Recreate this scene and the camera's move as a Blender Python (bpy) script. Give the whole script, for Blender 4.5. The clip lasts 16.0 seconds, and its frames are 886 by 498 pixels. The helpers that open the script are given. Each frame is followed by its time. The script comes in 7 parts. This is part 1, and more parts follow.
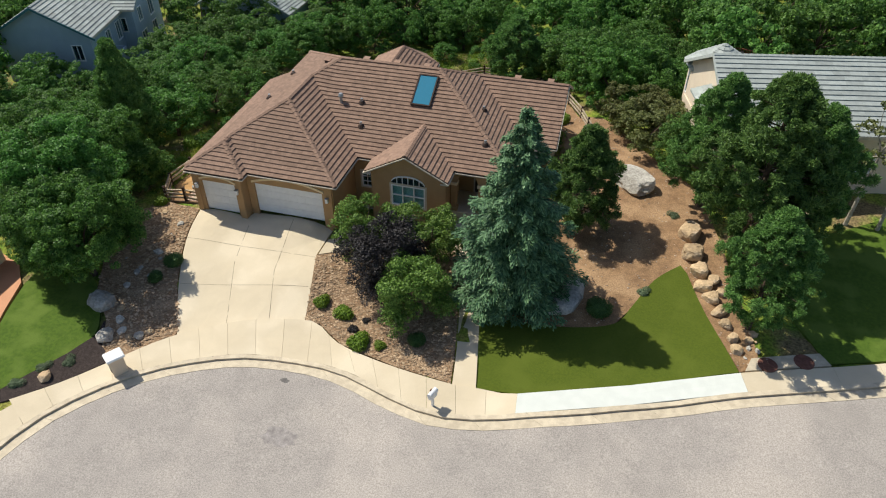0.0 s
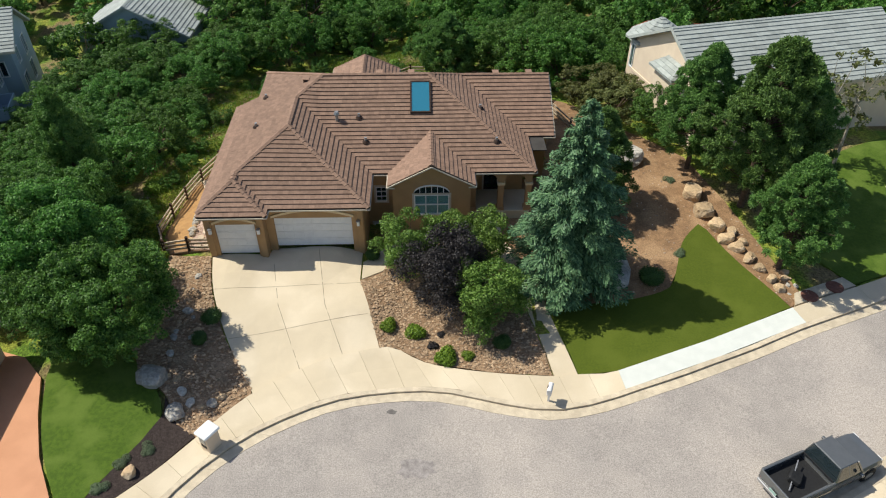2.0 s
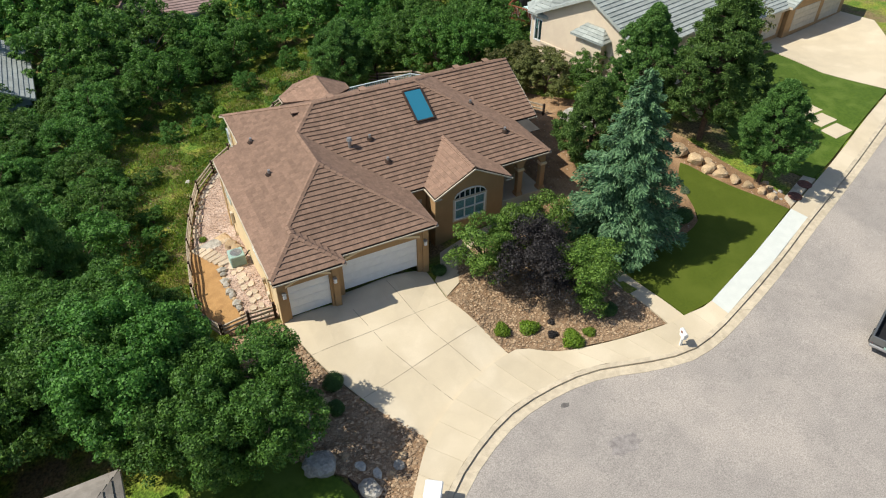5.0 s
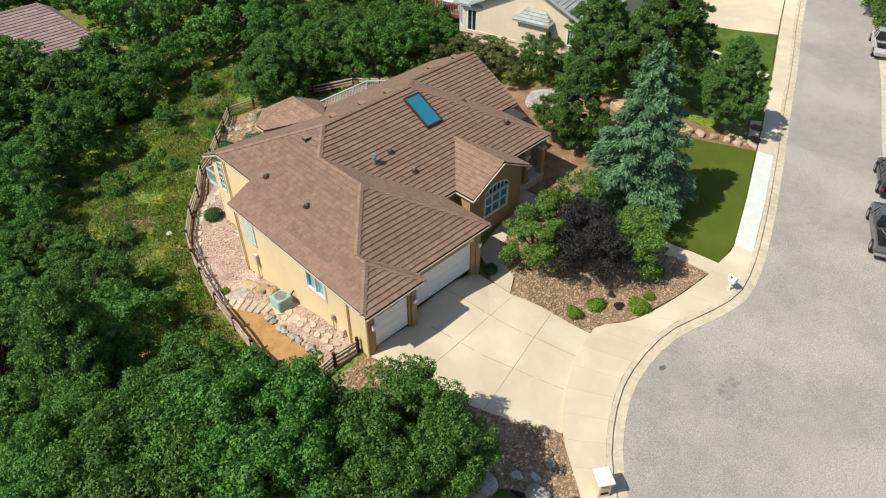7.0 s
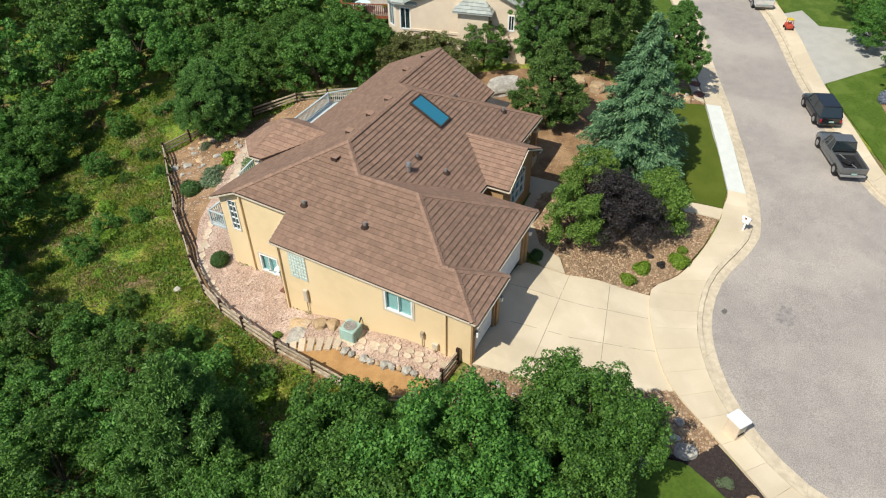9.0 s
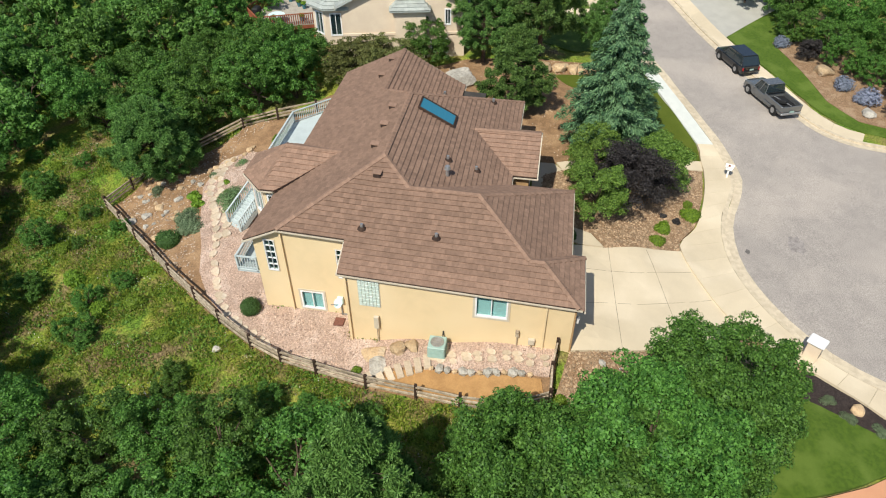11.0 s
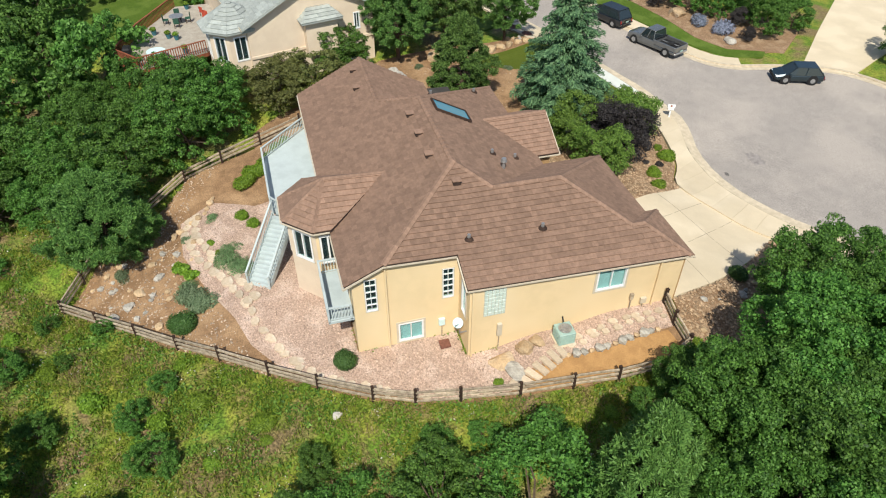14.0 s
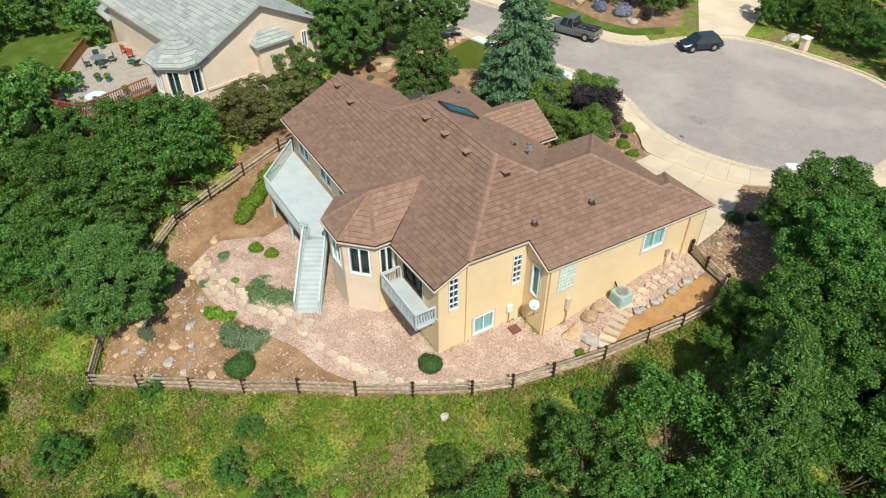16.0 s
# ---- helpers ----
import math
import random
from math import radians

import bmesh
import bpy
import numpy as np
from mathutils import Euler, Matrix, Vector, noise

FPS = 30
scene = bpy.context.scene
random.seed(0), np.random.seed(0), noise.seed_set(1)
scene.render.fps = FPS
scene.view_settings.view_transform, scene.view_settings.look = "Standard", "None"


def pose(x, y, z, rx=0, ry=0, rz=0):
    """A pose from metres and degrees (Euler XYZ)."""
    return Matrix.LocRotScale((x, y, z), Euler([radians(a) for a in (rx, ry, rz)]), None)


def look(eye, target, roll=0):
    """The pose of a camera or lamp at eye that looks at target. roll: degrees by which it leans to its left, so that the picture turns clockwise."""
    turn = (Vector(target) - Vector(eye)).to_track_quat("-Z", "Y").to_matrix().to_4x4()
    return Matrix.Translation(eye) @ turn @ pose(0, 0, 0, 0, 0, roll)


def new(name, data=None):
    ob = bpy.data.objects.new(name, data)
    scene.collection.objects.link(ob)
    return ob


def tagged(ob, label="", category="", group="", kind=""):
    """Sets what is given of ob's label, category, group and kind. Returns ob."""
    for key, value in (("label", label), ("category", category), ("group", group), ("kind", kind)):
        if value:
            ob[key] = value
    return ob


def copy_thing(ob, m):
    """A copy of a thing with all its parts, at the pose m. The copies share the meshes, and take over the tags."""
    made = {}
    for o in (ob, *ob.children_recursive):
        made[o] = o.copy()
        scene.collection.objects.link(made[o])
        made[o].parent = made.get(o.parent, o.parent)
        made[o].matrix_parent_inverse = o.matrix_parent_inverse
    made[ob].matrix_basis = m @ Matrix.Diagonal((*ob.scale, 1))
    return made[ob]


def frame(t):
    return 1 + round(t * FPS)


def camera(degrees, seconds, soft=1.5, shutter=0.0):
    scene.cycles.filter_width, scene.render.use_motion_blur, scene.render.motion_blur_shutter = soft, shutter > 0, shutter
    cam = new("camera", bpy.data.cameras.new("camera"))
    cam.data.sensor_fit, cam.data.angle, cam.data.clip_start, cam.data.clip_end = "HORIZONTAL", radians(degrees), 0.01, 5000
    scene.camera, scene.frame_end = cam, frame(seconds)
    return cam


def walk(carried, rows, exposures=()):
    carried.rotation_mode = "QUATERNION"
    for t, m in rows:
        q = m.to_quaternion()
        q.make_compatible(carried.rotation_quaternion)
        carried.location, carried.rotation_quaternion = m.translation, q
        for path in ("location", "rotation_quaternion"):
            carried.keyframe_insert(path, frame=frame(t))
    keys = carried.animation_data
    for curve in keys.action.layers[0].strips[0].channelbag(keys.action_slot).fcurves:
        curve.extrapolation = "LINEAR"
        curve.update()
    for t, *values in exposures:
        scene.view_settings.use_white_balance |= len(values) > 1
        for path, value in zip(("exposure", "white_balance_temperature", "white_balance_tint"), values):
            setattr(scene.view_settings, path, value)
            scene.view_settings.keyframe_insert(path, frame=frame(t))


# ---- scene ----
cam = camera(66.24, 16.0, soft=1.1)
# seconds, eye, heading, tilt, roll
ROWS = [
    (0, -0.73, 0.6, 28.56, 15.16, -38.3, 0.31),
    (0.5, -3.72, -0.07, 28.72, 11.11, -38.39, 0.22),
    (1, -7.02, -0.43, 28.92, 6.68, -38.63, 0.23),
    (1.5, -10.12, -0.58, 29.1, 2.57, -38.8, 0.18),
    (2, -13.43, -0.53, 29.17, -1.83, -38.84, 0.18),
    (2.5, -16.55, -0.27, 29.28, -6.03, -38.94, 0.18),
    (3, -19.84, 0.28, 29.37, -10.5, -39., 0.2),
    (3.5, -22.83, 1.04, 29.52, -14.62, -39.18, 0.2),
    (4, -25.92, 2.14, 29.72, -19., -39.47, 0.2),
    (6.5, -39.72, 10.69, 29.92, -40.82, -39.8, -0.04),
    (7, -42.02, 13.18, 30.16, -45.29, -40.18, -0.1),
    (7.5, -44.08, 15.72, 30.14, -49.68, -40.32, 0.0),
    (8, -46.07, 18.51, 30.14, -54.29, -40.45, 0.05),
    (8.5, -47.67, 20.95, 30.06, -58.16, -40.39, -0.2),
    (9, -49.17, 23.94, 29.95, -62.73, -40.38, -0.22),
    (11.5, -52.55, 39.41, 29.61, -84.77, -40.69, -0.11),
    (12, -52.55, 42.5, 29.49, -89.13, -40.71, 0.02),
    (12.5, -52.33, 45.34, 29.4, -93.11, -40.75, 0.07),
    (13, -51.91, 48.29, 29.32, -97.3, -40.75, 0.04),
    (13.5, -51.34, 51.04, 29.26, -101.29, -40.8, 0.07),
    (14, -50.54, 53.88, 29.26, -105.45, -40.88, 0.06),
    (14.5, -49.68, 56.57, 29.22, -109.47, -40.78, 0.07),
    (15, -48.86, 59.35, 29.24, -113.56, -40.51, -0.02),
    (15.5, -48.2, 62.07, 29.28, -117.41, -40.23, 0.03),
    (16, -47.35, 64.94, 29.42, -121.42, -40.02, 0.09),
]
walk(cam, [(t, pose(x, y, z) @ pose(0, 0, 0, 0, 0, yaw) @ pose(0, 0, 0, 90 + tilt) @ pose(0, 0, 0, 0, 0, roll)) for t, x, y, z, yaw, tilt, roll in ROWS], [(0.0, 0.0), (16.0, 0.0)])

# ---- light ----
world = bpy.data.worlds.new("sky")
scene.world = world
world.use_nodes = True
wn = world.node_tree
sky = wn.nodes.new("ShaderNodeTexSky")
sky.sky_type, sky.sun_disc = "NISHITA", False
SUN_DIR = Vector((-0.60, 0.21, 0.80)).normalized()
sky.sun_elevation = math.asin(SUN_DIR.z)
sky.sun_rotation = math.atan2(SUN_DIR.x, SUN_DIR.y)
wn.links.new(sky.outputs[0], wn.nodes["Background"].inputs[0])
wn.nodes["Background"].inputs[1].default_value = 0.12
sun = new("sun", bpy.data.lights.new("sun", "SUN"))
sun.data.energy, sun.data.angle, sun.data.color = 5.0, radians(0.53), (1.0, 0.965, 0.85)
sun.matrix_world = look(SUN_DIR * 100, (0, 0, 0))

# ---- materials ----
def mat(name, col, col2=None, scale=4.0, rough=0.85, bump=0.0, bump_scale=30.0, metal=0.0, island=0.0, obj=0.0, fine=0.12, col3=None, scale3=0.4, spec=0.3, dist=0.02):
    """Procedural surface: two colours by noise, a third by a broad noise, fine grain, relief, and random value by piece."""
    m = bpy.data.materials.new(name)
    m.use_nodes = True
    nt = m.node_tree
    N, Lk = nt.nodes, nt.links
    b = N["Principled BSDF"]
    b.inputs["Roughness"].default_value = rough
    b.inputs["Metallic"].default_value = metal
    b.inputs["Specular IOR Level"].default_value = spec
    tc = N.new("ShaderNodeTexCoord")
    def noise_node(sc, det=4.0):
        n = N.new("ShaderNodeTexNoise")
        n.inputs["Scale"].default_value, n.inputs["Detail"].default_value = sc, det
        Lk.new(tc.outputs["Object"], n.inputs["Vector"])
        return n
    def mix(a, bcol, fac):
        x = N.new("ShaderNodeMix")
        x.data_type = "RGBA"
        if isinstance(a, tuple):
            x.inputs[6].default_value = (*a, 1)
        else:
            Lk.new(a, x.inputs[6])
        x.inputs[7].default_value = (*bcol, 1)
        Lk.new(fac, x.inputs[0])
        return x.outputs[2]
    def ramp(src, lo, hi):
        r = N.new("ShaderNodeMapRange")
        r.inputs[1].default_value, r.inputs[2].default_value = lo, hi
        Lk.new(src, r.inputs[0])
        return r.outputs[0]
    out = tuple(col)
    n1 = noise_node(scale)
    out = mix(out, col2 or tuple(c * 0.8 for c in col), ramp(n1.outputs["Fac"], 0.38, 0.62))
    if col3:
        n3 = noise_node(scale3, 5.0)
        out = mix(out, col3, ramp(n3.outputs["Fac"], 0.48, 0.62))
    val = N.new("ShaderNodeHueSaturation")
    Lk.new(out, val.inputs["Color"])
    fn = noise_node(bump_scale, 2.0)
    v = ramp(fn.outputs["Fac"], 0.3, 0.7)
    mth = N.new("ShaderNodeMath")
    mth.operation = "MULTIPLY_ADD"
    Lk.new(v, mth.inputs[0])
    mth.inputs[1].default_value, mth.inputs[2].default_value = 2 * fine, 1 - fine
    last = mth.outputs[0]
    for amount, kind in ((island, "g"), (obj, "o")):
        if amount:
            g = N.new("ShaderNodeNewGeometry") if kind == "g" else N.new("ShaderNodeObjectInfo")
            sock = g.outputs["Random Per Island"] if kind == "g" else g.outputs["Random"]
            q = N.new("ShaderNodeMath")
            q.operation = "MULTIPLY_ADD"
            Lk.new(sock, q.inputs[0])
            q.inputs[1].default_value, q.inputs[2].default_value = 2 * amount, 1 - amount
            w = N.new("ShaderNodeMath")
            w.operation = "MULTIPLY"
            Lk.new(last, w.inputs[0])
            Lk.new(q.outputs[0], w.inputs[1])
            last = w.outputs[0]
    Lk.new(last, val.inputs["Value"])
    Lk.new(val.outputs[0], b.inputs["Base Color"])
    if bump:
        bp = N.new("ShaderNodeBump")
        bp.inputs["Strength"].default_value, bp.inputs["Distance"].default_value = bump, dist
        Lk.new(fn.outputs["Fac"], bp.inputs["Height"])
        Lk.new(bp.outputs[0], b.inputs["Normal"])
    return m


def leaf_mat(name, dark, light, trans=0.25, obj=0.18):
    """Leaves: colour between two greens by leaf, shifted a little by tree, with light through the blade."""
    m = bpy.data.materials.new(name)
    m.use_nodes = True
    N, Lk = m.node_tree.nodes, m.node_tree.links
    b = N["Principled BSDF"]
    b.inputs["Roughness"].default_value = 0.55
    b.inputs["Specular IOR Level"].default_value = 0.3
    g = N.new("ShaderNodeNewGeometry")
    oi = N.new("ShaderNodeObjectInfo")
    x = N.new("ShaderNodeMix")
    x.data_type = "RGBA"
    x.inputs[6].default_value, x.inputs[7].default_value = (*dark, 1), (*light, 1)
    Lk.new(g.outputs["Random Per Island"], x.inputs[0])
    h = N.new("ShaderNodeHueSaturation")
    q = N.new("ShaderNodeMapRange")
    q.inputs[3].default_value, q.inputs[4].default_value = 1 - obj, 1 + obj
    Lk.new(oi.outputs["Random"], q.inputs[0])
    Lk.new(q.outputs[0], h.inputs["Value"])
    q2 = N.new("ShaderNodeMapRange")
    q2.inputs[3].default_value, q2.inputs[4].default_value = 0.5 - obj * 0.09, 0.5 + obj * 0.03
    Lk.new(oi.outputs["Random"], q2.inputs[0])
    Lk.new(q2.outputs[0], h.inputs["Hue"])
    Lk.new(x.outputs[2], h.inputs["Color"])
    Lk.new(h.outputs[0], b.inputs["Base Color"])
    t = N.new("ShaderNodeBsdfTranslucent")
    Lk.new(h.outputs[0], t.inputs[0])
    ms = N.new("ShaderNodeMixShader")
    ms.inputs[0].default_value = trans
    Lk.new(b.outputs[0], ms.inputs[1])
    Lk.new(t.outputs[0], ms.inputs[2])
    Lk.new(ms.outputs[0], N["Material Output"].inputs[0])
    return m


M_ASPHALT = mat("asphalt", (0.350, 0.313, 0.281), (0.318, 0.284, 0.256), 1.1, 0.95, 0.5, 16, fine=0.26, col3=(0.405, 0.358, 0.316), scale3=0.16)
M_CONC = mat("concrete", (0.605, 0.508, 0.362), (0.56, 0.468, 0.333), 0.7, 0.9, 0.15, 40, obj=0.05, fine=0.05, col3=(0.66, 0.56, 0.41), scale3=0.35)
M_CURB = mat("curb_concrete", (0.60, 0.51, 0.375), (0.49, 0.41, 0.30), 2.5, 0.9, 0.2, 30, obj=0.06, fine=0.08)
M_GREYCONC = mat("grey_concrete", (0.43, 0.415, 0.37), (0.39, 0.375, 0.335), 0.8, 0.9, 0.15, 30, fine=0.06)
M_WHITE_CONC = mat("new_concrete", (0.64, 0.655, 0.605), (0.60, 0.615, 0.57), 1.5, 0.9, 0.1, 50, fine=0.03)
M_TURF = mat("turf", (0.084, 0.112, 0.008), (0.070, 0.098, 0.007), 9.0, 0.95, 0.6, 60, fine=0.18, col3=(0.092, 0.120, 0.011), scale3=0.5)
M_LAWN = mat("lawn", (0.080, 0.135, 0.012), (0.058, 0.105, 0.009), 5.0, 0.95, 0.6, 60, fine=0.25, col3=(0.105, 0.16, 0.022), scale3=0.6)
M_MULCH = mat("mulch", (0.325, 0.208, 0.122), (0.24, 0.148, 0.083), 7.0, 0.95, 0.9, 22, fine=0.4, col3=(0.36, 0.245, 0.15), scale3=1.3, dist=0.06)
M_DARKMULCH = mat("dark_mulch", (0.055, 0.04, 0.035), (0.035, 0.025, 0.022), 7.0, 0.95, 0.9, 22, fine=0.4, dist=0.06)
M_GRAVEL = mat("pink_gravel", (0.475, 0.345, 0.27), (0.375, 0.265, 0.205), 9.0, 0.95, 0.9, 11, fine=0.3, col3=(0.54, 0.41, 0.335), scale3=0.7, dist=0.06)
M_DIRT = mat("dirt", (0.285, 0.172, 0.090), (0.215, 0.128, 0.068), 2.2, 0.95, 0.7, 12, fine=0.26, col3=(0.35, 0.222, 0.122), scale3=0.5, dist=0.05)
M_ORANGE = mat("orange_soil", (0.43, 0.245, 0.098), (0.36, 0.20, 0.08), 2.2, 0.95, 0.5, 14, fine=0.1, dist=0.04)
M_TERRA = mat("tinted_concrete", (0.60, 0.30, 0.17), (0.55, 0.27, 0.15), 0.8, 0.9, 0.1, 40, fine=0.05)
M_MEADOW = mat("meadow", (0.110, 0.190, 0.020), (0.260, 0.275, 0.040), 0.7, 0.95, 1.0, 7, fine=0.5, col3=(0.21, 0.155, 0.075), scale3=0.35, dist=0.15)
M_ROOF = mat("roof_tile", (0.272, 0.172, 0.122), (0.228, 0.143, 0.101), 5.0, 0.85, 0.4, 60, island=0.14, obj=0.12, fine=0.14)
M_ROOFBASE = mat("roof_base", (0.05, 0.032, 0.026), None, 3.0, 0.9)
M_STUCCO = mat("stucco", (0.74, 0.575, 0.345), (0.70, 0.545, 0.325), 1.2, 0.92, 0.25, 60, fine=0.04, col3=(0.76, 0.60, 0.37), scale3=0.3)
# darker stucco copy with the front's shade in its colour; also tan garage wings
M_STUCCO_TAN_SHADED = mat("stucco_tan_shaded", (0.43, 0.268, 0.130), (0.39, 0.242, 0.118), 1.2, 0.92, 0.25, 60, fine=0.05)
M_CREAM = mat("cream_stucco", (0.70, 0.58, 0.44), (0.66, 0.54, 0.41), 1.2, 0.92, 0.25, 60, fine=0.04)
M_BLUEHOUSE = mat("blue_siding", (0.36, 0.44, 0.50), (0.33, 0.41, 0.47), 1.0, 0.8, 0.1, 30, fine=0.04)
M_TRIM = mat("cream_trim", (0.58, 0.51, 0.40), (0.52, 0.455, 0.355), 3, 0.6, fine=0.03)
M_WHITE = mat("white_paint", (0.80, 0.80, 0.79), (0.76, 0.76, 0.75), 3, 0.5, fine=0.02)
M_DECK = mat("grey_deck_paint", (0.47, 0.53, 0.53), (0.42, 0.475, 0.475), 1.2, 0.7, 0.1, 30, obj=0.06, fine=0.05)
M_REDWOOD = mat("redwood", (0.28, 0.09, 0.045), (0.22, 0.07, 0.035), 3.0, 0.7, 0.2, 30, obj=0.1)
M_GREYWOOD = mat("worn_deck_wood", (0.40, 0.36, 0.30), (0.34, 0.30, 0.25), 2.0, 0.8, 0.2, 30, obj=0.06)
M_WOOD = mat("weathered_wood", (0.46, 0.38, 0.28), (0.28, 0.225, 0.16), 4.0, 0.9, 0.5, 25, obj=0.2, fine=0.2)
M_DARKWOOD = mat("dark_wood", (0.055, 0.032, 0.022), (0.035, 0.02, 0.015), 4.0, 0.85, 0.3, 25, obj=0.15)
M_BARK = mat("bark", (0.12, 0.085, 0.06), (0.07, 0.05, 0.035), 6.0, 0.95, 0.9, 12, fine=0.3)
M_PALEBARK = mat("pale_bark", (0.42, 0.38, 0.32), (0.28, 0.25, 0.2), 5.0, 0.9, 0.5, 12, fine=0.2)
M_ROCK = mat("sandstone", (0.52, 0.375, 0.225), (0.40, 0.28, 0.165), 1.6, 0.92, 0.9, 7, obj=0.22, fine=0.2, col3=(0.46, 0.36, 0.25), scale3=0.9, dist=0.08)
M_GREYROCK = mat("grey_rock", (0.45, 0.42, 0.365), (0.29, 0.265, 0.23), 1.6, 0.92, 0.9, 7, obj=0.22, fine=0.22, col3=(0.50, 0.465, 0.41), scale3=0.9, dist=0.08)
M_FLAG = mat("flagstone", (0.56, 0.455, 0.335), (0.47, 0.37, 0.265), 2.0, 0.92, 0.5, 10, obj=0.18, fine=0.1, col3=(0.64, 0.55, 0.44), scale3=0.8)
M_GREYTILE = mat("grey_roof_tile", (0.36, 0.385, 0.36), (0.31, 0.335, 0.315), 3.0, 0.85, 0.3, 50, island=0.15, fine=0.08)
M_SHINGLE = mat("brown_grey_tile", (0.30, 0.27, 0.24), (0.25, 0.222, 0.196), 3.0, 0.85, 0.3, 50, island=0.15, fine=0.1)
M_REDTILE = mat("rose_roof_tile", (0.36, 0.25, 0.23), (0.30, 0.21, 0.19), 3.0, 0.85, 0.3, 50, island=0.15, fine=0.08)
M_SHADE = mat("window_blind", (0.60, 0.76, 0.75), (0.56, 0.71, 0.70), 2, 0.8)
M_DARKIN = mat("dim_interior", (0.06, 0.055, 0.05), None, 2, 0.9)
M_AC = mat("green_metal", (0.34, 0.47, 0.42), (0.3, 0.43, 0.38), 3, 0.5, fine=0.04)
M_IRON = mat("rusty_iron", (0.20, 0.085, 0.06), (0.14, 0.06, 0.042), 5, 0.8, 0.3, 40)
M_METAL = mat("grey_metal", (0.42, 0.42, 0.42), None, 5, 0.4, metal=0.6)
M_BLACK = mat("black_rubber", (0.018, 0.018, 0.019), None, 8, 0.7)
M_JOINT = mat("joint", (0.33, 0.27, 0.2), (0.26, 0.21, 0.155), 3, 0.95)


def glass_mat(name, col, rough=0.03, alpha=0.55):
    m = bpy.data.materials.new(name)
    m.use_nodes = True
    N, Lk = m.node_tree.nodes, m.node_tree.links
    b = N["Principled BSDF"]
    b.inputs["Base Color"].default_value = (*col, 1)
    b.inputs["Roughness"].default_value = rough
    b.inputs["Specular IOR Level"].default_value = 0.8
    t = N.new("ShaderNodeBsdfTransparent")
    t.inputs[0].default_value = (0.75, 0.9, 0.9, 1)
    ms = N.new("ShaderNodeMixShader")
    ms.inputs[0].default_value = alpha
    Lk.new(t.outputs[0], ms.inputs[1])
    Lk.new(b.outputs[0], ms.inputs[2])
    Lk.new(ms.outputs[0], N["Material Output"].inputs[0])
    return m


M_GLASS = glass_mat("pane_glass", (0.05, 0.09, 0.10), 0.03, 0.16)
M_SKYLIGHT = glass_mat("skylight_glass", (0.03, 0.20, 0.30), 0.04, 0.92)
M_GLASSBLOCK = mat("glass_block", (0.62, 0.70, 0.64), (0.5, 0.6, 0.54), 6, 0.2, spec=0.6)


def paint(name, col, rough=0.25, metal=0.4):
    m = mat(name, col, tuple(c * 0.9 for c in col), 2, rough, metal=metal, spec=0.6, fine=0.02)
    m.node_tree.nodes["Principled BSDF"].inputs["Coat Weight"].default_value = 0.6
    return m


L_OAK = leaf_mat("oak_leaf", (0.023, 0.082, 0.013), (0.156, 0.335, 0.060), 0.38)
L_WOOD = leaf_mat("wood_leaf", (0.034, 0.108, 0.020), (0.188, 0.388, 0.076), 0.42)
L_MAPLE = leaf_mat("shade_tree_leaf", (0.042, 0.110, 0.014), (0.195, 0.330, 0.058), 0.2)
L_OLIVE = leaf_mat("olive_leaf", (0.08, 0.105, 0.028), (0.18, 0.20, 0.06))
L_PLUM = leaf_mat("plum_leaf", (0.018, 0.016, 0.016), (0.062, 0.054, 0.052), 0.1)
L_SPRUCE = leaf_mat("blue_needle", (0.026, 0.080, 0.037), (0.160, 0.285, 0.128), 0.1)
L_PINE = leaf_mat("pine_needle", (0.032, 0.092, 0.020), (0.188, 0.340, 0.080), 0.3)
L_SOFT = leaf_mat("soft_needle", (0.055, 0.150, 0.030), (0.185, 0.365, 0.085), 0.25)
L_SHRUB = leaf_mat("shrub_leaf", (0.07, 0.15, 0.012), (0.20, 0.33, 0.03), 0.2)
L_BOX = leaf_mat("boxwood_leaf", (0.028, 0.075, 0.016), (0.075, 0.15, 0.035), 0.15)
L_SAGE = leaf_mat("sage_leaf", (0.09, 0.14, 0.07), (0.18, 0.24, 0.13), 0.15)
L_MATPLANT = leaf_mat("creeping_leaf", (0.10, 0.19, 0.075), (0.20, 0.33, 0.14), 0.15)
L_LAVENDER = leaf_mat("lavender_leaf", (0.14, 0.17, 0.22), (0.28, 0.30, 0.40), 0.15)
L_DRY = leaf_mat("dry_blade", (0.20, 0.17, 0.06), (0.42, 0.36, 0.14), 0.2)
L_FLOWER = leaf_mat("pale_petal", (0.55, 0.52, 0.40), (0.75, 0.72, 0.62), 0.2)
L_GRASS = leaf_mat("meadow_blade", (0.085, 0.185, 0.015), (0.290, 0.350, 0.050), 0.3)


# ---- mesh helpers ----
def mesh_from(name, verts, faces, material):
    me = bpy.data.meshes.new(name)
    me.from_pydata([tuple(v) for v in verts], [], faces)
    me.update()
    me.materials.append(material)
    return me


def root(name, at=(0, 0, 0), turn=0.0):
    ob = new(name)
    ob.empty_display_size = 0.2
    ob.matrix_basis = pose(*at, 0, 0, turn)
    return ob


def part(name, bm, material, parent=None, label="", smooth=False):
    """Link a bmesh (or a ready mesh) as one mesh object, under its thing."""
    if isinstance(bm, bmesh.types.BMesh):
        me = bpy.data.meshes.new(name)
        bm.normal_update()
        bm.to_mesh(me)
        bm.free()
        me.materials.append(material)
    else:
        me = bm
    if smooth:
        me.polygons.foreach_set("use_smooth", [True] * len(me.polygons))
    ob = new(name, me)
    if parent:
        ob.parent = parent
    if label:
        ob["label"] = label
    return ob


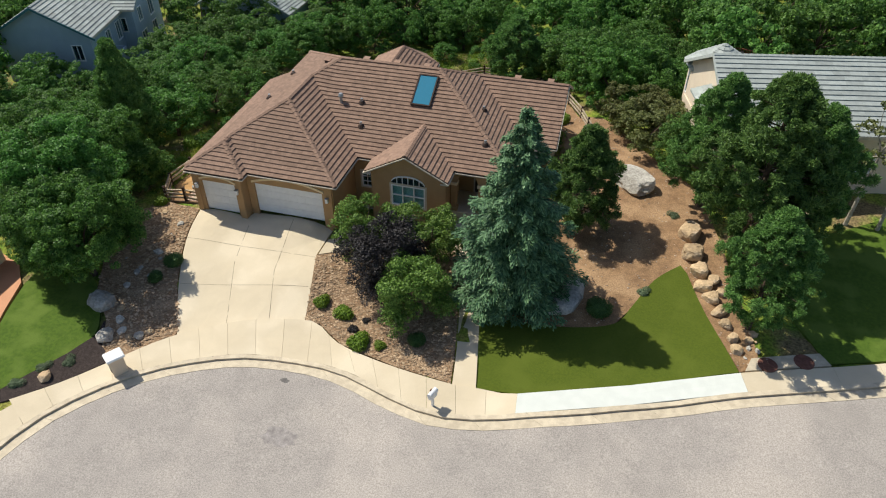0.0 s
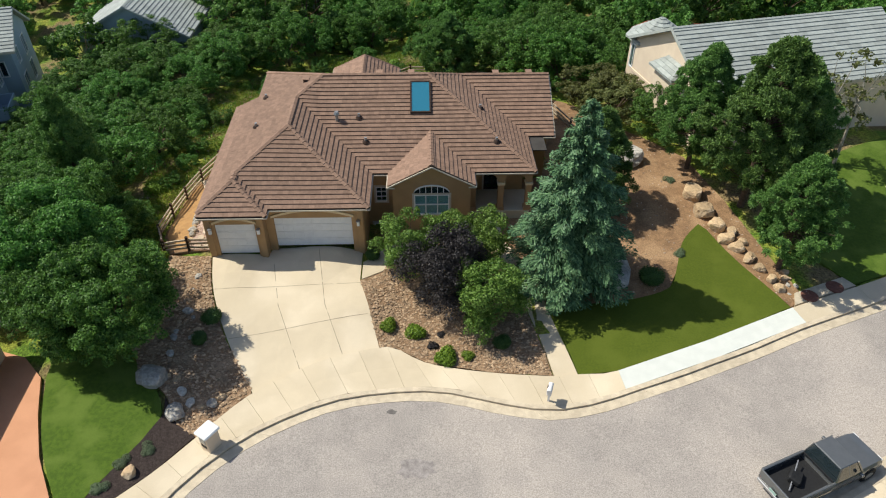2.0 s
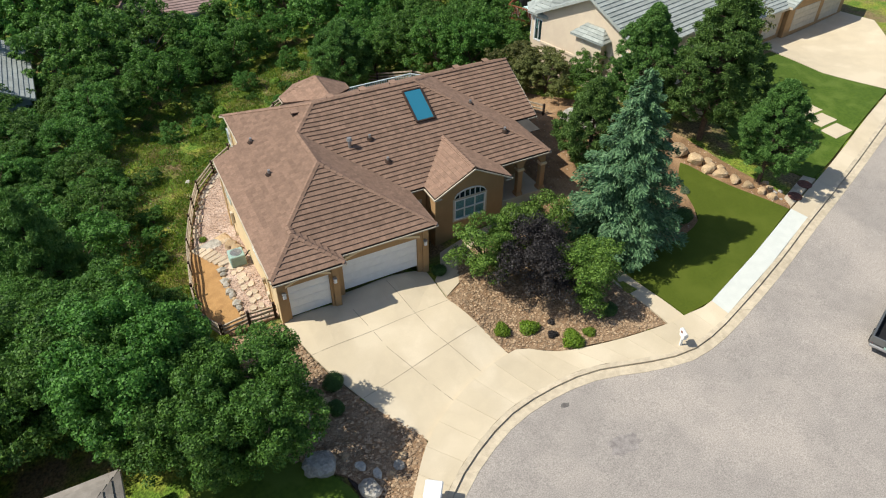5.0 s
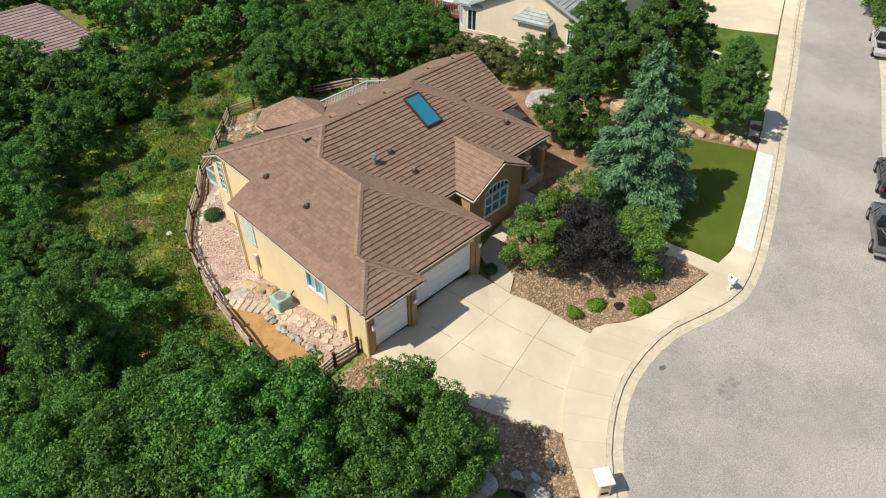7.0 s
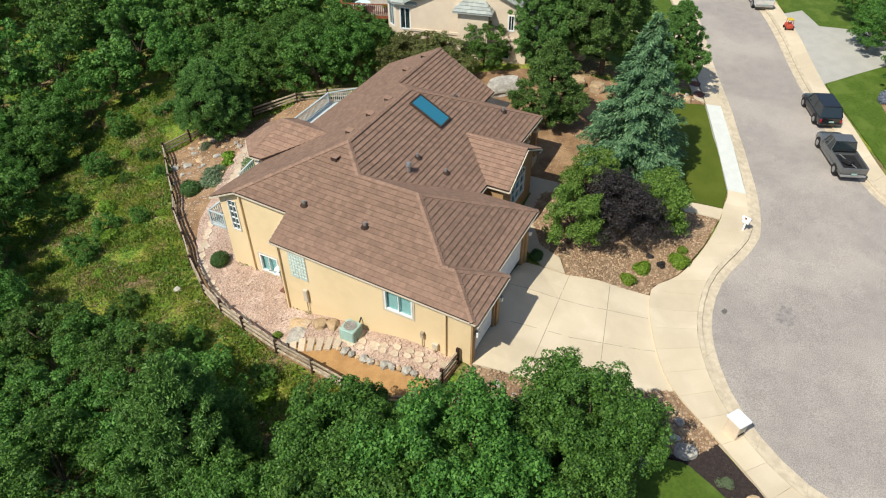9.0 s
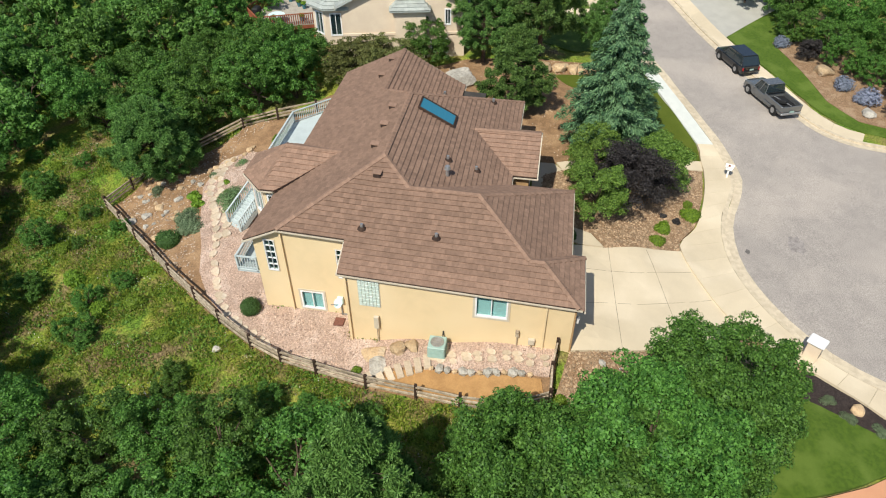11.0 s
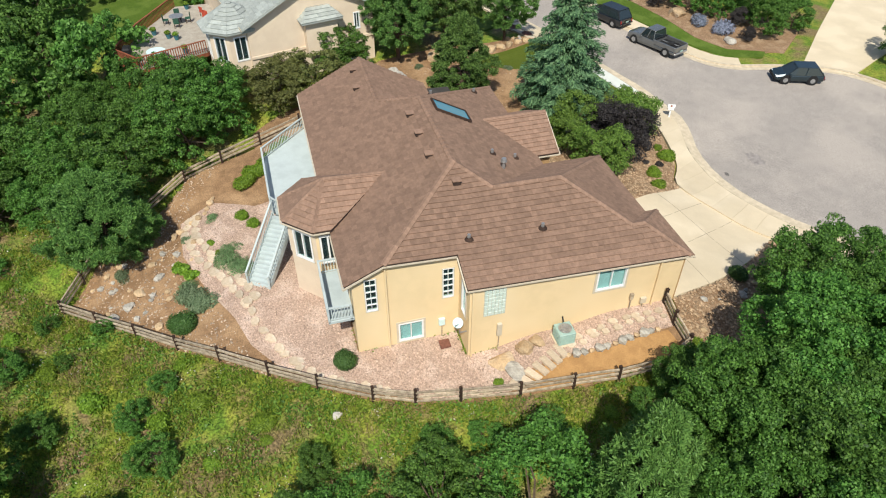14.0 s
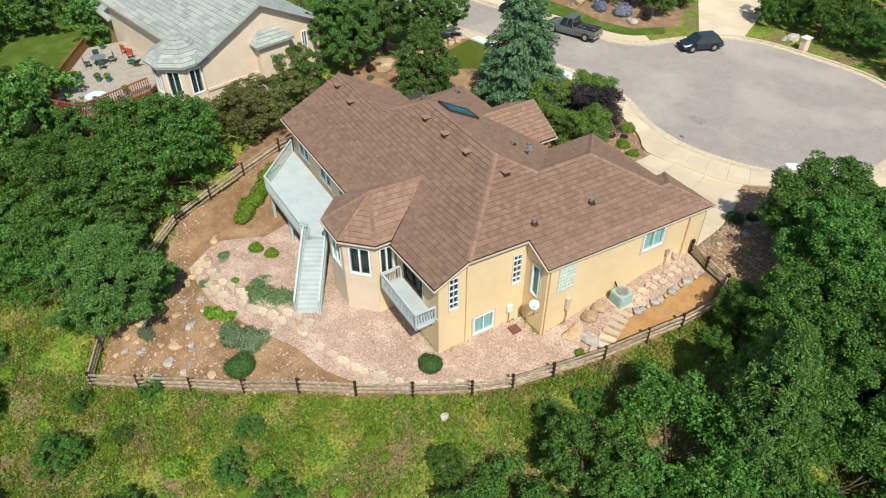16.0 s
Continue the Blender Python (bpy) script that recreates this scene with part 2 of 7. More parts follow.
def add_box(bm, x0, x1, y0, y1, z0, z1, m=None, bevel=0.0):
    r = bmesh.ops.create_cube(bm, size=1.0)
    vs = r["verts"]
    for v in vs:
        v.co = Vector((x0 + (v.co.x + 0.5) * (x1 - x0), y0 + (v.co.y + 0.5) * (y1 - y0), z0 + (v.co.z + 0.5) * (z1 - z0)))
    if bevel:
        es = list({e for v in vs for e in v.link_edges})
        r = bmesh.ops.bevel(bm, geom=es, offset=bevel, segments=1, affect="EDGES")
        vs = list({v for f in r["faces"] for v in f.verts} | {v for v in vs if v.is_valid})
    if m is not None:
        bmesh.ops.transform(bm, matrix=m, verts=[v for v in vs if v.is_valid])
    return vs


def box(x0, x1, y0, y1, z0, z1, m=None, bevel=0.0):
    bm = bmesh.new()
    add_box(bm, x0, x1, y0, y1, z0, z1, m, bevel)
    return bm


def beam(a, b, w, h, up=Vector((0, 0, 1))):
    """A bar from a to b, w wide and h high."""
    bm = bmesh.new()
    add_beam(bm, a, b, w, h, up)
    return bm


def add_beam(bm, a, b, w, h, up=Vector((0, 0, 1))):
    a, b = Vector(a), Vector(b)
    d = (b - a)
    ln = d.length
    d.normalize()
    s = d.cross(up)
    if s.length < 1e-4:
        s = d.cross(Vector((0, 1, 0)))
    s.normalize()
    u = s.cross(d)
    m = Matrix((s, d, u)).transposed().to_4x4()
    m.translation = a
    add_box(bm, -w / 2, w / 2, 0, ln, -h / 2, h / 2, m)


def add_cyl(bm, a, b, r0, r1, seg=8):
    a, b = Vector(a), Vector(b)
    d = b - a
    q = d.to_track_quat("Z", "Y").to_matrix().to_4x4()
    q.translation = (a + b) / 2
    bmesh.ops.create_cone(bm, cap_ends=True, segments=seg, radius1=r0, radius2=r1, depth=d.length, matrix=q)


def poly_prism(pts, z0, z1):
    """A prism over a plan outline."""
    bm = bmesh.new()
    lo = [bm.verts.new((x, y, z0)) for x, y in pts]
    hi = [bm.verts.new((x, y, z1)) for x, y in pts]
    bm.faces.new(hi)
    bm.faces.new(lo[::-1])
    for i in range(len(pts)):
        j = (i + 1) % len(pts)
        bm.faces.new((lo[i], lo[j], hi[j], hi[i]))
    bmesh.ops.recalc_face_normals(bm, faces=bm.faces)
    return bm

# ---- ground ----
# spot heights: x, y, z
SPOTS = np.array([(-14, 18.5, 0), (-14, 8, -.1), (-30, 10, 0), (-40, 8, 0), (0, 11, .25), (12, 16, 1.0), (30, 22, 1.9), (-25, 19, .05), (-6, 22, .25),
    (0, 22.5, .6), (10, 26.7, 1.25), (25, 33, 2.1), (4, 19, .75), (-5, 17, .15), (-14, 27, .15), (-18, 31, .95), (-20, 34, 1.45), (-26, 33.5, 1.45), (-14, 33, 1.0), (-10, 34, 1.1), (-6, 32, 0.9),
    (-6, 27, .5), (2, 33, 1.4), (4, 38, 1.8), (3, 46, 2.1), (9, 40, 2.3), (9, 30, 1.45), (-2, 52, 1.5), (-30, 24, .5), (-32, 32, .9), (-27.5, 37, 1.4), (-28, 41.5, .9),
    (-28.5, 45.5, .15), (-26, 50, .1), (-25.5, 52, .1), (-31, 41.5, .5), (-30, 47.5, 0), (-29.5, 49.5, -.3), (-27, 54, -.4), (-25.5, 57, -.8), (-20, 64, -1.8),
    (-15.5, 69, -2.6), (-18.5, 56.6, 0), (-12, 58, 0), (-10, 64, -1.2), (-4, 58, .6), (-38, 45, -1), (-36, 36, .2), (-36, 56, -2), (-28, 68, -3), (-45, 30, -.5),
    (-50, 50, -2.5), (-20, 80, -4), (0, 75, -2), (20, 60, 1), (20, 45, 2.5), (-60, 70, -5), (40, 80, 0), (-60, 20, 0), (45, 37, 3.0), (60, 42, 3.8), (2, 25.5, .85)])
SPOTS = np.vstack([SPOTS, [(-16.4, 37.2, 0.1), (-15.2, 35.5, .8), (-22, 23.5, .02), (-16, 24.5, -.02), (-12, 20, 0), (-20, 15, 0), (-8, 12, 0)]])


def ground_z(x, y):
    w = 1.0 / ((SPOTS[:, 0] - x) ** 2 + (SPOTS[:, 1] - y) ** 2 + 2.0) ** 1.5
    return float((w * SPOTS[:, 2]).sum() / w.sum())


def smooth_line(pts, n=4):
    """A rounded line through plan points."""
    out = []
    p = [Vector(q) for q in pts]
    for i in range(len(p) - 1):
        a, b, c, d = p[max(i - 1, 0)], p[i], p[i + 1], p[min(i + 2, len(p) - 1)]
        for k in range(n):
            t = k / n
            out.append(tuple(0.5 * ((2 * b) + (c - a) * t + (2 * a - 5 * b + 4 * c - d) * t * t + (3 * b - a - 3 * c + d) * t ** 3)))
    out.append(tuple(p[-1]))
    return out


def drape(name, pts, dz, material, label, category, skirt=0.25, step=1.0, parent=None, bumpy=0.0):
    """A sheet over a plan outline, laid on the ground, with an edge that goes down into it."""
    bm = bmesh.new()
    vs = [bm.verts.new((x, y, 0)) for x, y in pts]
    f = bm.faces.new(vs)
    if f.normal.z < 0 or f.calc_area() and (f.normal_update() or f.normal.z < 0):
        f.normal_flip()
    bmesh.ops.triangulate(bm, faces=[f])
    xs, ys = [p[0] for p in pts], [p[1] for p in pts]
    for lo, hi, ax in ((min(xs), max(xs), 0), (min(ys), max(ys), 1)):
        k = math.ceil(lo / step) * step
        while k < hi:
            co, no = [0, 0, 0], [0, 0, 0]
            co[ax], no[ax] = k, 1
            bmesh.ops.bisect_plane(bm, geom=bm.verts[:] + bm.edges[:] + bm.faces[:], plane_co=co, plane_no=no)
            k += step
    for v in bm.verts:
        v.co.z = ground_z(v.co.x, v.co.y) + dz + (bumpy * noise.noise((v.co.x * 1.3, v.co.y * 1.3, 2)) if bumpy else 0)
    edges = [e for e in bm.edges if e.is_boundary]
    r = bmesh.ops.extrude_edge_only(bm, edges=edges)
    for v in r["geom"]:
        if isinstance(v, bmesh.types.BMVert):
            v.co.z -= skirt
    ob = part(name, bm, material, parent)
    if not parent:
        tagged(ob, label, category, kind="structure")
    return ob


CURB = smooth_line([(-26.9, 10.5), (-27.1, 13.2), (-26.5, 15.6), (-25.7, 17.3), (-24.15, 19.25), (-21.95, 21.05), (-19.05, 22.5), (-16.7, 23.1), (-14.1, 23.25), (-11.9, 22.95), (-9.8, 22.25), (-7.6, 21.7), (-5.9, 21.75), (-3.0, 22.4), (2.5, 24.2), (8.5, 26.4), (15.3, 28.9), (30, 34.4), (60, 45.7)], 4)
BACK = smooth_line([(-29.0, 16.4), (-26.9, 18.5), (-25.2, 20.6), (-22.9, 23.4), (-20.6, 24.9), (-18.2, 25.9), (-16.2, 26.4), (-15.2, 26.3), (-13.4, 25.1), (-9.8, 24.2), (-6.5, 23.85), (-5.2, 23.95), (-3.0, 24.0), (2.3, 25.75), (8.1, 27.85), (16, 30.7), (30, 36.0), (60, 47.3)], 4)
FAR = smooth_line([(59, 36.6), (29, 25.2), (14.8, 19.9), (7.3, 16.9), (2.7, 14.6), (0.0, 11.7), (-1.2, 7.6), (-3.2, 3.0), (-6, 0.7), (-9.4, -0.5), (-14, -1.5), (-18, -1.6), (-22, 0.2), (-25.5, 4.6), (-26.9, 10.5)], 4)
STREET = CURB + FAR[:-1]
DRIVE = [(-17.6, 34.5), (-23.4, 34.5), (-23.6, 33.8), (-27.2, 33.8)] + smooth_line([(-27.1, 33.4), (-26.4, 30.4), (-24.9, 26.9), (-22.9, 23.4)], 4) + [(-20.6, 24.9), (-18.2, 25.9), (-16.2, 26.4)] + [(-17.0, 29.5), (-17.6, 31.6)]
WALKSTRIP = smooth_line([(-9.2, 34.5), (-7.9, 31.5), (-7.5, 29.4), (-6.9, 26.5), (-6.5, 23.9)], 3) + smooth_line([(-5.2, 23.9), (-5.7, 26.5), (-6.3, 29.6), (-6.8, 31.9), (-8.1, 35.0)], 3)
LAWN = smooth_line([(-5.15, 23.95), (-5.6, 26.5), (-6.2, 29.0)], 3) + smooth_line([(-4.5, 29.2), (-1.2, 29.3), (1.4, 30.0), (2.3, 31.5), (3.5, 34.2), (5.0, 35.8)], 4) + smooth_line([(5.4, 35.2), (6.5, 31.9), (8.05, 27.95)], 3) + [(2.3, 25.8), (-3.0, 24.05)]
BED = [(-17.6, 31.5), (-16.2, 32.3), (-15.5, 34.0), (-12.5, 36.0), (-10.0, 36.0), (-9.2, 34.5)] + smooth_line([(-8.0, 31.5), (-7.6, 29.4), (-7.0, 26.5), (-6.6, 23.95)], 3) + [(-9.8, 24.3), (-13.4, 25.2), (-15.2, 26.4), (-16.2, 26.5), (-17.0, 29.5)]
EASTDIRT = [(-8.6, 38.0), (-8.1, 35.0), (-6.8, 31.9), (-6.2, 29.0), (-4.5, 29.1), (-1.2, 29.2), (1.4, 29.9), (2.3, 31.4), (3.5, 34.1), (5.0, 35.7), (6.5, 31.8), (8.1, 28.0), (9.2, 28.6), (8.4, 34), (7.0, 40), (6.5, 44), (3, 48), (0.5, 53), (-1.5, 56), (-4.5, 56), (-4.5, 50), (-4.8, 42.8), (-6.4, 42.8), (-6.5, 38.2)]
WESTBED = [(-27.3, 33.6)] + smooth_line([(-27.2, 33.4), (-26.5, 30.4), (-25.0, 26.9), (-23.0, 23.4), (-25.2, 20.6)], 4) + [(-26.4, 21.4), (-27.4, 23.2), (-29.4, 25.0), (-31, 28), (-31.5, 33), (-30.5, 34.3)]
DARKBED = [(-25.3, 20.7), (-26.9, 18.6), (-29.0, 16.5), (-29.9, 16.6), (-28.9, 18.6), (-27.9, 20.4), (-27.2, 22.0), (-27.4, 23.1), (-26.4, 21.4)]
LEFTLAWN = smooth_line([(-29.9, 16.7), (-28.9, 18.6), (-27.9, 20.4), (-27.3, 22.0), (-28.4, 24.0), (-31, 26.5), (-34.5, 27)], 3) + smooth_line([(-34.2, 24.5), (-33.4, 22), (-32.3, 19.5), (-30.4, 16.5)], 3)
LEFTDRIVE = [(-30.3, 15.8), (-30.7, 16.6), (-32.5, 19.5), (-33.6, 22), (-34.5, 24.5), (-36, 26), (-44, 29), (-48, 22), (-40, 13), (-31, 13)]
YARD = [(-27.1, 34.2), (-30.2, 34.4), (-31.2, 36.5), (-31.1, 41), (-30.7, 44.1), (-30.0, 47.2), (-29.3, 49.5), (-28.5, 51.6), (-26.8, 54.3), (-25, 56.8), (-23.2, 59.4), (-21, 61.9), (-18.9, 64.4), (-16.8, 66.9), (-14.8, 69.2), (-11.5, 67.2), (-5.5, 61.2), (-4.5, 58.4), (-3.2, 55.5), (-2.6, 52.2), (-4.6, 51.6), (-25.2, 51.6), (-25.2, 46.1), (-27.1, 46.1)]
GRAVEL = [(-27.1, 34.3), (-29.0, 34.6), (-29.2, 38.5), (-29.0, 41), (-29.3, 43.5), (-30.2, 44.5), (-29.8, 47.2), (-29.0, 49.4), (-28.2, 51.4), (-26.5, 54.1), (-24.4, 56.3), (-22.6, 57.6), (-20.4, 58.4), (-17.5, 59.9), (-13.5, 61.5), (-9.5, 61.8), (-8.6, 59.5), (-10, 56.5), (-9, 52), (-25.2, 51.8), (-25.3, 46.1), (-27.1, 46.1)]
ORANGE = [(-29.2, 35), (-30.2, 34.8), (-31.0, 36.6), (-31.0, 41), (-30.5, 43.6), (-29.5, 43.0), (-29.2, 41), (-29.4, 38.5)]
FARLAWN = smooth_line([(59, 34.5), (29, 23.1), (14.8, 17.8), (8, 14.9), (3.9, 12.7), (1.7, 10.3), (0.8, 7.6)], 3) + [(2.5, 6.0), (6, 5.0), (12, 6), (22, 11), (35, 16), (62, 27)]
EASTLAWN = [(12.7, 29.8), (16, 30.9), (24, 33.9), (29.8, 36.1), (28.6, 38.6), (27.4, 41.2), (26.9, 46.8), (23.5, 46), (18, 43.5), (12, 40), (10.6, 34)]
EASTDRIVE = [(29.9, 36.1), (28.7, 38.6), (27.5, 41.2), (27.0, 49.6), (31, 50.2), (42.5, 51.5), (42.5, 47), (39.5, 43.5), (38.2, 41.0), (38.4, 39.3)]
GREYDRIVE = [(17.2, 19.2), (21.5, 20.8), (28.5, 23.4), (31.2, 24.2), (33, 22.6), (29.2, 20.6), (30.5, 15.0), (25.5, 12.5), (20.8, 16.4)]


def inside(x, y, pts):
    hit, j = False, len(pts) - 1
    for i in range(len(pts)):
        (x0, y0), (x1, y1) = pts[i], pts[j]
        if (y0 > y) != (y1 > y) and x < (x1 - x0) * (y - y0) / (y1 - y0) + x0:
            hit = not hit
        j = i
    return hit


def make_ground():
    """One sheet, fine round the house and coarse to the horizon, a little lower under what is laid on it."""
    def axis(lo, hi, far):
        a = list(np.arange(lo, hi + 0.1, 1.0))
        s, left, right = 2.0, [], []
        p = lo
        while p > -far:
            p -= s
            left.append(p)
            s *= 1.35
        s, p = 2.0, hi
        while p < far:
            p += s
            right.append(p)
            s *= 1.35
        return left[::-1] + a + right
    xs, ys = axis(-62, 34, 1500), axis(-6, 86, 1500)
    covers = [STREET, DRIVE, LAWN, BED, EASTDIRT, YARD, WESTBED, LEFTLAWN, LEFTDRIVE, FARLAWN, EASTLAWN, EASTDRIVE, CURB + BACK[::-1]]
    cx, cy = -15, 40
    verts = []
    for y in ys:
        for x in xs:
            z = ground_z(x, y)
            far = max(0.0, math.hypot(x - cx, y - cy) - 90)
            z += far * 0.02 * (0.6 + 0.4 * noise.noise((x * 0.008, y * 0.008, 0)))
            if -62 <= x <= 62 and -6 <= y <= 86:
                deep = any(inside(x, y, c) for c in covers)
                z += -0.16 if deep else 0.10 * noise.noise((x * 0.35, y * 0.35, 5))
            verts.append((x, y, z))
    n = len(xs)
    faces = [(j * n + i, j * n + i + 1, (j + 1) * n + i + 1, (j + 1) * n + i) for j in range(len(ys) - 1) for i in range(n - 1)]
    ob = part("ground", mesh_from("ground", verts, faces, M_MEADOW), None, smooth=True)
    tagged(ob, "grassy meadow slope with yellow weeds and bare soil", "ground", kind="structure")


make_ground()
drape("road", STREET, 0.0, M_ASPHALT, "pale grey worn asphalt of a cul-de-sac", "road", 0.1)
drape("driveway", DRIVE, 0.03, M_CONC, "pale concrete driveway with sawn joints, in sun", "driveway", 0.2)
drape("entry_walk", [(-17.5, 31.6), (-16.2, 32.4), (-15.4, 34.1), (-12.5, 35.9), (-10, 35.9), (-9.2, 34.5), (-8.3, 35.2), (-8.3, 37.9), (-10.3, 37.9), (-10.3, 36.7), (-13, 36.6), (-15.8, 35.8), (-16.6, 34.2), (-17.5, 33.2)], 0.05, M_CONC, "pale concrete path to the porch", "path", 0.2)
drape("far_back_lawn", [(19, 68), (21.5, 58), (26, 57), (45, 60), (50, 82), (26, 84)], 0.1, M_LAWN, "bright green lawn behind the neighbouring house", "lawn", 0.3)
drape("front_walk", WALKSTRIP, 0.04, M_CONC, "narrow pale concrete path between bed and lawn", "path", 0.2)
drape("artificial_lawn", LAWN, 0.05, M_TURF, "deep green short artificial lawn beside the pavement", "lawn", 0.2)
drape("planting_bed", BED, 0.03, M_MULCH, "brown wood-chip mulch bed beside the driveway", "planting bed", 0.2, bumpy=0.05)
drape("side_garden", EASTDIRT, 0.02, M_DIRT, "bare brown soil garden with pine litter", "garden", 0.2, bumpy=0.05)
drape("west_bed", WESTBED, 0.02, M_MULCH, "rough bed of chips and stones under oaks", "planting bed", 0.2, bumpy=0.08)
drape("dark_bed", DARKBED, 0.06, M_DARKMULCH, "dark mulch strip along the lawn", "planting bed", 0.2, bumpy=0.04)
drape("neighbour_lawn", LEFTLAWN, 0.05, M_LAWN, "bright green mown lawn with a curved edge", "lawn", 0.2)
drape("neighbour_driveway", LEFTDRIVE, 0.05, M_TERRA, "orange tinted concrete driveway", "driveway", 0.2)
drape("yard", YARD, 0.0, M_DIRT, "bare brown soil back yard inside a rail fence", "yard", 0.2, bumpy=0.06)
drape("gravel_yard", GRAVEL, 0.05, M_GRAVEL, "pink crushed gravel round the house", "gravel", 0.2, bumpy=0.02)
drape("sand_slope", ORANGE, 0.06, M_ORANGE, "smooth orange sandy soil below a stone edge", "soil", 0.2)
drape("far_lawn", FARLAWN, 0.06, M_LAWN, "green lawn strip across the street", "lawn", 0.2)
drape("east_lawn", EASTLAWN, 0.06, M_LAWN, "green lawn of the neighbouring house", "lawn", 0.2)


drape("east_driveway", EASTDRIVE, 0.07, M_CONC, "pale concrete driveway of the neighbouring house", "driveway", 0.2)
drape("grey_driveway", GREYDRIVE, 0.09, M_GREYCONC, "grey concrete driveway across the street", "driveway", 0.2)
for k in range(4):
    sx, sy = 19.6 + 0.35 * k, 33.4 + 1.75 * k
    drape("path_slab", [(sx - 0.9, sy - 0.75), (sx + 1.0, sy - 0.7), (sx + 0.9, sy + 0.75), (sx - 1.0, sy + 0.7)], 0.10, M_CONC, "square pale concrete path slab in the lawn", "path", 0.2)


def strip(name, line_a, line_b, dz, material, label, category, depth=0.3, cuts=1.5, gap=0.012):
    """Paving between two plan lines, cut into slabs by open joints."""
    top = root(name)
    tagged(top, label, category, kind="structure")
    def resample(line, n):
        p = [Vector(q) for q in line]
        d = [0]
        for i in range(len(p) - 1):
            d.append(d[-1] + (p[i + 1] - p[i]).length)
        out = []
        for k in range(n + 1):
            s = d[-1] * k / n
            i = min(max([j for j in range(len(d)) if d[j] <= s + 1e-9]), len(p) - 2)
            t = (s - d[i]) / max(d[i + 1] - d[i], 1e-9)
            out.append(p[i].lerp(p[i + 1], t))
        return out, d[-1]
    _, ln = resample(line_a, 1)
    n = max(1, round(ln / cuts))
    a, b = resample(line_a, n * 2)[0], resample(line_b, n * 2)[0]
    for k in range(n):
        bm = bmesh.new()
        rows = []
        for m in range(3):
            i = k * 2 + m
            pa, pb = a[i].copy(), b[i].copy()
            if m == 0:
                pa = pa.lerp(a[i + 1], gap / max((a[i + 1] - a[i]).length, .01))
                pb = pb.lerp(b[i + 1], gap / max((b[i + 1] - b[i]).length, .01))
            rows.append([bm.verts.new((q.x, q.y, ground_z(q.x, q.y) + dz)) for q in (pa, pa.lerp(pb, 0.5), pb)])
        fs = [bm.faces.new((rows[m][c], rows[m][c + 1], rows[m + 1][c + 1], rows[m + 1][c])) for m in range(2) for c in range(2)]
        bmesh.ops.recalc_face_normals(bm, faces=bm.faces)
        if fs[0].normal.z < 0:
            for f in bm.faces:
                f.normal_flip()
        r = bmesh.ops.extrude_edge_only(bm, edges=[e for e in bm.edges if e.is_boundary])
        for v in r["geom"]:
            if isinstance(v, bmesh.types.BMVert):
                v.co.z -= depth
        part("slab", bm, material, top)
    return top


def offset(line, d):
    out = []
    for i, p in enumerate(line):
        a, b = Vector(line[max(i - 1, 0)]), Vector(line[min(i + 1, len(line) - 1)])
        t = (b - a).normalized()
        out.append((p[0] - t.y * d, p[1] + t.x * d))
    return out


def cut_line(line, x0, x1):
    """The stretch of a line between two x, with exact ends."""
    out = []
    for p, q in zip(line, line[1:]):
        lo, hi = max(min(p[0], q[0]), x0), min(max(p[0], q[0]), x1)
        if hi <= lo:
            continue
        ends = [tuple(Vector(p).lerp(Vector(q), (k - p[0]) / (q[0] - p[0]))) for k in (lo, hi)]
        out += ends if not out else ends[1:]
    return out


def along(line, n):
    p = [Vector(q) for q in line]
    d = [0]
    for i in range(len(p) - 1):
        d.append(d[-1] + (p[i + 1] - p[i]).length)
    out = []
    for k in range(n):
        s = d[-1] * k / (n - 1)
        i = 0
        while i < len(p) - 2 and d[i + 1] < s:
            i += 1
        out.append(tuple(p[i].lerp(p[i + 1], (s - d[i]) / max(d[i + 1] - d[i], 1e-9))))
    return out


near_curb = cut_line(CURB[8:], -26.9, -2.8)
near_back = cut_line(BACK, -28.6, -3.0)
strip("pavement", offset(near_curb, 0.28), near_back, 0.13, M_CONC, "pale concrete pavement slabs along the curved kerb", "pavement")
strip("west_pavement", offset(CURB[:9], 0.28), [(-29.2, 10.5), (-29.4, 13.2), (-28.9, 15.2), (-28.2, 16.6)], 0.13, M_CONC, "pale concrete pavement along the far bend", "pavement")
white_c, white_b = cut_line(CURB, -2.8, 8.5), cut_line(BACK, -3.0, 8.1)
strip("new_pavement", offset(white_c, 0.28), white_b, 0.135, M_WHITE_CONC, "freshly poured white concrete pavement", "pavement", cuts=12, gap=0.004)
east_c, east_b = cut_line(CURB, 8.5, 61), cut_line(BACK, 8.1, 61)
strip("east_pavement", offset(east_c, 0.28), east_b, 0.13, M_CONC, "pale concrete pavement further along the street", "pavement", cuts=2.5)
strip("kerb", offset(CURB, 0.28), CURB, 0.14, M_CURB, "pale concrete kerb with a rounded edge", "kerb", cuts=3.0)
strip("gutter", offset(CURB, -0.02), offset(CURB, -0.58), 0.02, M_CURB, "pale concrete gutter pan along the kerb", "gutter", cuts=3.0, depth=0.1)
strip("far_kerb", offset(FAR, 0.3), FAR, 0.14, M_CURB, "pale concrete kerb across the street", "kerb", cuts=3.0)
strip("far_gutter", FAR, offset(FAR, -0.6), 0.02, M_CURB, "pale concrete gutter pan across the street", "gutter", cuts=3.0, depth=0.1)
FARP = FAR[:22]
strip("far_pavement", offset(FARP, 0.3), offset(FARP, 1.7), 0.13, M_CONC, "pale concrete pavement across the street", "pavement", cuts=2.5)


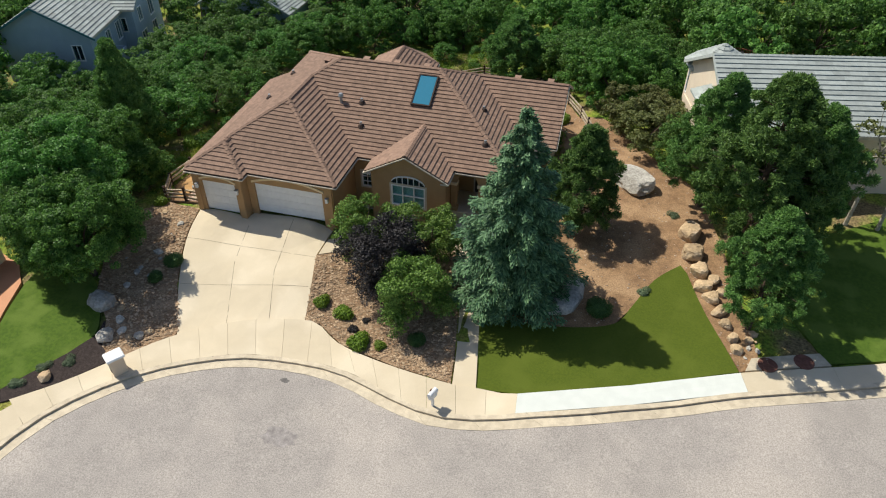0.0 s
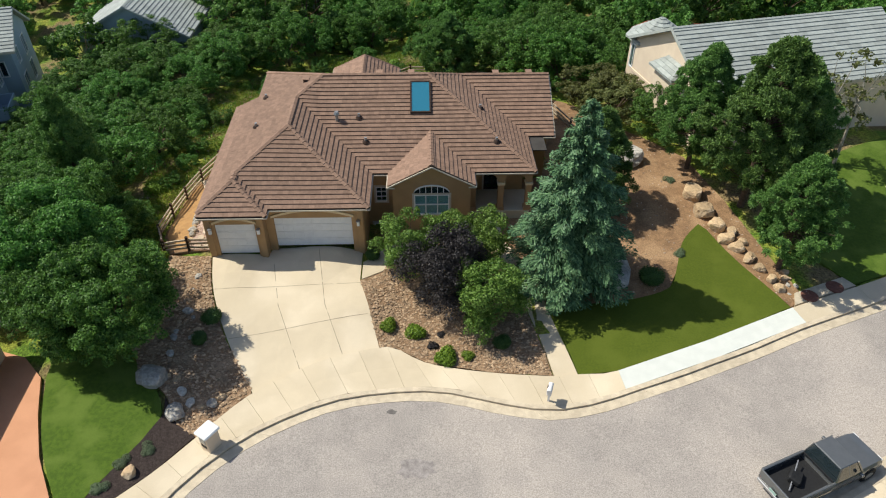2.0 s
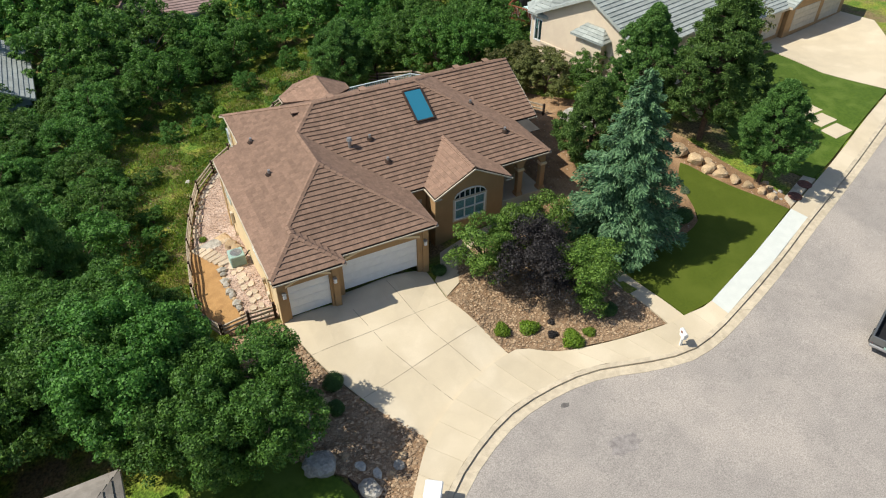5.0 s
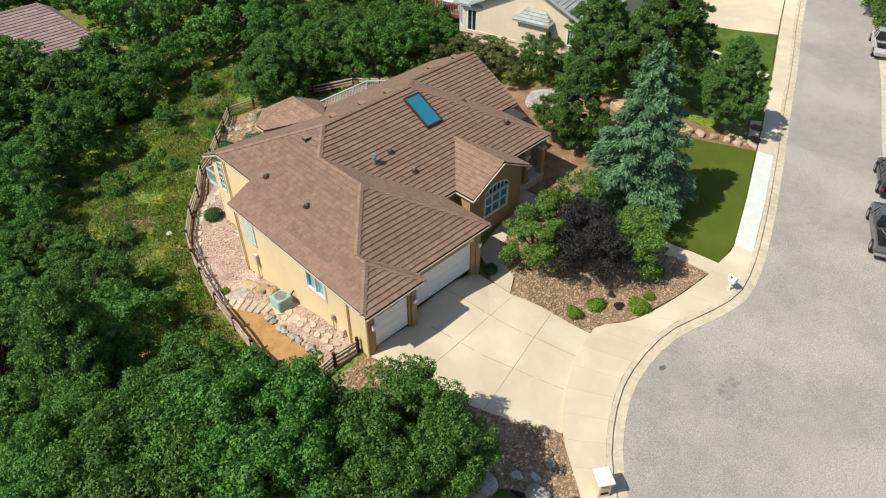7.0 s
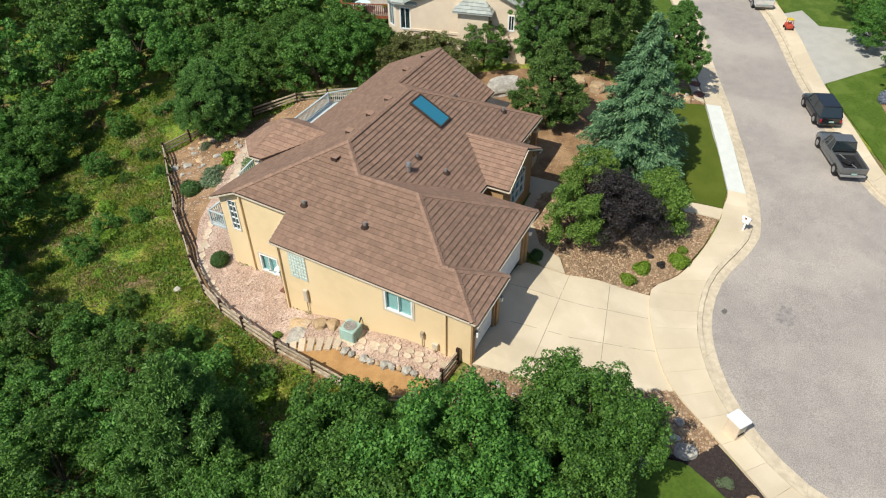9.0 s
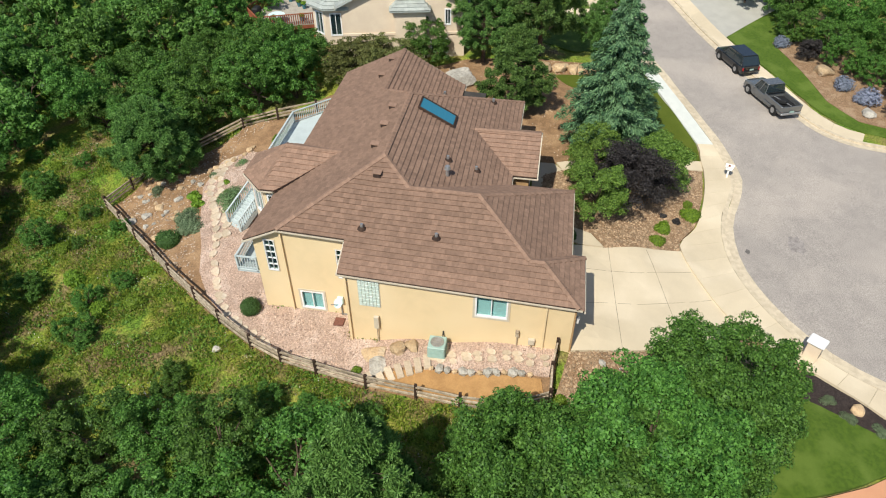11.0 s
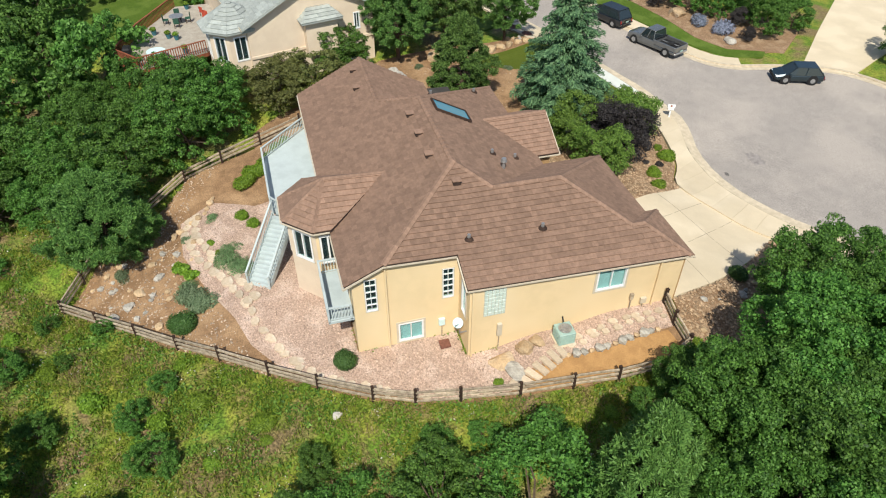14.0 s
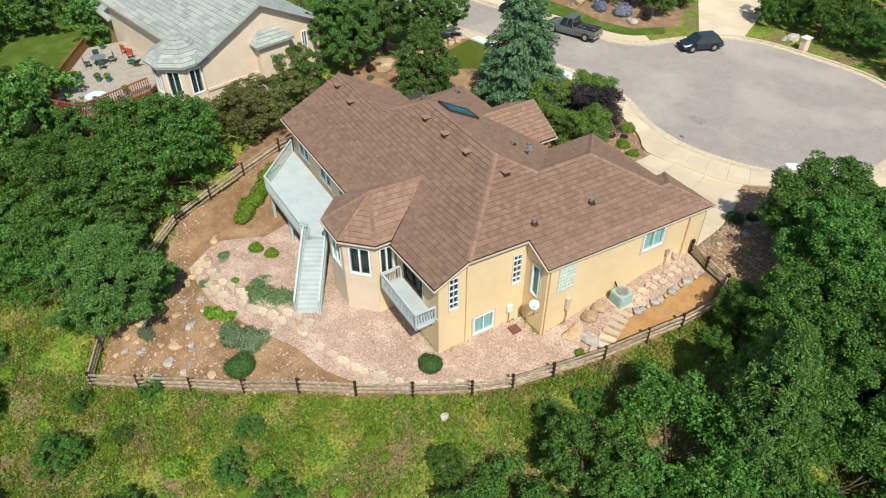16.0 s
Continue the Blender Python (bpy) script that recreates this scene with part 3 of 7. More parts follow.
def joint(pts, w=0.03, dz=0.034):
    """A dark sawn line in the driveway."""
    bm = bmesh.new()
    for p, q in zip(pts, pts[1:]):
        n = max(2, int((Vector(q) - Vector(p)).length / 0.8))
        d = (Vector(q) - Vector(p)).normalized()
        s = Vector((-d.y, d.x)) * w / 2
        rows = []
        for k in range(n + 1):
            c = Vector(p).lerp(Vector(q), k / n)
            z = ground_z(c.x, c.y) + dz
            rows.append((bm.verts.new((c.x + s.x, c.y + s.y, z)), bm.verts.new((c.x - s.x, c.y - s.y, z))))
        for a, b in zip(rows, rows[1:]):
            bm.faces.new((a[0], a[1], b[1], b[0]))
    bmesh.ops.recalc_face_normals(bm, faces=bm.faces)
    ob = part("driveway_joint", bm, M_JOINT)
    tagged(ob, "dark sawn joint across the concrete driveway", "joint", kind="structure")
    return ob


for pts in ([(-23.3, 33.7), (-22.4, 29.5), (-20.6, 25.0)], [(-20.4, 34.2), (-19.6, 29.5), (-18.3, 26.0)], [(-26.5, 30.7), (-17.5, 31.3)], [(-24.9, 27.1), (-17.0, 28.8)]):
    joint(pts)

# ---- the house ----
ZE, S = 4.72, 0.54        # eave height and pitch
A, V, D = (-20.55, 45.04), (-22.3, 43.28), (-22.3, 39.35)
R2, S2 = (-13.05, 45.04), (-10.7, 47.4)
ROOF_FACES = [
    ((0, 1), [(-27.42, 33.25), (-23.2, 33.25), (-25.42, 35.47), (-27.42, 33.48)]),
    ((-1, 0), [(-23.2, 33.25), (-23.2, 34.0), (-25.42, 36.22), (-25.42, 35.47)]),
    ((0, 1), [(-23.2, 34.0), (-16.95, 34.0), D, (-25.42, 36.22)]),
    ((-1, 0), [(-16.95, 34.0), (-16.95, 37.93), V, D]),
    ((1, 0), [(-27.42, 33.48), (-25.42, 35.47), (-25.42, 36.22), D, V, A, (-25.6, 50.09), (-25.6, 46.2), (-27.42, 46.2)]),
    ((0, 1), [(-16.95, 37.93), (-15.85, 37.93), (-13.0, 40.78), (-10.15, 37.93), (-5.95, 37.93), R2, A, V]),
    ((1, 0), [(-15.85, 36.35), (-13.0, 36.35), (-13.0, 40.78), (-15.85, 37.93)]),
    ((-1, 0), [(-10.15, 36.35), (-10.15, 37.93), (-13.0, 40.78), (-13.0, 36.35)]),
    ((-1, 0), [(-5.95, 37.93), (-5.95, 42.66), S2, R2]),
    ((0, 1), [(-5.95, 42.66), (-4.0, 42.66), (-4.0, 47.4), S2]),
    ((0, -1), [(-25.6, 52.15), (-25.6, 50.09), A, R2, S2, (-4.0, 47.4), (-4.0, 52.15)]),
]
EAVE_AT = [33.25, 23.2, 34.0, 16.95, -27.65, 37.93, -15.85, 10.15, 5.95, 42.66, -52.15]


def roof_point(i, x, y):
    (ux, uy), _ = ROOF_FACES[i]
    base = {0: EAVE_AT[0], 2: EAVE_AT[2], 5: EAVE_AT[5], 9: EAVE_AT[9], 10: -52.15}.get(i)
    if base is not None:
        return ZE + S * (uy * y - base)
    base = {1: 23.2, 3: 16.95, 4: -27.65, 6: -15.85, 7: 10.15, 8: 5.95}[i]
    return ZE + S * (ux * x - base)


def clip(poly, axis, k, keep_above):
    """Cut a polygon of (u, v) points at u or v = k."""
    out = []
    for i in range(len(poly)):
        a, b = poly[i], poly[(i + 1) % len(poly)]
        ina, inb = ((p[axis] >= k) == keep_above or abs(p[axis] - k) < 1e-9 for p in (a, b))
        if ina:
            out.append(a)
        if ina != inb:
            t = (k - a[axis]) / (b[axis] - a[axis])
            out.append(tuple(a[j] + t * (b[j] - a[j]) for j in range(2)))
    return out


def area(poly):
    return abs(sum(poly[i][0] * poly[(i + 1) % len(poly)][1] - poly[(i + 1) % len(poly)][0] * poly[i][1] for i in range(len(poly)))) / 2


def tile_face(corners, parent, material, course=0.33, width=0.34, single=0, thick=0.062, rng=random.Random(3), base=M_ROOFBASE, label=""):
    """Tile a sloping roof face: courses of long tiles that overlap, each with its own butt edge. The first ones are parts of their own."""
    P = [Vector(c) for c in corners]
    n = (P[1] - P[0]).cross(P[2] - P[0])
    for i in range(2, len(P) - 1):
        if n.length < 1e-3:
            n = (P[i] - P[0]).cross(P[i + 1] - P[0])
    n.normalize()
    if n.z < 0:
        n = -n
    u = Vector((0, 0, 1)).cross(n).normalized()
    v = n.cross(u)
    o = min(P, key=lambda p: p.z)
    uv = [((p - o).dot(u), (p - o).dot(v)) for p in P]
    bm = bmesh.new()
    vs = [bm.verts.new(p) for p in P]
    lo = [bm.verts.new(p - Vector((0, 0, 0.13))) for p in P]
    bm.faces.new(vs)
    bm.faces.new(lo[::-1])
    for i in range(len(vs)):
        j = (i + 1) % len(vs)
        bm.faces.new((vs[i], vs[j], lo[j], lo[i]))
    bmesh.ops.recalc_face_normals(bm, faces=bm.faces)
    slope = part("roof_slope", bm, base, parent, label)
    verts, faces = [], []
    vmax = max(q[1] for q in uv)
    umin, umax = min(q[0] for q in uv), max(q[0] for q in uv)
    made, k = 0, 0
    while k * course < vmax:
        row = clip(clip(uv, 1, k * course, True), 1, (k + 1) * course, False)
        if len(row) > 2 and area(row) > 0.004:
            x = umin - rng.random() * width
            while x < umax:
                q = clip(clip(row, 0, x, True), 0, x + width - 0.004, False)
                x += width
                if len(q) < 3 or area(q) < 0.003:
                    continue
                pv, pf = [], []
                lift = rng.uniform(-0.003, 0.003)
                for a, b in q:
                    t = (b - k * course) / course
                    pv.append(o + u * a + v * b + n * (0.012 + thick * (1 - t) + lift))
                for a, b in q:
                    pv.append(o + u * a + v * b - n * 0.004)
                m = len(q)
                pf.append(tuple(range(m)))
                for i in range(m):
                    j = (i + 1) % m
                    pf.append((i, i + m, j + m, j))
                if made < single:
                    me = mesh_from("roof_tile", pv, pf, material)
                    part("roof_tile", me, None, slope)
                    made += 1
                else:
                    off = len(verts)
                    verts += pv
                    faces += [tuple(i + off for i in f) for f in pf]
        k += 1
    if verts:
        ob = part("roof_tiling", mesh_from("roof_tiling", verts, faces, material), None, slope)
        ob["kind"] = "stuff"
    return slope


def caps(a, b, parent, material, w=0.17, step=0.42):
    """Ridge and hip caps: a row of overlapping saddles, each a part, on one shared mesh."""
    a, b = Vector(a), Vector(b)
    d = (b - a)
    ln = d.length
    d.normalize()
    s = d.cross(Vector((0, 0, 1))).normalized()
    up = s.cross(d)
    n = max(1, round(ln / step))
    st = ln / n
    verts = []
    for y, h in ((0, 0.105), (st * 1.04, 0.08)):
        verts += [(w * e, y, h - 0.075 * abs(e)) for e in (-1, 0, 1)] + [(w * e, y, -0.03) for e in (1, -1)]
    faces = [(i, (i + 1) % 5, (i + 1) % 5 + 5, i + 5) for i in range(5)] + [(4, 3, 2, 1, 0), (5, 6, 7, 8, 9)]
    me = mesh_from("ridge_cap", verts, faces, material)
    for k in range(n):
        m = Matrix((s, d, up)).transposed().to_4x4()
        m.translation = a + d * (k * st)
        c = part("ridge_cap", me, None, parent)
        c.matrix_basis = m


house = root("house", (0, 0, 0))
tagged(house, "single-storey tan stucco house with a brown tiled hip roof", "house")


def rp(i, p):
    return (p[0], p[1], roof_point(i, *p))


for i, (_, pts) in enumerate(ROOF_FACES):
    tile_face([rp(i, p) for p in pts], house, M_ROOF, single=(120 if i == 4 else 60 if i in (2, 5) else 0))
# turret roof
TC = (-18.1, 52.0)
TR = [(-20.78, 53.11), (-19.21, 54.68), (-16.99, 54.68), (-15.42, 53.11)]
TE = ZE + 0.3
TZ = ZE + 1.95
apex, back = (*TC, TZ), (TC[0], 48.4, TZ)
e = [(*p, TE) for p in TR]
tile_face([e[0], apex, back, (-20.78, 52.1, TE)], house, M_ROOF)
tile_face([e[3], (-15.42, 52.1, TE), back, apex], house, M_ROOF)
for i in range(3):
    tile_face([e[i], e[i + 1], apex], house, M_ROOF)
    caps(e[i], apex, house, M_ROOF, 0.13)
caps(e[3], apex, house, M_ROOF, 0.13)
caps(apex, back, house, M_ROOF, 0.13)
for i, p, q in ((4, A, V), (4, V, D), (5, A, R2), (2, (-25.42, 36.22), D), (4, (-27.42, 33.48), (-25.42, 35.47)), (0, (-23.2, 33.25), (-25.42, 35.47)), (4, (-25.42, 35.47), (-25.42, 36.22)),
                (2, (-16.95, 34.0), D), (4, (-25.6, 50.09), A), (5, (-5.95, 37.93), R2), (10, R2, S2), (9, S2, (-4.0, 47.4)), (6, (-13.0, 36.35), (-13.0, 40.78))):
    caps(rp(i, p), rp(i, q), house, M_ROOF)


def fascia(line, closed=False):
    """Board and gutter under the eave."""
    for p, q in zip(line, line[1:]):
        part("gutter", beam(Vector(p) - Vector((0, 0, 0.05)), Vector(q) - Vector((0, 0, 0.05)), 0.07, 0.075), M_TRIM, house, "cream gutter under the eave")


fascia([(-27.46, 46.2, ZE + .07), (-27.46, 33.3, ZE + .07)])
fascia([(-27.44, 33.18, ZE - .06), (-23.13, 33.18, ZE - .06), (-23.13, 33.93, ZE - .06), (-16.88, 33.93, ZE - .06), (-16.88, 37.86, ZE - .06), (-15.9, 37.86, ZE - .06)])
fascia([(-10.1, 37.86, ZE - .06), (-5.88, 37.86, ZE - .06), (-5.88, 42.59, ZE - .06), (-3.93, 42.59, ZE - .06)])
fascia([(-3.95, 42.6, ZE - .06), (-3.95, 47.4, ZE + S * 4.74 - .06), (-3.95, 52.2, ZE - .06)])
fascia([(-3.95, 52.22, ZE - .06), (-15.4, 52.22, ZE - .06)])
fascia([(-20.8, 52.22, ZE - .06), (-25.65, 52.22, ZE - .06), (-25.65, 50.09, ZE + S * 2.05 - .06), (-25.65, 46.25, ZE + S * 2.05 - .06)])
fascia([(-27.46, 46.25, ZE + .06), (-25.65, 46.25, ZE + S * 1.95 - .06)])
fascia([(-15.92, 38.0, ZE - .06), (-15.92, 36.28, ZE - .06), (-15.4, 36.28, ZE - .06)])
fascia([(-10.08, 38.0, ZE - .06), (-10.08, 36.28, ZE - .06), (-10.6, 36.28, ZE - .06)])
fascia([(-15.9, 36.3, ZE - .05), (-13.0, 36.3, ZE + S * 2.85 - .05), (-10.1, 36.3, ZE - .05)])
fascia([(-20.85, 52.2, TE - .06), (-20.85, 53.14, TE - .06), (-19.24, 54.75, TE - .06), (-16.96, 54.75, TE - .06), (-15.35, 53.14, TE - .06), (-15.35, 52.2, TE - .06)])


def wall(p, q, z0, z1, holes=(), material=M_STUCCO, thick=0.22, parent=None, name="wall", top=None):
    """A wall from p to q (outside on the right hand of p to q), with openings (u0, u1, z0, z1) through it. top: heights of extra corner points (u, z)."""
    p, q = Vector(p), Vector(q)
    d = (q - p)
    ln = d.length
    d.normalize()
    nrm = Vector((d.y, -d.x))
    us = sorted({0.004, ln - 0.004, *[h[0] for h in holes], *[h[1] for h in holes]})
    zs = sorted({z0, z1, *[h[2] for h in holes], *[h[3] for h in holes]})
    bm = bmesh.new()
    cache = {}
    def vert(u, z, side):
        key = (round(u, 4), round(z, 4), side)
        if key not in cache:
            c = p + d * u - nrm * (thick * side)
            cache[key] = bm.verts.new((c.x, c.y, z))
        return cache[key]
    def solid(i, j):
        if i < 0 or j < 0 or i >= len(us) - 1 or j >= len(zs) - 1:
            return False
        cu, cz = (us[i] + us[i + 1]) / 2, (zs[j] + zs[j + 1]) / 2
        return not any(h[0] < cu < h[1] and h[2] < cz < h[3] for h in holes)
    for i in range(len(us) - 1):
        for j in range(len(zs) - 1):
            if not solid(i, j):
                continue
            a, b, c, e_ = us[i], us[i + 1], zs[j], zs[j + 1]
            bm.faces.new([vert(a, c, 0), vert(b, c, 0), vert(b, e_, 0), vert(a, e_, 0)])
            bm.faces.new([vert(a, e_, 1), vert(b, e_, 1), vert(b, c, 1), vert(a, c, 1)])
            for di, dj, e0, e1 in ((-1, 0, (a, c), (a, e_)), (1, 0, (b, e_), (b, c)), (0, -1, (b, c), (a, c)), (0, 1, (a, e_), (b, e_))):
                if not solid(i + di, j + dj):
                    bm.faces.new([vert(*e0, 0), vert(*e1, 0), vert(*e1, 1), vert(*e0, 1)])
    if top:
        f = [bm.verts.new((*(p + d * u), z)) for u, z in top]
        g = [bm.verts.new((*(p + d * u - nrm * thick), z)) for u, z in top]
        bm.faces.new(f)
        bm.faces.new(g[::-1])
        for i in range(len(f)):
            j = (i + 1) % len(f)
            bm.faces.new((f[i], f[j], g[j], g[i]))
    bmesh.ops.recalc_face_normals(bm, faces=bm.faces)
    return part(name, bm, material, parent or house)


def window(p, q, u0, u1, z0, z1, cols=2, rows=1, blind=True, parent=None, frame_w=0.09, bar=0.05, material=M_WHITE, proud=0.05, name="window", grid=None, trim=0.12):
    """A window in the wall from p to q: frame, bars, pane, and a blind or a dim room behind."""
    p, q = Vector(p), Vector(q)
    d = (q - p).normalized()
    nrm = Vector((d.y, -d.x))
    m = Matrix(((d.x, -nrm.x, 0, p.x), (d.y, -nrm.y, 0, p.y), (0, 0, 1, 0), (0, 0, 0, 1)))
    w = new(name)
    w.parent = parent or house
    bm = bmesh.new()
    f = frame_w
    for a, b, c, e_ in ((u0 - trim * 0, u0 + f, z0, z1), (u1 - f, u1, z0, z1), (u0 + f, u1 - f, z0, z0 + f), (u0 + f, u1 - f, z1 - f, z1)):
        add_box(bm, a, b, -proud, 0.12, c, e_)
    for k in range(1, cols):
        u = u0 + (u1 - u0) * k / cols
        add_box(bm, u - bar / 2, u + bar / 2, -proud * 0.6, 0.1, z0 + f, z1 - f)
    for k in range(1, rows):
        z = z0 + (z1 - z0) * k / rows
        add_box(bm, u0 + f, u1 - f, -proud * 0.5, 0.095, z - bar / 2, z + bar / 2)
    bm.transform(m)
    part("window_frame", bm, material, w)
    bm = box(u0 + f * 0.8, u1 - f * 0.8, 0.05, 0.07, z0 + f * 0.8, z1 - f * 0.8)
    bm.transform(m)
    g = part("pane", bm, M_GLASS, w)
    g.visible_shadow = False
    bm = box(u0 + 0.02, u1 - 0.02, 0.17 if blind else 0.6, 0.19 if blind else 0.62, z0 + 0.02, z1 - 0.02)
    bm.transform(m)
    part("blind" if blind else "room_back", bm, M_SHADE if blind else M_DARKIN, w)
    if trim:
        bm = bmesh.new()
        for a, b, c, e_ in ((u0 - trim, u0, z0 - trim, z1 + trim), (u1, u1 + trim, z0 - trim, z1 + trim), (u0, u1, z0 - trim, z0), (u0, u1, z1, z1 + trim)):
            add_box(bm, a, b, -0.035, 0.0, c, e_)
        bm.transform(m)
        part("trim", bm, M_TRIM, w)
    return w


# west wall, garage part: outside to the west, so it runs from north to south
WT = 4.86
pw, qw = (-27.2, 46.0), (-27.2, 33.65)
h_west = [(0.77, 2.0, 2.95, WT - 0.12), (7.15, 8.9, 3.2, WT - 0.16)]
wall(pw, qw, -0.5, WT, h_west)
gb = new("glass_block_window")
gb.parent = house
bm = bmesh.new()
add_box(bm, -27.22, -27.1, 44.0, 45.23, 2.95, WT - 0.12)
part("frame", bm, M_TRIM, gb)
for i in range(6):
    for j in range(8):
        y0, z0 = 44.04 + i * 0.195, 2.99 + j * 0.212
        part("glass_block", box(-27.26, -27.12, y0, y0 + 0.178, z0, z0 + 0.196, bevel=0.015), M_GLASSBLOCK, gb)
window(pw, qw, 7.15, 8.9, 3.2, WT - 0.16, 2, 1)
# west wall of the back part, up to the sloping eave
pn, qn = (-25.3, 51.75), (-25.3, 46.0)
TOPW = ZE + S * 2.1
wall(pn, qn, -0.7, 4.75, [(0.64, 1.26, 3.0, 4.75), (4.82, 5.44, 3.0, 4.75), (2.3, 3.72, 0.3, 1.72)], top=[(0, 4.75), (5.75, 4.75), (5.75, TOPW), (1.7, TOPW), (0, ZE + 0.2)])
for u0, u1 in ((0.64, 1.26), (4.82, 5.44)):
    window(pn, qn, u0, u1, 3.0, 4.75, 2, 5, blind=False, frame_w=0.045, bar=0.022, trim=0.04)
window(pn, qn, 2.3, 3.72, 0.3, 1.72, 2, 1)
wall((-25.3, 46.0), (-27.2, 46.0), -0.7, WT, [(0.6, 1.3, 2.6, 4.4)], top=[(0, WT), (1.9, WT), (1.9, WT + 0.05), (0, TOPW)])
window((-25.3, 46.0), (-27.2, 46.0), 0.6, 1.3, 2.6, 4.4, 1, 1, frame_w=0.08)
# garage fronts, in the stucco copy whose colour holds the shade
wall((-27.2, 33.65), (-23.55, 33.65), 0.6, WT, [(0.62, 3.1, 0.6, 3.85)], M_STUCCO_TAN_SHADED)
wall((-23.55, 33.65), (-23.55, 34.35), 0.6, WT, (), M_STUCCO_TAN_SHADED)
wall((-23.55, 34.35), (-17.35, 34.35), 0.6, WT, [(0.5, 5.42, 0.6, 3.78)], M_STUCCO_TAN_SHADED)
wall((-17.35, 34.35), (-17.35, 38.2), -0.8, WT, (), M_STUCCO_TAN_SHADED)


def garage_door(u0, u1, y, z0, z1, cols):
    g = new("garage_door")
    g.parent = house
    g["label"] = "white panelled sectional garage door, shut"
    n = 4
    h = (z1 - z0) / n
    part("backing", box(u0, u1, y + 0.05, y + 0.1, z0, z1), M_WHITE, g)
    for k in range(n):
        bm = bmesh.new()
        add_box(bm, u0, u1, y, y + 0.05, z0 + k * h + 0.006, z0 + (k + 1) * h - 0.006, None, 0.006)
        w = (u1 - u0) / cols
        for c in range(cols):
            add_box(bm, u0 + c * w + 0.09, u0 + (c + 1) * w - 0.09, y - 0.012, y + 0.01, z0 + k * h + 0.1, z0 + (k + 1) * h - 0.1, None, 0.008)
        part("panel", bm, M_WHITE, g)


garage_door(-26.58, -24.1, 33.78, 1.5, 3.85, 4)
garage_door(-23.05, -18.13, 34.48, 1.5, 3.78, 8)


def arch_trim(u0, u1, y, z, rise, w, material, d=0.06, seg=14):
    """A flat curved band over an opening, of width w."""
    bm = bmesh.new()
    rows = []
    c = (u0 + u1) / 2
    for k in range(seg + 1):
        t = k / seg
        x = u0 + (u1 - u0) * t
        zz = z + rise * (1 - ((x - c) / (u1 - c)) ** 2)
        rows.append([bm.verts.new((x, yy, zz + dz)) for yy in (y - d, y + 0.02) for dz in (0, w)])
    for a, b in zip(rows, rows[1:]):
        bm.faces.new((a[0], b[0], b[1], a[1]))
        bm.faces.new((a[1], b[1], b[3], a[3]))
        bm.faces.new((a[2], b[2], b[0], a[0]))
    bmesh.ops.recalc_face_normals(bm, faces=bm.faces)
    return bm


part("arch_trim", arch_trim(-26.7, -23.98, 33.65, 3.86, 0.35, 0.16, M_STUCCO_TAN_SHADED), M_STUCCO, house)
part("arch_trim", arch_trim(-23.2, -17.98, 34.35, 3.8, 0.5, 0.16, M_STUCCO_TAN_SHADED), M_STUCCO, house)
for x, y in ((-27.0, 33.65), (-23.75, 33.65), (-17.6, 34.35)):
    part("pilaster", box(x - 0.2, x + 0.2, y - 0.1, y, 0.9, WT - 0.2, bevel=0.02), M_STUCCO_TAN_SHADED, house)
for x, y in ((-26.85, 33.55), (-23.85, 33.5), (-17.7, 34.2)):
    lamp = new("wall_lamp")
    lamp.parent = house
    part("lantern", box(x - 0.09, x + 0.09, y - 0.2, y - 0.03, 3.3, 3.62, bevel=0.02), M_WHITE, lamp)
    part("bracket", box(x - 0.05, x + 0.05, y - 0.05, y + 0.1, 3.4, 3.5), M_METAL, lamp)
    part("cap", box(x - 0.12, x + 0.12, y - 0.23, y, 3.62, 3.68, bevel=0.02), M_METAL, lamp)
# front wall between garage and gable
wall((-17.35, 38.2), (-15.6, 38.2), -0.8, WT, [(0.55, 1.3, 2.3, 3.5), (0.3, 1.4, -0.3, 0.5)], M_STUCCO_TAN_SHADED)
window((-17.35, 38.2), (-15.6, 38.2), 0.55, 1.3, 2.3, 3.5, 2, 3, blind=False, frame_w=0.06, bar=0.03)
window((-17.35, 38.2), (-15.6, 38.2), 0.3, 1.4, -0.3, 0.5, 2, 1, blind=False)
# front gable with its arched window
wall((-15.6, 38.2), (-15.6, 36.85), -0.4, WT, (), M_STUCCO_TAN_SHADED)
wall((-15.6, 36.85), (-10.4, 36.85), 0.0, WT - 0.12, [(1.42, 3.78, 2.1, 4.3)], M_STUCCO_TAN_SHADED, top=[(0, WT - 0.12), (5.2, WT - 0.12), (2.6, ZE + S * 2.85 - 0.14)])
wall((-10.4, 36.85), (-10.4, 40.6), 0.0, WT, (), M_STUCCO_TAN_SHADED)
pg, qg = (-15.6, 36.85), (-10.4, 36.85)
window(pg, qg, 1.42, 3.78, 2.1, 3.72, 3, 2, blind=True, frame_w=0.08, bar=0.07)
gw = new("arched_window")
gw.parent = house
bm = bmesh.new()
cx, seg = -13.0, 16
rows = []
for k in range(seg + 1):
    x = cx - 1.18 + 2.36 * k / seg
    zz = 3.78 + 0.62 * math.sqrt(max(0, 1 - ((x - cx) / 1.2) ** 2))
    rows.append([bm.verts.new((x, yy, zz + dz)) for yy in (36.79, 36.95) for dz in (0, 0.09)])
for a, b in zip(rows, rows[1:]):
    for i, j in ((0, 1), (1, 3), (3, 2), (2, 0)):
        bm.faces.new((a[i], b[i], b[j], a[j]))
for x in (-13.78, -13.39, -13.0, -12.61, -12.22):
    add_box(bm, x - 0.02, x + 0.02, 36.82, 36.92, 3.74, 3.78 + 0.62 * math.sqrt(1 - ((x - cx) / 1.2) ** 2))
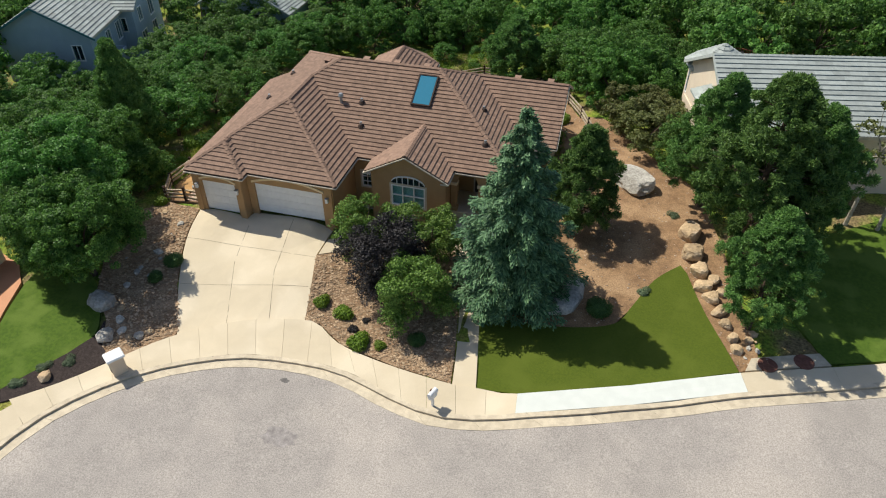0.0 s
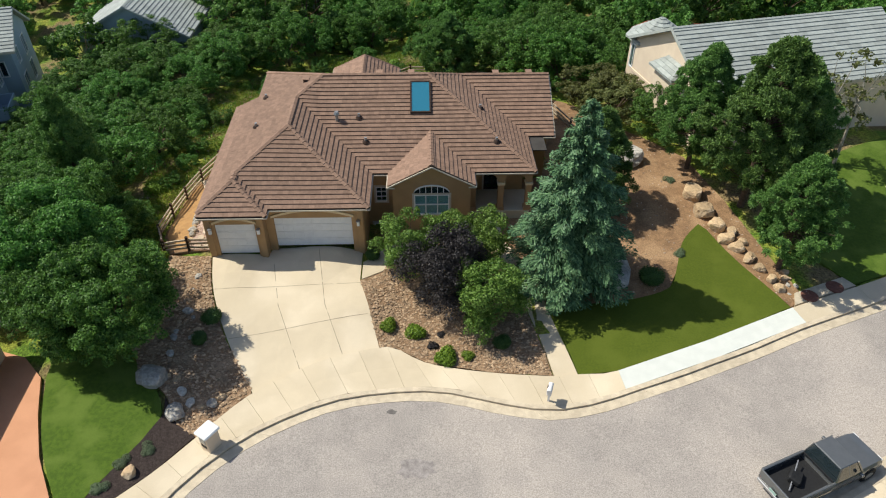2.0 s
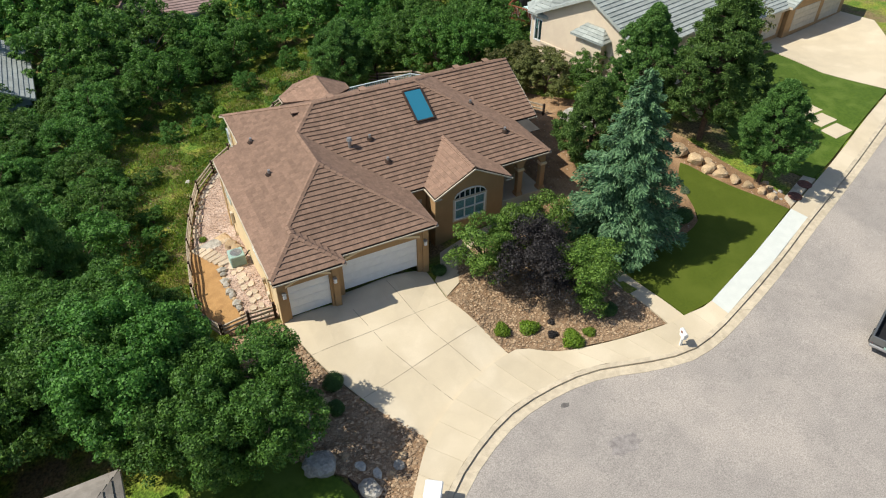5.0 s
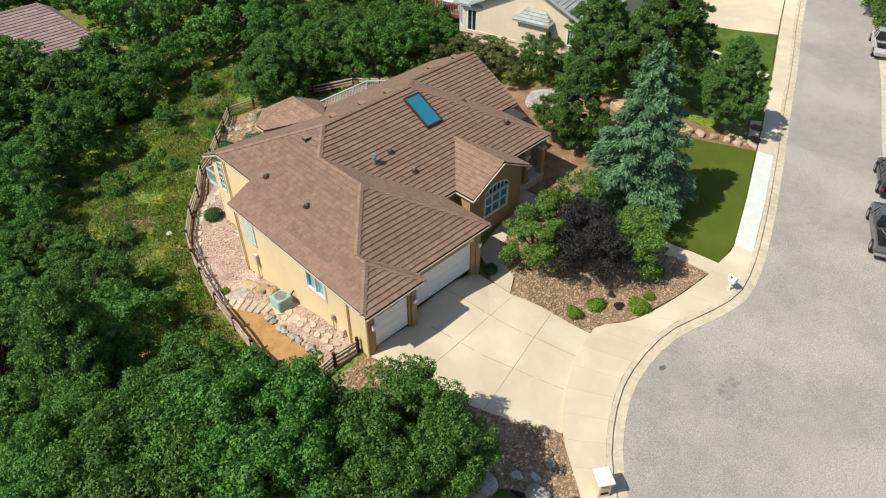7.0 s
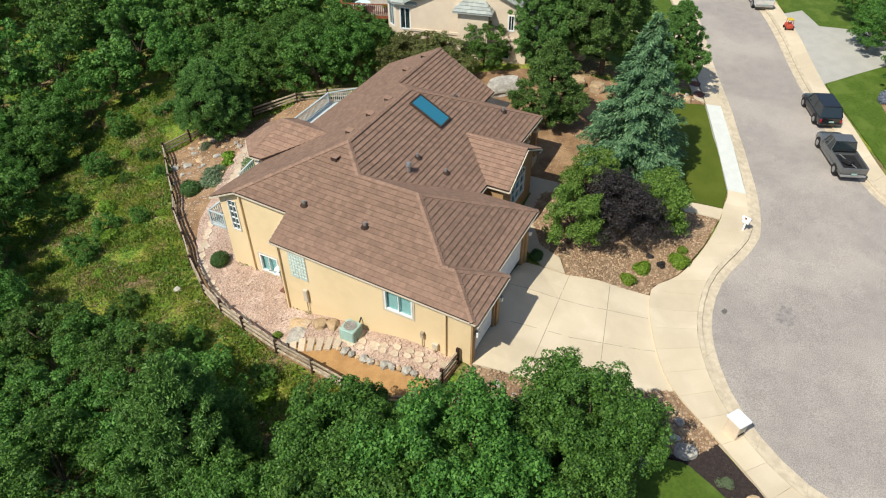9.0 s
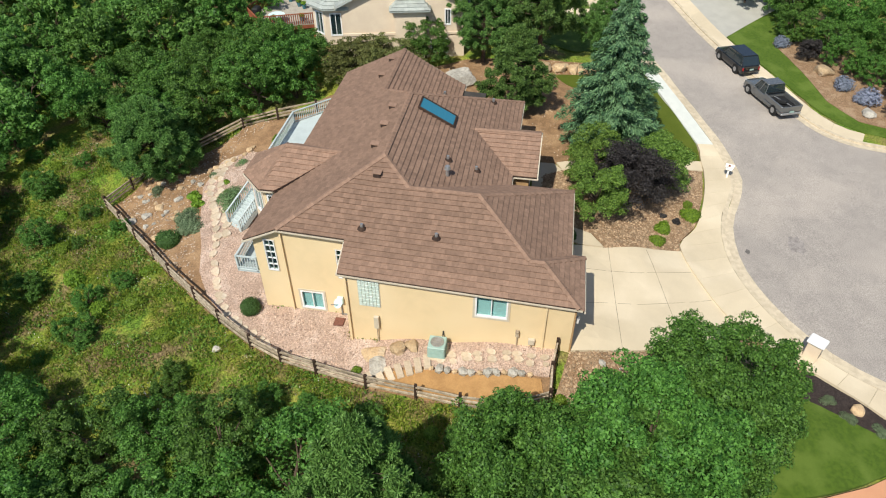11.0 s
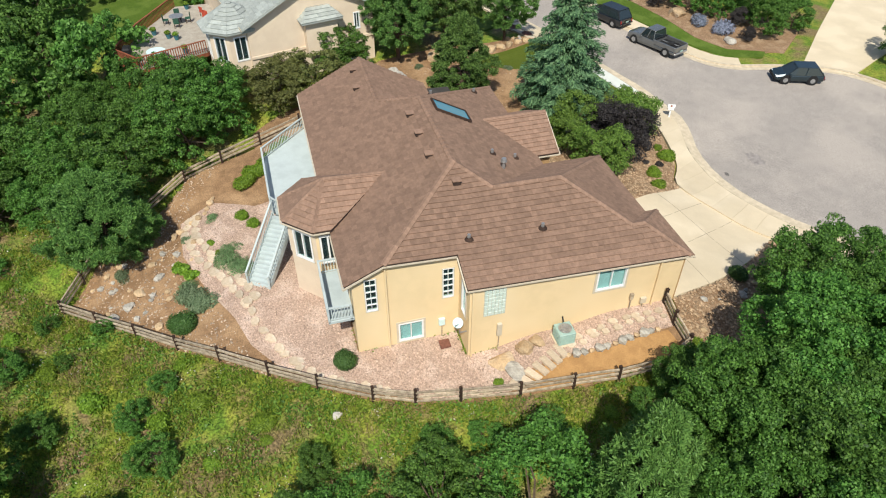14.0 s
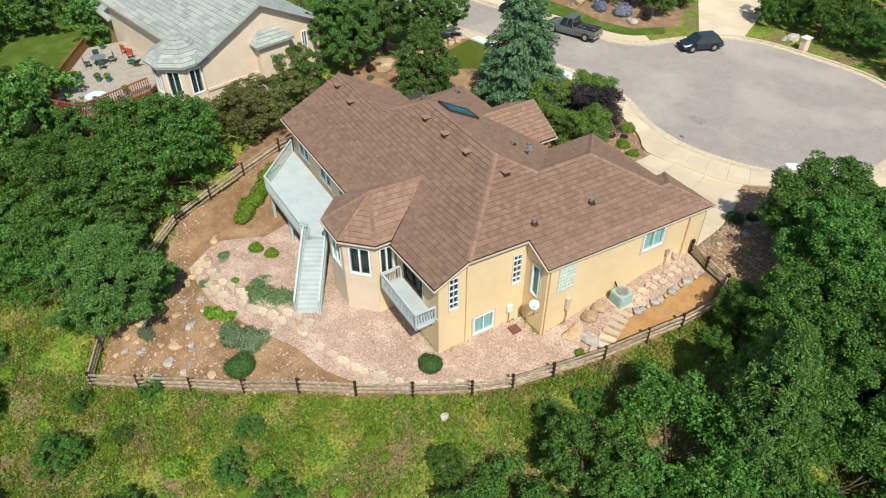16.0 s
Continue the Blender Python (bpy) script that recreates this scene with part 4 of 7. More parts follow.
bmesh.ops.recalc_face_normals(bm, faces=bm.faces)
part("window_frame", bm, M_WHITE, gw)
part("pane", box(-14.16, -11.84, 36.9, 36.91, 3.7, 4.4), M_GLASS, gw)
part("blind", box(-14.2, -11.8, 37.1, 37.12, 2.1, 4.42), M_DARKIN, gw)
bm = bmesh.new()
for sx in (-1, 1):
    rows = []
    for k in range(9):
        x = cx + sx * 1.18 * k / 8
        zz = 3.8 + 0.64 * math.sqrt(max(0, 1 - ((x - cx) / 1.2) ** 2))
        rows.append([bm.verts.new((x, 36.855, zz)), bm.verts.new((x, 36.855, 4.5))])
    for a, b in zip(rows, rows[1:]):
        bm.faces.new((a[0], b[0], b[1], a[1]))
part("spandrel", bm, M_STUCCO_TAN_SHADED, gw)
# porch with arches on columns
wall((-10.4, 40.6), (-6.4, 40.6), 0.0, WT, [(1.2, 2.4, 1.6, 3.9)], M_STUCCO_TAN_SHADED)
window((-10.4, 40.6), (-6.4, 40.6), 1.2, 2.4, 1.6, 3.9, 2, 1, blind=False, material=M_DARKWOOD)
wall((-6.4, 40.6), (-6.4, 43.05), 0.0, WT, (), M_STUCCO_TAN_SHADED)
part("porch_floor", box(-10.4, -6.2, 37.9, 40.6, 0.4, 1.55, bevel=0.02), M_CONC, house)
part("porch_soffit", box(-10.3, -6.1, 38.0, 40.6, WT - 0.12, WT - 0.05), M_STUCCO_TAN_SHADED, house)
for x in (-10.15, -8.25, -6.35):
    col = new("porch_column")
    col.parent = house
    part("shaft", box(x - 0.2, x + 0.2, 38.0, 38.4, 1.5, 3.75, bevel=0.03), M_STUCCO_TAN_SHADED, col)
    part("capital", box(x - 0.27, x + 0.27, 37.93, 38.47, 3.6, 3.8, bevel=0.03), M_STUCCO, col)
    part("base", box(x - 0.27, x + 0.27, 37.93, 38.47, 1.5, 1.8, bevel=0.03), M_STUCCO_TAN_SHADED, col)
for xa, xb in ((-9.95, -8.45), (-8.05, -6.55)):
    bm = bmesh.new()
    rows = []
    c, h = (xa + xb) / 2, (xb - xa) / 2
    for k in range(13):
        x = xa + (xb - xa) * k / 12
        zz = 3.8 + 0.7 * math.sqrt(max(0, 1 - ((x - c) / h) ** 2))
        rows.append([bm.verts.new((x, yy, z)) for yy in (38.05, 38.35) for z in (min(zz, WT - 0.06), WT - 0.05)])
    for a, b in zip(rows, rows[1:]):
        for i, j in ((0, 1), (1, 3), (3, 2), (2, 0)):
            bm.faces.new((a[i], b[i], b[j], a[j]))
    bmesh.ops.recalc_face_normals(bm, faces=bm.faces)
    part("porch_arch", bm, M_STUCCO_TAN_SHADED, house)
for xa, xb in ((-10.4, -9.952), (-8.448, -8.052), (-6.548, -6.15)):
    part("arch_pier", box(xa, xb, 38.05, 38.35, 3.8, WT - 0.05), M_STUCCO_TAN_SHADED, house)
# east and north walls
wall((-6.4, 43.05), (-4.5, 43.05), 0.0, WT, (), M_STUCCO_TAN_SHADED)
wall((-4.5, 43.05), (-4.5, 51.75), 0.0, WT, (), M_STUCCO, top=[(0, WT), (8.7, WT), (4.35, ZE + S * 4.5)])
hn = [(1.2, 3.2, 2.95, 4.7), (5.0, 7.0, 2.95, 4.7), (8.2, 9.8, 2.95, 4.7)]
wall((-4.5, 51.75), (-15.6, 51.75), -0.9, WT, hn, M_STUCCO)
for a, b, c, e_ in hn:
    window((-4.5, 51.75), (-15.6, 51.75), a, b, c - 0.0, e_, 2, 1, blind=True)
wall((-20.6, 51.75), (-25.3, 51.75), -0.9, WT, [(0.9, 3.0, 2.92, 4.75)], M_STUCCO)
window((-20.6, 51.75), (-25.3, 51.75), 0.9, 3.0, 2.92, 4.75, 2, 1, blind=False, material=M_DARKWOOD)
# turret walls
TW = [(-15.7, 51.75), (-15.7, 53.0), (-17.1, 54.4), (-19.1, 54.4), (-20.5, 53.0), (-20.5, 51.75)]
for p, q in zip(TW, TW[1:]):
    ln = (Vector(q) - Vector(p)).length
    hs = [(ln / 2 - 0.66, ln / 2 + 0.66, 2.75, 4.55)] if ln > 1.5 else [(0.2, ln - 0.12, 2.75, 4.55)]
    wall(p, q, -0.9, WT + 0.3, hs, M_STUCCO if ln < 1.3 else M_CREAM)
    for a, b, c, e_ in hs:
        window(p, q, a, b, c, e_, 2, 1, blind=False, frame_w=0.1, bar=0.1, trim=0.04)
# skylight
k = math.hypot(1, S)
sl = new("skylight")
sl.parent = house
ang = math.degrees(math.atan(S))
m = pose(-13.65, 42.05, roof_point(5, -13.65, 42.05), ang)
bm = bmesh.new()
for a in ((-0.72, -0.62, 0, 2.65), (0.62, 0.72, 0, 2.65), (-0.62, 0.62, 0, 0.1), (-0.62, 0.62, 2.55, 2.65)):
    add_box(bm, *a, 0.0, 0.2)
bm.transform(m)
part("kerb_frame", bm, M_DARKWOOD, sl)
bm = box(-0.62, 0.62, 0.1, 2.55, 0.12, 0.16)
bm.transform(m)
part("pane", bm, M_SKYLIGHT, sl)


def roof_vent(i, x, y, kind):
    z = roof_point(i, x, y)
    v = new("roof_vent")
    v.parent = house
    bm = bmesh.new()
    if kind == "flue":
        add_cyl(bm, (x, y, z - 0.1), (x, y, z + 0.55), 0.11, 0.11, 12)
        part("flue_pipe", bm, M_METAL, v)
        bm = bmesh.new()
        add_cyl(bm, (x, y, z + 0.52), (x, y, z + 0.72), 0.2, 0.14, 12)
        part("cowl", bm, M_METAL, v)
    elif kind == "pipe":
        add_cyl(bm, (x, y, z - 0.1), (x, y, z + 0.34), 0.10, 0.09, 10)
        part("vent_pipe", bm, M_METAL, v)
        bm = bmesh.new()
        add_cyl(bm, (x, y, z + 0.0), (x, y, z + 0.14), 0.27, 0.16, 10)
        part("flashing", bm, M_DARKWOOD, v)
    else:
        add_box(bm, x - 0.2, x + 0.2, y - 0.22, y + 0.22, z - 0.1, z + 0.22, None, 0.05)
        part("vent_hood", bm, M_ROOFBASE if kind == "box" else M_METAL, v)
        part("vent_cap", box(x - 0.24, x + 0.24, y - 0.26, y + 0.26, z + 0.2, z + 0.24), M_ROOF if kind == "box" else M_METAL, v)


for i, x, y, kd in ((5, -19.4, 41.6, "flue"), (5, -17.9, 41.8, "pipe"), (5, -17.4, 40.1, "pipe"), (4, -24.9, 45.4, "pipe"), (4, -24.9, 41.3, "pipe"), (4, -21.8, 45.2, "box"),
                     (10, -19.0, 46.0, "box"), (10, -16.6, 46.0, "box"), (10, -14.3, 46.0, "box"), (10, -7.9, 48.3, "box"), (10, -5.4, 48.1, "box"), (5, -8.5, 40.0, "pipe"), (8, -9.4, 43.4, "pipe")):
    roof_vent(i, x, y, kd)
# ceiling under the roof, keeps the rooms dark
part("attic_floor", box(-24.9, -4.8, 40.9, 51.4, 4.55, 4.6), M_DARKIN, house)
part("garage_ceiling", box(-26.9, -17.6, 34.7, 40.8, 4.55, 4.6), M_DARKIN, house)
part("downpipe", beam((-27.3, 35.1, 4.6), (-27.3, 35.1, 1.2), 0.09, 0.09), M_STUCCO, house)
part("downpipe", beam((-25.4, 50.0, 5.5), (-25.4, 50.0, 0.1), 0.09, 0.09), M_STUCCO, house)
part("downpipe", beam((-27.3, 45.85, 4.6), (-27.3, 45.85, 0.0), 0.09, 0.09), M_STUCCO, house)



def settle(parent):
    """The back eaves stand a little higher than the front ones: lift the upper part of the house towards the north-west."""
    def lift(x, y, z):
        west = min(max((-20.5 - x) / 7.0, 0.0), 1.0) * min(max((y - 33.0) / 12.0, 0.0), 1.0)
        north = min(max((y - 45.0) / 7.0, 0.0), 1.0)
        return (0.55 * west + 0.35 * north) * min(max((z - 2.6) / 2.1, 0.0), 1.0)
    done = set()
    for ob in parent.children_recursive:
        if ob.type != "MESH":
            continue
        at = ob.matrix_basis.translation
        if at.length > 0.01:
            ob.matrix_basis = Matrix.Translation((0, 0, lift(*at))) @ ob.matrix_basis
        elif ob.data.name not in done:
            done.add(ob.data.name)
            if ob.name.startswith("roof_slope"):
                bm = bmesh.new()
                bm.from_mesh(ob.data)
                for axis, lo, hi in ((0, -27.5, -3.5), (1, 33.0, 54.0)):
                    for k in np.arange(lo, hi, 1.0):
                        co, no = [0, 0, 0], [0, 0, 0]
                        co[axis], no[axis] = float(k), 1
                        bmesh.ops.bisect_plane(bm, geom=bm.verts[:] + bm.edges[:] + bm.faces[:], plane_co=co, plane_no=no)
                bm.to_mesh(ob.data)
                bm.free()
            for v in ob.data.vertices:
                v.co.z += lift(*v.co)


settle(house)

# ---- plants ----
def quads(centres, normals, sizes, rng, aspect=0.6, ax=None):
    """Many single leaves: arrays of three corners each."""
    n = len(centres)
    nn = normals / np.maximum(np.linalg.norm(normals, axis=1, keepdims=True), 1e-6)
    r = rng.normal(size=(n, 3)) if ax is None else ax
    a = np.cross(nn, r)
    if ax is not None:
        a = r - nn * (r * nn).sum(1, keepdims=True)
    a /= np.maximum(np.linalg.norm(a, axis=1, keepdims=True), 1e-6)
    b = np.cross(nn, a)
    s = sizes[:, None]
    v = np.stack([centres - a * s, centres + a * s * 0.7 + b * s * aspect, centres + a * s * 0.5 - b * s * aspect], 1)
    return v.reshape(-1, 3)


def leaf_mesh(name, v, material):
    me = bpy.data.meshes.new(name)
    n = len(v) // 3
    me.vertices.add(len(v))
    me.vertices.foreach_set("co", v.astype(np.float32).ravel())
    me.loops.add(len(v))
    me.loops.foreach_set("vertex_index", np.arange(len(v), dtype=np.int32))
    me.polygons.add(n)
    me.polygons.foreach_set("loop_start", np.arange(0, len(v), 3, dtype=np.int32))
    me.update(calc_edges=True)
    me.materials.append(material)
    return me


def clump_leaves(centres, radii, per, size, rng, flat=0.75):
    """Leaves on the shells of many clumps, thicker above than below."""
    out, nor = [], []
    for c, r in zip(centres, radii):
        k = int(per * (r / np.mean(radii)) ** 2)
        d = rng.normal(size=(k, 3))
        d /= np.linalg.norm(d, axis=1, keepdims=True)
        d = d[(d[:, 2] > -0.35) | (rng.random(k) < 0.25)]
        rad = r * (0.72 + 0.38 * rng.random((len(d), 1)))
        out.append(c + d * rad * np.array([1, 1, flat]))
        nor.append(d + rng.normal(size=d.shape) * 0.48 + np.array([0, 0, 0.2]))
    p, q = np.vstack(out), np.vstack(nor)
    return quads(p, q, size * rng.uniform(0.65, 1.35, len(p)), rng, 0.72)


def limb_mesh(name, trunk_h, r, tips, rng, material, bend=0.3):
    """A tapered trunk with limbs to the tips."""
    bm = bmesh.new()
    fork = Vector((rng.normal() * bend * 0.4, rng.normal() * bend * 0.4, trunk_h))
    add_cyl(bm, (0, 0, -0.4), fork * 0.55, r * 1.25, r * 0.9, 7)
    add_cyl(bm, fork * 0.53, fork, r * 0.9, r * 0.62, 7)
    for t in tips:
        t = Vector(t)
        mid = fork.lerp(t, 0.5) + Vector((rng.normal() * 0.15, rng.normal() * 0.15, 0.15))
        add_cyl(bm, fork * 0.98, mid, r * 0.5, r * 0.28, 5)
        add_cyl(bm, mid, t, r * 0.28, r * 0.08, 5)
    me = bpy.data.meshes.new(name)
    bm.to_mesh(me)
    bm.free()
    me.materials.append(material)
    return me


def broadleaf(name, height, radius, leaf, seed, label, category="tree", clumps=34, per=150, size=0.16, trunk=0.35, bark=M_BARK, trunk_r=0.14, low=0.25, lump=(0.20, 0.34), sprays=6):
    """A tree or large bush: trunk, limbs and a crown of clumps with gaps between them."""
    rng = np.random.default_rng(seed)
    top = root(name)
    c, rad = [], []
    for k in range(clumps):
        a = rng.random() * 2 * math.pi
        t = rng.random() ** 0.8
        zz = low + (1 - low) * (0.18 + 0.78 * rng.random())
        prof = math.sqrt(max(0.06, 1 - ((zz - 0.52) / 0.56) ** 2))
        rr = radius * prof * (0.35 + 0.6 * math.sqrt(t)) * (1 + 0.22 * math.sin(3 * a + seed))
        c.append((rr * math.cos(a), rr * math.sin(a), height * zz))
        rad.append(radius * rng.uniform(*lump))
    c = np.array(c)
    c[:, 2] = np.minimum(c[:, 2], height - np.array(rad) * 0.55)
    tips = c[rng.choice(len(c), min(9, len(c)), replace=False)]
    part("trunk", limb_mesh("trunk", height * trunk, trunk_r, tips, rng, bark), None, top)
    # each bough carries several small sprays, with dark gaps between them
    cc, rr = [], []
    for p, r in zip(c, rad):
        for k in range(sprays):
            d = rng.normal(size=3)
            d /= np.linalg.norm(d)
            d[2] = abs(d[2]) if rng.random() < 0.75 else d[2]
            cc.append(p + d * r * np.array([0.85, 0.85, 0.7]) * rng.uniform(0.75, 1.15))
            rr.append(r * rng.uniform(0.28, 0.5))
    v = clump_leaves(np.array(cc), np.array(rr), per * 1.15 / sprays, size, rng)
    part("crown", leaf_mesh("crown", v, leaf), None, top)
    return tagged(top, label, category)


def pine(name, height, radius, leaf, seed, label, tufts=330, per=190, size=0.18, bottom=0.12, wide=0.36, trunk_r=0.17):
    """A pine: a straight trunk, rising boughs, and needle tufts at their ends, with gaps between the tufts."""
    rng = np.random.default_rng(seed)
    top = root(name)
    bm = bmesh.new()
    add_cyl(bm, (0, 0, -0.3), (0, 0, height * 0.5), trunk_r, trunk_r * 0.65, 8)
    add_cyl(bm, (0, 0, height * 0.49), (0, 0, height * 0.96), trunk_r * 0.65, 0.025, 6)
    pts, rad = [], []
    lumps = rng.random(7) * 6.28
    for k in range(tufts):
        t = bottom + (0.98 - bottom) * (k + rng.random()) / tufts
        prof = ((1 - t) / (1 - wide)) ** 0.72 if t > wide else 0.72 + 0.28 * (t - bottom) / (wide - bottom)
        a = rng.random() * 6.283
        ragged = 1 + 0.24 * math.sin(2 * a + lumps[int(t * 6)]) + 0.14 * math.sin(5 * a + lumps[int(t * 6) - 1])
        r = radius * prof * ragged * (0.42 + 0.58 * math.sqrt(rng.random()))
        z = height * t + 0.12 * r
        pts.append((r * math.cos(a), r * math.sin(a), z))
        rad.append(rng.uniform(0.22, 0.42) * (0.75 + 0.25 * prof))
        if k % 5 == 0 and r > 0.6:
            add_cyl(bm, (0, 0, max(0.2, z - 0.3 * r)), (r * 0.92 * math.cos(a), r * 0.92 * math.sin(a), z - 0.08), 0.045, 0.015, 4)
    me = bpy.data.meshes.new("trunk")
    bm.to_mesh(me)
    bm.free()
    me.materials.append(M_BARK)
    part("trunk", me, None, top)
    P, Nn, Ax = [], [], []
    for p, r in zip(np.array(pts), rad):
        d = rng.normal(size=(per, 3)) + np.array([0, 0, 0.35])
        d /= np.linalg.norm(d, axis=1, keepdims=True)
        P.append(p + d * r * rng.uniform(0.45, 1.0, (per, 1)) * np.array([1, 1, 0.8]))
        Nn.append(np.cross(d, rng.normal(size=(per, 3))) + d * 0.7)
        Ax.append(d)
    P, Nn, Ax = np.vstack(P), np.vstack(Nn), np.vstack(Ax)
    part("crown", leaf_mesh("crown", quads(P, Nn, size * rng.uniform(0.7, 1.3, len(P)), rng, 0.14, Ax), leaf), None, top)
    return tagged(top, label, "tree")


def conifer(name, height, radius, leaf, seed, label, levels=26, per_branch=42, size=0.17, droop=0.25, gappy=0.0, bark=M_BARK, bottom=0.04, fullness=0.9, spread=0.15):
    """A conifer: whorls of branches, each a flat spray of needle tufts with drooping tips."""
    rng = np.random.default_rng(seed)
    top = root(name)
    pts, nor, axs, sz = [], [], [], []
    bm = bmesh.new()
    add_cyl(bm, (0, 0, -0.3), (0, 0, height * 0.55), 0.19, 0.11, 8)
    add_cyl(bm, (0, 0, height * 0.54), (0, 0, height * 0.97), 0.11, 0.02, 6)
    for lv in range(levels):
        t = (lv + 0.5) / levels
        z = height * (bottom + (0.99 - bottom) * t)
        prof = (1 - t) ** fullness * (1 - 0.35 * max(0, 0.12 - t) / 0.12)
        nb = max(4, int(11 * (1 - t * 0.62)))
        a0 = rng.random() * 6.28
        for b in range(nb):
            if rng.random() < gappy:
                continue
            a = a0 + 6.283 * b / nb + rng.normal() * 0.16
            ln = radius * prof * rng.uniform(0.75, 1.12) + 0.12
            d = np.array([math.cos(a), math.sin(a), 0])
            s = np.array([-d[1], d[0], 0])
            k = max(6, int(per_branch * (0.25 + ln / radius)))
            q = rng.random(k) ** 0.65
            lift = 0.22 * (t - 0.3)
            w = (rng.random(k) - 0.5) * ln * 0.62 * (1.08 - q * 0.75)
            zz = z + ln * (lift * q - droop * q ** 2) + rng.normal(size=k) * spread * 0.35 - np.abs(w) * 0.16
            p = d * (q * ln)[:, None] + s * w[:, None]
            p[:, 2] = zz
            pts.append(p)
            nor.append(np.array([0, 0, 1.0]) + d * 0.45 + rng.normal(size=(k, 3)) * 0.5)
            axs.append(d + s * np.sign(w)[:, None] * 0.6 + rng.normal(size=(k, 3)) * 0.25 - np.array([0, 0, 0.2]))
            sz.append(size * rng.uniform(0.7, 1.4, k))
            if lv % 2 == 0 and ln > 0.5:
                add_cyl(bm, (0, 0, z), tuple(d * ln * 0.8 + np.array([0, 0, z + ln * (lift * 0.8 - droop * 0.64) - 0.04])), 0.035, 0.012, 4)
    P, Nn, Ax, Sz = np.vstack(pts), np.vstack(nor), np.vstack(axs), np.concatenate(sz)
    me = bpy.data.meshes.new("trunk")
    bm.to_mesh(me)
    bm.free()
    me.materials.append(bark)
    part("trunk", me, None, top)
    part("crown", leaf_mesh("crown", quads(P, Nn, Sz, rng, 0.2, Ax), leaf), None, top)
    return tagged(top, label, "tree")


def place(ob, x, y, turn=0.0, scale=1.0, dz=-0.05, tall=1.0):
    ob.matrix_basis = Matrix.Translation((x, y, ground_z(x, y) + dz)) @ Matrix.Rotation(turn, 4, "Z") @ Matrix.Diagonal((scale, scale, scale * tall, 1))
    return ob


def again(ob, x, y, turn=0.0, scale=1.0, dz=-0.05, tall=1.0):
    c = copy_thing(ob, Matrix.Identity(4))
    return place(c, x, y, turn, scale, dz, tall)


spruce = place(conifer("spruce_tree", 12.5, 4.35, L_SPRUCE, 5, "tall blue-green spruce standing by the lawn", levels=30, per_branch=330, size=0.19, droop=0.12, gappy=0.06, fullness=0.74, spread=0.3), -4.7, 31.2)
purple = place(broadleaf("plum_tree", 4.6, 2.3, L_PLUM, 11, "dark purple-leaved plum tree in the mulch bed", lump=(0.28, 0.44), clumps=40, per=900, size=0.06, sprays=16, low=0.12), -12.4, 29.7, 0, 1.0)
tree_a = place(broadleaf("garden_tree", 4.2, 1.9, L_MAPLE, 12, "small green-leaved garden tree before the window", lump=(0.26, 0.42), clumps=28, per=900, size=0.06, sprays=16, low=0.1), -14.5, 32.4, 0, 0.95)
tree_b = again(tree_a, -10.4, 32.4, 2.0, 0.98)
tree_c = place(broadleaf("garden_tree", 4.0, 1.9, L_MAPLE, 14, "rounded green garden tree in the mulch bed", lump=(0.26, 0.42), clumps=30, per=900, size=0.06, sprays=16, low=0.1), -9.8, 28.0)
yard_pine = place(pine("pine_tree", 7.6, 2.5, L_PINE, 21, "dense green pine beside bare soil"), -1.6, 38.8)

oak = broadleaf("oak_tree", 5.2, 2.7, L_OAK, 40, "scrub oak with a dense dark green crown", clumps=56, per=380, size=0.082, low=0.02, trunk=0.3)
oak_b = broadleaf("oak_tree", 5.6, 2.9, L_OAK, 41, "scrub oak with a dense dark green crown", clumps=60, per=370, size=0.082, low=0.02, trunk=0.3)
oak_big = broadleaf("oak_tree", 7.6, 3.9, L_OAK, 42, "large oak with a broad clumped crown beside the drive", clumps=110, per=700, size=0.085, low=0.1, trunk=0.3, trunk_r=0.22)
oak_far = broadleaf("oak_tree", 5.4, 3.0, L_WOOD, 43, "oak in the dense wood behind the houses", clumps=40, per=190, size=0.15, low=0.02, trunk=0.3)
oak_far_b = broadleaf("oak_tree", 6.0, 3.3, L_WOOD, 44, "lighter green oak in the dense wood", clumps=40, per=190, size=0.15, low=0.02, trunk=0.3)
olive = broadleaf("oak_tree", 5.6, 2.8, L_OLIVE, 45, "olive-green oak by the neighbouring wall", clumps=42, per=380, size=0.09, low=0.02, trunk=0.3)
big_pine = pine("pine_tree", 10.5, 3.3, L_PINE, 22, "tall pine with open dark green boughs", tufts=520, bottom=0.2, wide=0.42, trunk_r=0.22)
round_pine = pine("pine_tree", 6.6, 3.4, L_PINE, 23, "broad rounded pine at the yard fence", tufts=560, per=170, bottom=0.05, wide=0.4, trunk_r=0.2)
light_pine = pine("pine_tree", 7.2, 2.6, L_SOFT, 24, "soft light green young pine among oaks", tufts=420, bottom=0.05, wide=0.34)
for k, (x, y, s) in enumerate(((-30.7, 26.5, 0.8), (-35.4, 30.6, 0.92), (-37.0, 32.4, 0.85), (-36.4, 35.6, 0.78), (-39.4, 32.6, 0.9), (-41.0, 37.2, 0.72), (-33.6, 36.2, 0.45), (-42.6, 33.4, 0.85), (-33.2, 27.4, 0.75))):
    (place if k == 0 else again)(oak_big, x, y, k * 1.3, s)
place(olive, 2.4, 50.4, 0, 0.9, -0.05, 0.72)
again(olive, 3.0, 53.4, 1.0, 0.85, -0.05, 0.72)
again(olive, 0.8, 53.6, 2.0, 0.85, -0.05, 0.8)
place(big_pine, 6.2, 42.4, 0, 0.92)
again(big_pine, 8.4, 37.4, 2.0, 1.14)
again(big_pine, 8.7, 31.4, 4.0, 0.78)
again(big_pine, 11.4, 39.6, 1.0, 0.9)
place(round_pine, -11.0, 66.2)
